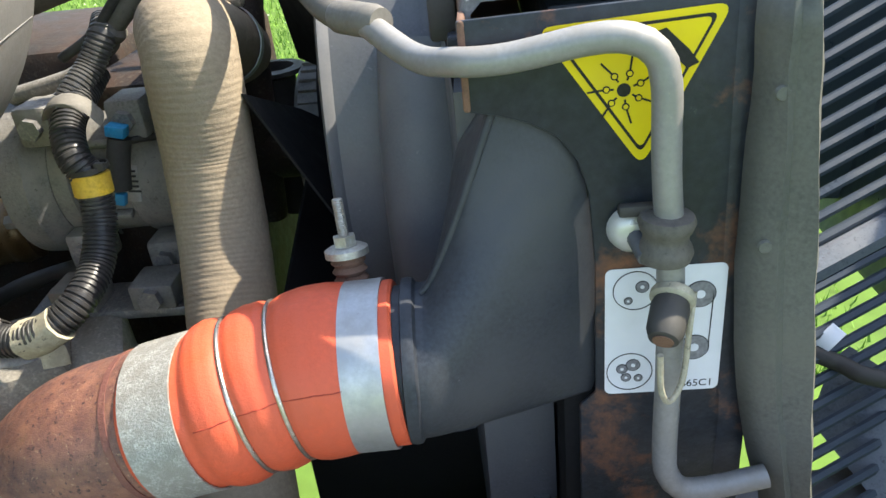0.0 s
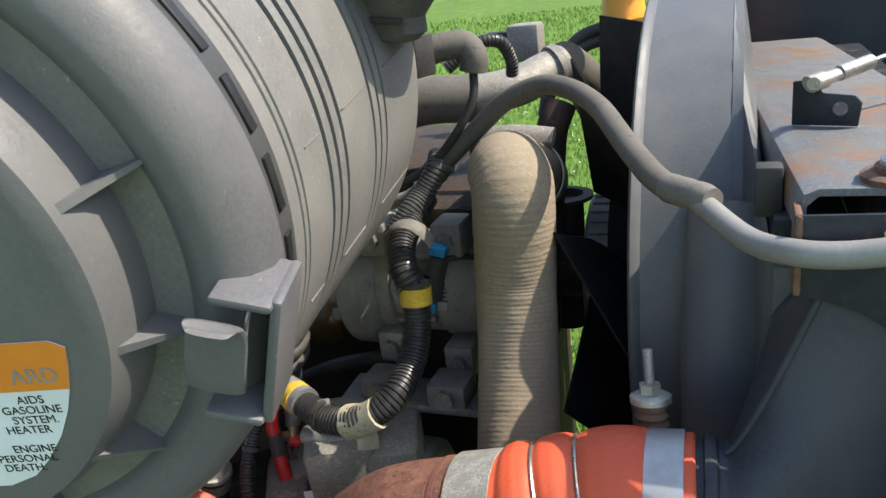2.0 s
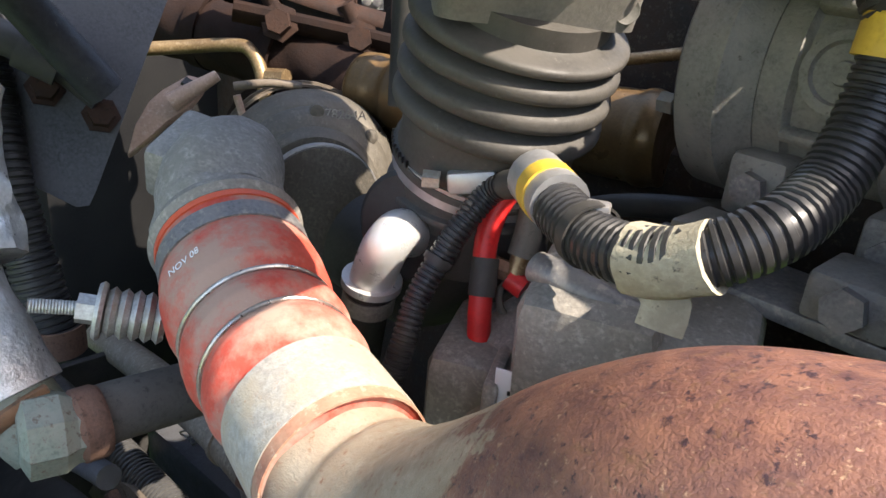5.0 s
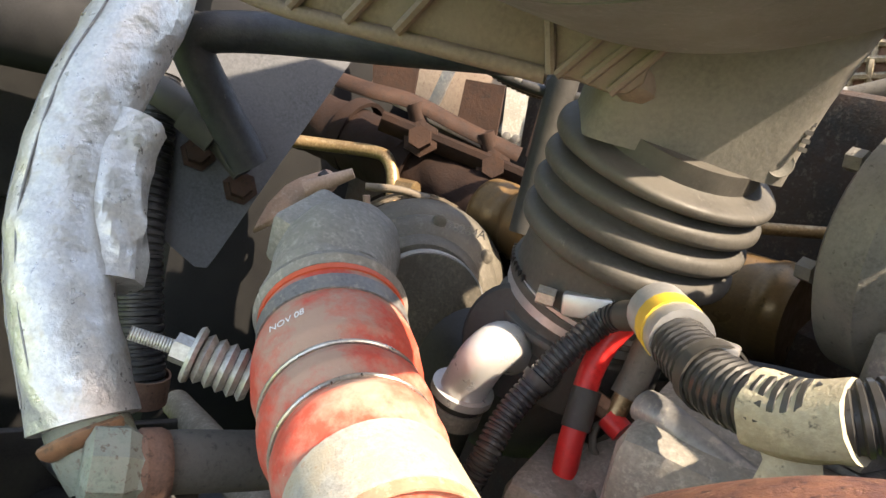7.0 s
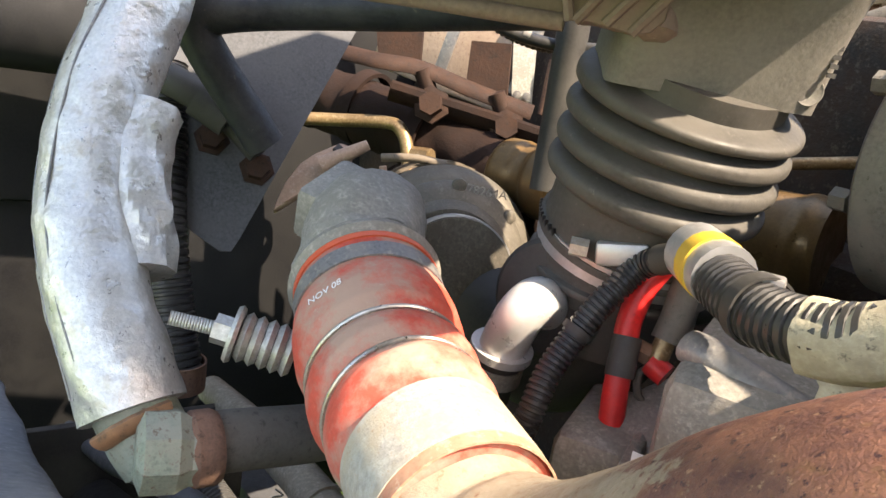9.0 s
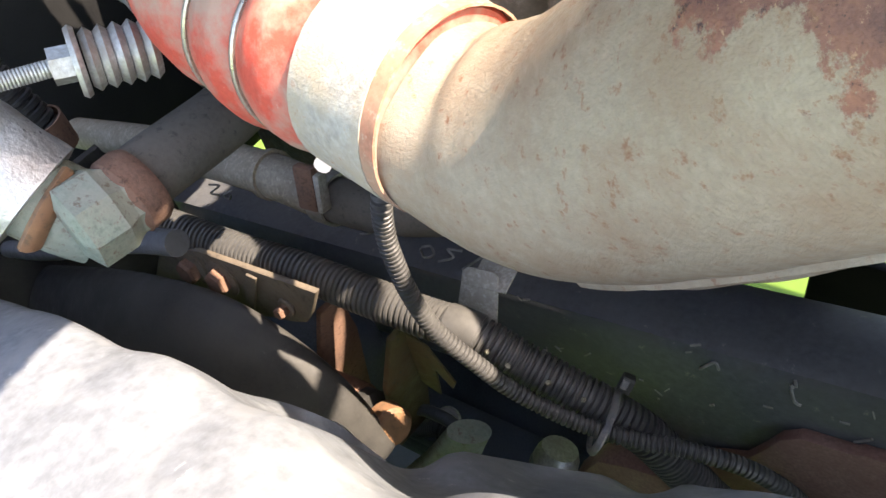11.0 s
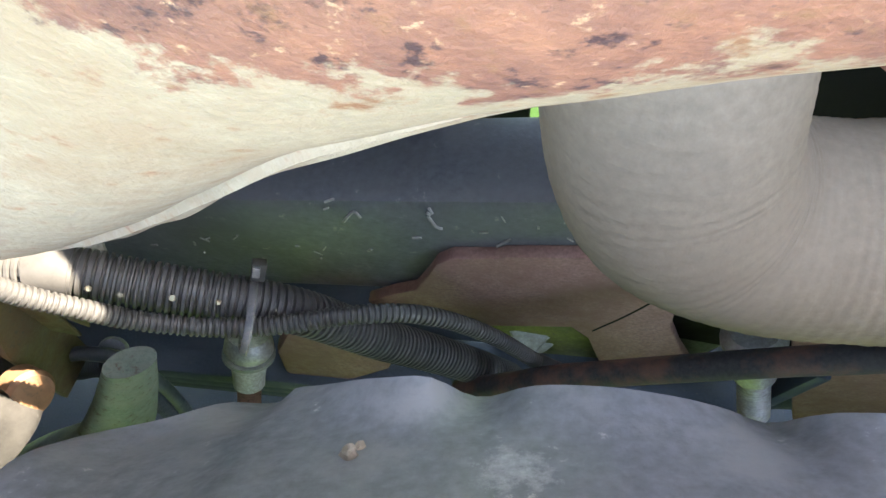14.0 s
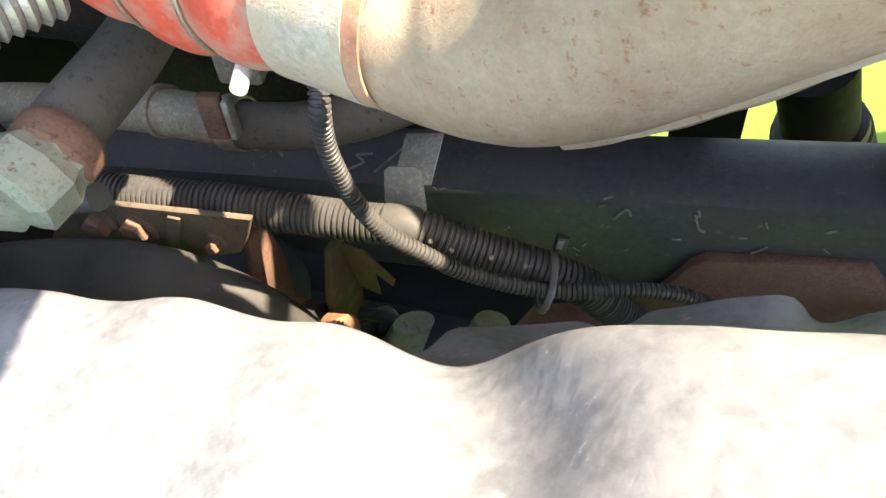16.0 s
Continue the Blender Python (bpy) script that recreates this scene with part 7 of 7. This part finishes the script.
# ---- engine top beyond the hose ----
def build_engine_top():
    p = thing("coolant_outlet", "dusty metal coolant outlet pipe with braided hose", "pipe", (-0.33, 1.0, 1.70))
    part("braided_hose", sweep([(-0.544, 0.95, 1.7), (-0.46, 0.97, 1.719), (-0.386, 1, 1.716)], 0.034, n=24), "rubber_dusty", p, "braided rubber hose")
    part("outlet", sweep([(-0.395, 1, 1.717), (-0.335, 1.03, 1.723), (-0.297, 1.08, 1.736), (-0.279, 1.1, 1.741)], 0.029, n=24), "cast_alu", p)
    part("clamp", ring_band((-0.286, 1.09, 1.739), (0.7, 0.6, 0.25), 0.031, 0.012, 0.003), "cast_alu", p)
    part("rear_hose", sweep([(-0.279, 1.1, 1.741), (-0.266, 1.2, 1.699), (-0.253, 1.25, 1.646)], 0.035, n=20), "rubber_dusty", p)
    s = thing("intake_sensor", "grey sensor block on the engine with a black plug", "sensor", (-0.373, 1.25, 1.765))
    c = Vector((-0.371, 1.25, 1.765))
    part("housing", box(c, (0.055, 0.05, 0.06), 0.006), "cast_alu", s)
    part("plug", box(c + Vector((-0.05, 0, 0.01)), (0.035, 0.02, 0.022), 0.004), "rubber", s)
    k = thing("sensor_boot", "black rubber connector boot with cables", "connector", (-0.349, 0.82, 1.801))
    part("boot", sweep([(-0.375, 0.8, 1.803), (-0.351, 0.81, 1.807), (-0.331, 0.82, 1.806), (-0.321, 0.82, 1.792), (-0.323, 0.82, 1.776)], 0.0165, n=18, step=0.004), "rubber_dusty", k)
    part("block", box(Vector((-0.375, 0.76, 1.804)), (0.045, 0.035, 0.045), 0.003, (0, 0, -15)), "rubber", k)
    part("cable", sweep([(-0.323, 0.82, 1.776), (-0.324, 0.81, 1.745), (-0.345, 0.8, 1.708), (-0.385, 0.8, 1.668), (-0.427, 0.8, 1.645)], 0.0052, n=10), "rubber", k)
    part("ribbed_conduit", loom([(-0.379, 0.88, 1.773), (-0.344, 0.9, 1.799), (-0.318, 0.92, 1.797), (-0.311, 0.94, 1.772), (-0.314, 0.95, 1.752)], 0.0085, 0.001, 0.005), "loom", k)
    b = thing("belt_bracket", "dark dusty bracket across the engine front", "bracket", (-0.293, 0.9, 1.68))
    part("beam", sweep([(-0.354, 0.9, 1.681), (-0.3, 0.9, 1.682), (-0.252, 0.9, 1.676)], 0.014, n=10, squash=0.7), "cast_alu", b, "pale cast flange")
    part("strut", sweep([(-0.263, 1, 1.7), (-0.275, 0.98, 1.658), (-0.286, 0.98, 1.543), (-0.302, 0.98, 1.363)], 0.022, n=12), "engine", b)
    part("cup", lathe([(0, 0.030), (0.006, 0.045), (0.012, 0.045), (0.013, 0.030), (-0.20, 0.028)], (-0.279, 1.05, 1.544), (0, 0, 1), n=28), "rubber", b, "black round cup")
    w = thing("loose_cable", "thin red cable looping behind the air cleaner", "cable", (-0.475, 1, 1.835))
    part("cable", sweep([(-0.494, 1, 1.876), (-0.476, 1, 1.859), (-0.475, 1, 1.827), (-0.486, 1, 1.8)], 0.0045, n=8), "red", w)
    c2 = thing("cable_plug", "black sensor plug with blue retaining clips", "connector", (-0.36, 0.75, 1.55))
    part("body", sweep([(-0.363, 0.745, 1.572), (-0.371, 0.742, 1.547), (-0.377, 0.74, 1.518)], 0.0125, n=12, squash=0.8), "rubber", c2)
    part("clip", box(Vector((-0.362, 0.742, 1.581)), (0.020, 0.016, 0.012), 0.002, (0, 15, 0)), "blue", c2, "blue clip")
    part("clip", box(Vector((-0.378, 0.738, 1.508)), (0.011, 0.010, 0.014), 0.002, (0, 15, 0)), "blue", c2, "blue clip")
    part("lead", sweep([(-0.357, 0.75, 1.566), (-0.346, 0.77, 1.562), (-0.328, 0.79, 1.555)], 0.004, n=8), "rubber", c2)


build_engine_top()


# ---- spring bolt on the neck ----
def build_spring_bolt():
    s = thing("spring_bolt", "threaded stud with nut, washer and stacked spring", "spring bolt", (-0.097, 0.515, 1.50), group="spring bolts")
    b, ax = Vector((-0.0965, 0.512, 1.536)), Vector((-0.06, 0.22, 1)).normalized()
    part("stud", sweep([b, b + ax * 0.049], lambda q, w: 0.0042 * (1 - 0.12 * ((q / 0.0016) % 1 > 0.5)), n=12, step=0.0008), "zinc", s)
    part("nut", lathe([(0.012, 0.009), (0.021, 0.009)], b, ax, n=6), "zinc", s, smooth=False)
    part("washer", lathe([(0.006, 0.0165), (0.011, 0.0165), (0.013, 0.013)], b, ax, n=28), "zinc", s)
    for k in range(5):
        part("coil", lathe([(-0.002 - k * 0.0072, 0.0105), (0.0015 - k * 0.0072, 0.0135), (0.005 - k * 0.0072, 0.0105)], b, ax, n=24), "rust", s)


build_spring_bolt()


# ---- stickers and fittings on the radiator bracket ----
def flat(name, outline, material, parent, y, label=""):
    """A thin sticker in the bracket's plane, outline in (x, z)."""
    return part(name, prism(outline, (0, y, 0), (1, 0, 0), (0, 0, 1), 0.0004, 0), material, parent, label, smooth=False)


def stroke(pts, w):
    """A thin polygon along a line of (x, z) points."""
    left, right = [], []
    for i, p in enumerate(pts):
        a, b = pts[max(0, i - 1)], pts[min(len(pts) - 1, i + 1)]
        d = Vector((b[0] - a[0], b[1] - a[1])).normalized()
        left.append((p[0] - d.y * w / 2, p[1] + d.x * w / 2))
        right.append((p[0] + d.y * w / 2, p[1] - d.x * w / 2))
    return left + right[::-1]


def disc(cx, cz, r, n=20):
    return [(cx + r * math.cos(2 * math.pi * k / n), cz + r * math.sin(2 * math.pi * k / n)) for k in range(n)]


def soft_triangle(corners, r, n=5):
    out = []
    for i in range(3):
        p, a, b = Vector(corners[i]), Vector(corners[i - 1]), Vector(corners[(i + 1) % 3])
        q0, q1 = p + (a - p).normalized() * r, p + (b - p).normalized() * r
        for k in range(n + 1):
            t = k / n
            out.append(tuple(q0 * (1 - t) ** 2 + p * 2 * t * (1 - t) + q1 * t * t))
    return out


def build_stickers():
    t = thing("warning_sticker", "yellow triangular fan warning sticker on the black bracket", "sticker", (0.10, 0.4695, 1.61))
    tl, tr, tb = (0.047, 1.704), (0.160, 1.709), (0.110, 1.612)
    c = Vector(((tl[0] + tr[0] + tb[0]) / 3, (tl[1] + tr[1] + tb[1]) / 3))
    def scaled(k):
        return [tuple(c + (Vector(p) - c) * k) for p in (tl, tr, tb)]
    flat("backing", soft_triangle(scaled(1.0), 0.010), "yellow_sticker", t, 0.4733)
    flat("border", soft_triangle(scaled(0.86), 0.006), "ink", t, 0.4728)
    flat("field", soft_triangle(scaled(0.80), 0.005), "yellow_sticker", t, 0.4723)
    m = (0.098, 1.663)
    flat("fan_hub", disc(*m, 0.0042), "ink", t, 0.4718)
    for k in range(7):
        a = radians(51.4 * k + 20)
        p = (m[0] + 0.0105 * math.cos(a), m[1] + 0.0105 * math.sin(a))
        flat("fan_blade", stroke([(m[0] + 0.006 * math.cos(a), m[1] + 0.006 * math.sin(a)), p, (m[0] + 0.022 * math.cos(a + 0.1), m[1] + 0.022 * math.sin(a + 0.1))], 0.0012), "ink", t, 0.4718)
        flat("blade_tip", disc(p[0], p[1], 0.0024, 10), "ink", t, 0.4716)
        flat("blade_tip_core", disc(p[0], p[1], 0.0015, 10), "yellow_sticker", t, 0.4713)
    flat("pictogram", [(0.112, 1.695), (0.122, 1.698), (0.136, 1.684), (0.142, 1.676), (0.135, 1.673), (0.124, 1.684)], "ink", t, 0.4718)
    flat("part_number_bar", [(0.052, 1.7015), (0.068, 1.7025), (0.068, 1.6995), (0.052, 1.6985)], "ink", t, 0.4728)
    l = thing("belt_diagram_label", "white belt routing label with black diagrams on the bracket", "label", (0.128, 0.4695, 1.43))
    y = 0.4733
    flat("backing", rounded(0.083, 0.108, 0.005, cx=0.129, cy=1.483), "white_sticker", l, y)
    def circle(cx, cz, r):
        flat("belt_line", stroke([(cx + r * math.cos(2 * math.pi * k / 28), cz + r * math.sin(2 * math.pi * k / 28)) for k in range(29)], 0.0006), "ink", l, y - 0.0005)
    circle(0.1085, 1.519, 0.0155)
    circle(0.1055, 1.449, 0.0165)
    for cx, cz, r in ((0.153, 1.513, 0.0105), (0.151, 1.468, 0.0105), (0.113, 1.522, 0.0045), (0.1035, 1.511, 0.0028), (0.108, 1.455, 0.005), (0.100, 1.452, 0.004), (0.103, 1.444, 0.0035), (0.112, 1.443, 0.003)):
        flat("pulley", disc(cx, cz, r), "grey_ink", l, y - 0.0005)
        circle(cx, cz, r)
        flat("pulley_hub", disc(cx, cz, r * 0.32, 12), "white_sticker", l, y - 0.0009)
    flat("belt_line", stroke([(0.162, 1.513), (0.161, 1.468)], 0.0007), "ink", l, y - 0.0005)
    flat("belt_line", stroke([(0.141, 1.517), (0.135, 1.510)], 0.0007), "ink", l, y - 0.0005)
    txt = bpy.data.curves.new("part_number", "FONT")
    txt.body, txt.size, txt.extrude = "12865C1", 0.0088, 0.0001
    ob = new("part_number", txt)
    ob.matrix_world = pose(0.134, y - 0.0006, 1.4325, 90, 0, 0)
    me = bpy.data.meshes.new_from_object(ob.evaluated_get(bpy.context.evaluated_depsgraph_get()))
    me.transform(ob.matrix_world)
    bpy.data.objects.remove(ob)
    me.transform(Matrix.Translation(-ORIGIN[l]))
    me.materials.clear()
    me.materials.append(M["ink"])
    pn = new("part_number", me)
    pn.parent = l


build_stickers()


def build_port():
    p = thing("service_port", "black capped refrigerant service port with amber tether strap", "valve cap", (0.118, 0.43, 1.48))
    a, b = Vector((0.127, 0.444, 1.534)), Vector((0.112, 0.408, 1.516))
    d = (b - a).normalized()
    part("cap", lathe([(0.008, 0.0115), (0.012, 0.0125), (0.030, 0.0120), (0.036, 0.0095), (0.037, 0.006)], a, d, n=24), "rubber", p)
    part("cap_end", lathe([(0.0372, 0.0068), (0.0378, 0.0065)], a, d, n=20), "rust", p, "rusty red cap centre")
    part("collar", lathe([(0.0, 0.0135), (0.002, 0.0145), (0.006, 0.0145), (0.008, 0.012)], a, d, n=24), "tape", p, "amber tether ring")
    part("tether", sweep([b + Vector((0, 0.002, -0.006)), b + Vector((0.002, 0.004, -0.035)), b + Vector((0.010, 0.012, -0.052)), b + Vector((0.020, 0.02, -0.040)), b + Vector((0.024, 0.026, 0.0)), a + Vector((0.012, -0.004, 0.002))], 0.0021, n=8, step=0.004), "tape", p, "amber plastic tether")
    c = thing("line_clamp", "grey rubber line clamp with a stud on the bracket", "clamp", (0.115, 0.45, 1.57))
    q = Vector((0.121, 0.447, 1.575))
    part("grommet", lathe([(-0.017, 0.010), (-0.016, 0.0165), (-0.011, 0.018), (-0.006, 0.0165), (-0.003, 0.0145), (0.002, 0.0145), (0.005, 0.0165), (0.010, 0.018), (0.014, 0.0165), (0.015, 0.010)], q, (0.03, 0, 1), n=28), "rubber_dusty", c)
    s = Vector((0.104, 0.470, 1.570))
    part("dome_washer", lathe([(0, 0.0165), (0.006, 0.015), (0.010, 0.010), (0.011, 0.004)], s, (0, -1, 0), n=24), "silver", c)
    part("stud", lathe([(0.008, 0.0065), (0.030, 0.0058)], s, (0.15, -1, -0.25), n=12), "rail", c)
    part("strap", box((0.108, 0.458, 1.589), (0.03, 0.008, 0.008), 0.002), "rubber", c)


build_port()


def build_flap():
    f = thing("rubber_flap", "worn grey rubber air seal flap along the radiator", "rubber seal", (0.2, 0.46, 1.3))
    verts, faces = [], []
    rows = 26
    for j in range(rows + 1):
        z = 1.716 - 0.56 * j / rows
        q = max(0.0, (1.52 - z) / 0.2)
        x0, x1 = 0.171 + 0.035 * max(0, (1.58 - z)) + 0.030 * min(1, q) ** 2, 0.203 + 0.11 * (1.716 - z)
        for x, y in ((x0, 0.466), (x0 + 0.012, 0.452), ((x0 + x1) / 2 - 0.004, 0.447 + 0.004 * noise.noise(Vector((0, 0, z * 20)))), ((x0 + x1) / 2 + 0.002, 0.452), (x1 - 0.006, 0.445 + 0.005 * noise.noise(Vector((3, 0, z * 14)))), (x1, 0.458), (x1 - 0.001, 0.48)):
            verts.append((x + 0.002 * noise.noise(Vector((x * 50, 1, z * 30))), y, z))
    for j in range(rows):
        for i in range(6):
            a = j * 7 + i
            faces.append((a, a + 7, a + 8, a + 1))
    ob = part("flap", (verts, faces), "seal", f)
    sol = ob.modifiers.new("thickness", "SOLIDIFY")
    sol.thickness = 0.004
    part("mounting_strip", box((0.178, 0.484, 1.43), (0.034, 0.02, 0.58), 0.003), "black_paint", f)
    for z in (1.66, 1.56):
        part("rivet", lathe([(0, 0.005), (0.002, 0.004)], (0.184, 0.4505, z), (0, -1, 0), n=12), "seal", f)


build_flap()


# ---- hood tipped forward, with its grille ----
def build_hood():
    h = thing("tilted_hood", "dark blue hood lining of the truck hood tipped forward", "truck hood", (1.0, 1.0, 0.6))
    part("inner_panel", box((1.02, 0.95, 1.55), (0.04, 2.0, 1.5), 0.02, (0, 12, 0)), "hood", h)
    for z, l in ((1.92, 1.2), (1.62, 0.9)):
        part("stiffening_rib", sweep([(0.985, 0.3, z), (0.98, 0.6, z + 0.01), (0.985, 0.3 + l, z)], 0.022, n=12), "hood", h)
    part("arch_rib", sweep([(0.97, 0.55, 1.2), (0.96, 0.62, 1.55), (0.96, 0.95, 1.72), (0.97, 1.25, 1.55), (0.98, 1.32, 1.2)], 0.025, n=12), "hood", h)
    P = [Vector(q) for q in ((-0.209, 1.8, 1.807), (-0.259, 1.8, 1.953), (-0.344, 1.8, 2.21))]
    side = [(P[2].x, P[2].z), (P[1].x, P[1].z), (P[0].x, P[0].z), (P[0].x + 0.10, 1.0), (1.2, 0.9), (1.3, P[2].z)]
    part("side_panel", prism(side, (0, 1.80, 0), (1, 0, 0), (0, 0, 1), 0.03, 0.008), "hood", h)
    Q = [Vector(q) for q in ((0.331, 1.231, 1.591), (0.434, 1.215, 1.679), (0.537, 1.119, 1.684), (0.52, 1.06, 1.624), (0.41, 1.04, 1.571), (0.363, 1.105, 1.546))]
    part("headlamp_bucket", (Q + [q + Vector((0.06, 0.03, 0)) for q in Q], [tuple(range(6)), tuple(range(6, 12))[::-1]] + [(i, i + 6, (i + 1) % 6 + 6, (i + 1) % 6) for i in range(6)]), "hood_grey", h, "grey blue painted lamp housing")
    lo = [Vector(q) for q in ((0.364, 0.715, 1.17), (0.393, 0.75, 1.228), (0.491, 0.645, 1.18), (0.468, 0.569, 1.097), (0.414, 0.631, 1.115))]
    part("lower_panel", (lo + [q + Vector((0.04, 0.04, -0.01)) for q in lo], [tuple(range(5)), tuple(range(5, 10))[::-1]] + [(i, i + 5, (i + 1) % 5 + 5, (i + 1) % 5) for i in range(5)]), "hood_grey", h, "grey blue lower panel")
    part("lamp_cable", sweep([(0.359, 0.724, 1.261), (0.384, 0.708, 1.256), (0.398, 0.686, 1.257), (0.439, 0.664, 1.26)], 0.010, n=12), "rubber", h, "black lamp cable")
    part("white_tag", sweep([(0.37, 0.734, 1.281), (0.381, 0.722, 1.273)], 0.016, n=8, squash=0.4), "white_sticker", h)
    g = thing("grille", "black slatted grille in the tipped hood", "grille", (0.437, 0.849, 1.426))
    a0, b0 = Vector((0.373, 0.929, 1.569)), Vector((0.574, 0.984, 1.653))
    a1, b1 = Vector((0.307, 0.599, 1.106)), Vector((0.526, 0.695, 1.144))
    for k in range(23):
        t = k / 22
        a, b = a0.lerp(a1, t), b0.lerp(b1, t)
        part("slat", sweep([a, b], 0.0058 if k != 11 else 0.018, n=6, squash=0.7), "hood" if k != 11 else "hood_grey", g)
    part("frame_bar", sweep([b0, b1], 0.02, n=8), "hood", g)


build_hood()


# ---- snorkel on the air cleaner ----
def build_snorkel():
    s = thing("intake_snorkel", "dusty black rubber intake snorkel on the air cleaner", "rubber duct", (-0.342, 0.56, 1.852))
    n = 32
    spec = [((-0.296, 0.53, 1.844), 0.026, 0.026), ((-0.294, 0.53, 1.851), 0.031, 0.03), ((-0.297, 0.53, 1.863), 0.033, 0.034), ((-0.304, 0.53, 1.893), 0.058, 0.05), ((-0.308, 0.53, 1.901), 0.066, 0.055),
            ((-0.31, 0.53, 1.905), 0.092, 0.075), ((-0.309, 0.53, 1.913), 0.096, 0.08), ((-0.308, 0.53, 1.922), 0.092, 0.076), ((-0.306, 0.53, 1.932), 0.07, 0.055)]
    verts, faces = [], []
    for c, rx, ry in spec:
        for k in range(n):
            a = 2 * math.pi * k / n
            ca, sa = math.cos(a), math.sin(a)
            verts.append(Vector(c) + Vector((rx * math.copysign(abs(ca) ** 0.6, ca), ry * math.copysign(abs(sa) ** 0.6, sa), -0.25 * rx * math.copysign(abs(ca) ** 0.6, ca))))
    for i in range(len(spec) - 1):
        for k in range(n):
            faces.append((i * n + k, i * n + (k + 1) % n, (i + 1) * n + (k + 1) % n, (i + 1) * n + k))
    faces.append(tuple(range((len(spec) - 1) * n, len(spec) * n)))
    faces.append(tuple(range(n))[::-1])
    k = 5 * n
    part("stem", (verts[:k], [q for q in faces if len(q) == 4 and max(q) < k]), "rubber_dusty", s)
    part("rain_cap", (verts[4 * n:], [tuple(i - 4 * n for i in q) for q in faces if min(q) >= 4 * n]), "rubber_dusty", s, "wide moulded cap of the snorkel")
    part("stem_strap", sweep([Vector(spec[2][0]) + Vector((-0.034, -0.034, 0.0)), Vector(spec[2][0]) + Vector((0.0, -0.036, -0.004)), Vector(spec[2][0]) + Vector((0.034, -0.034, -0.009))], 0.0025, n=8), "rubber", s, "moulded seam")


build_snorkel()
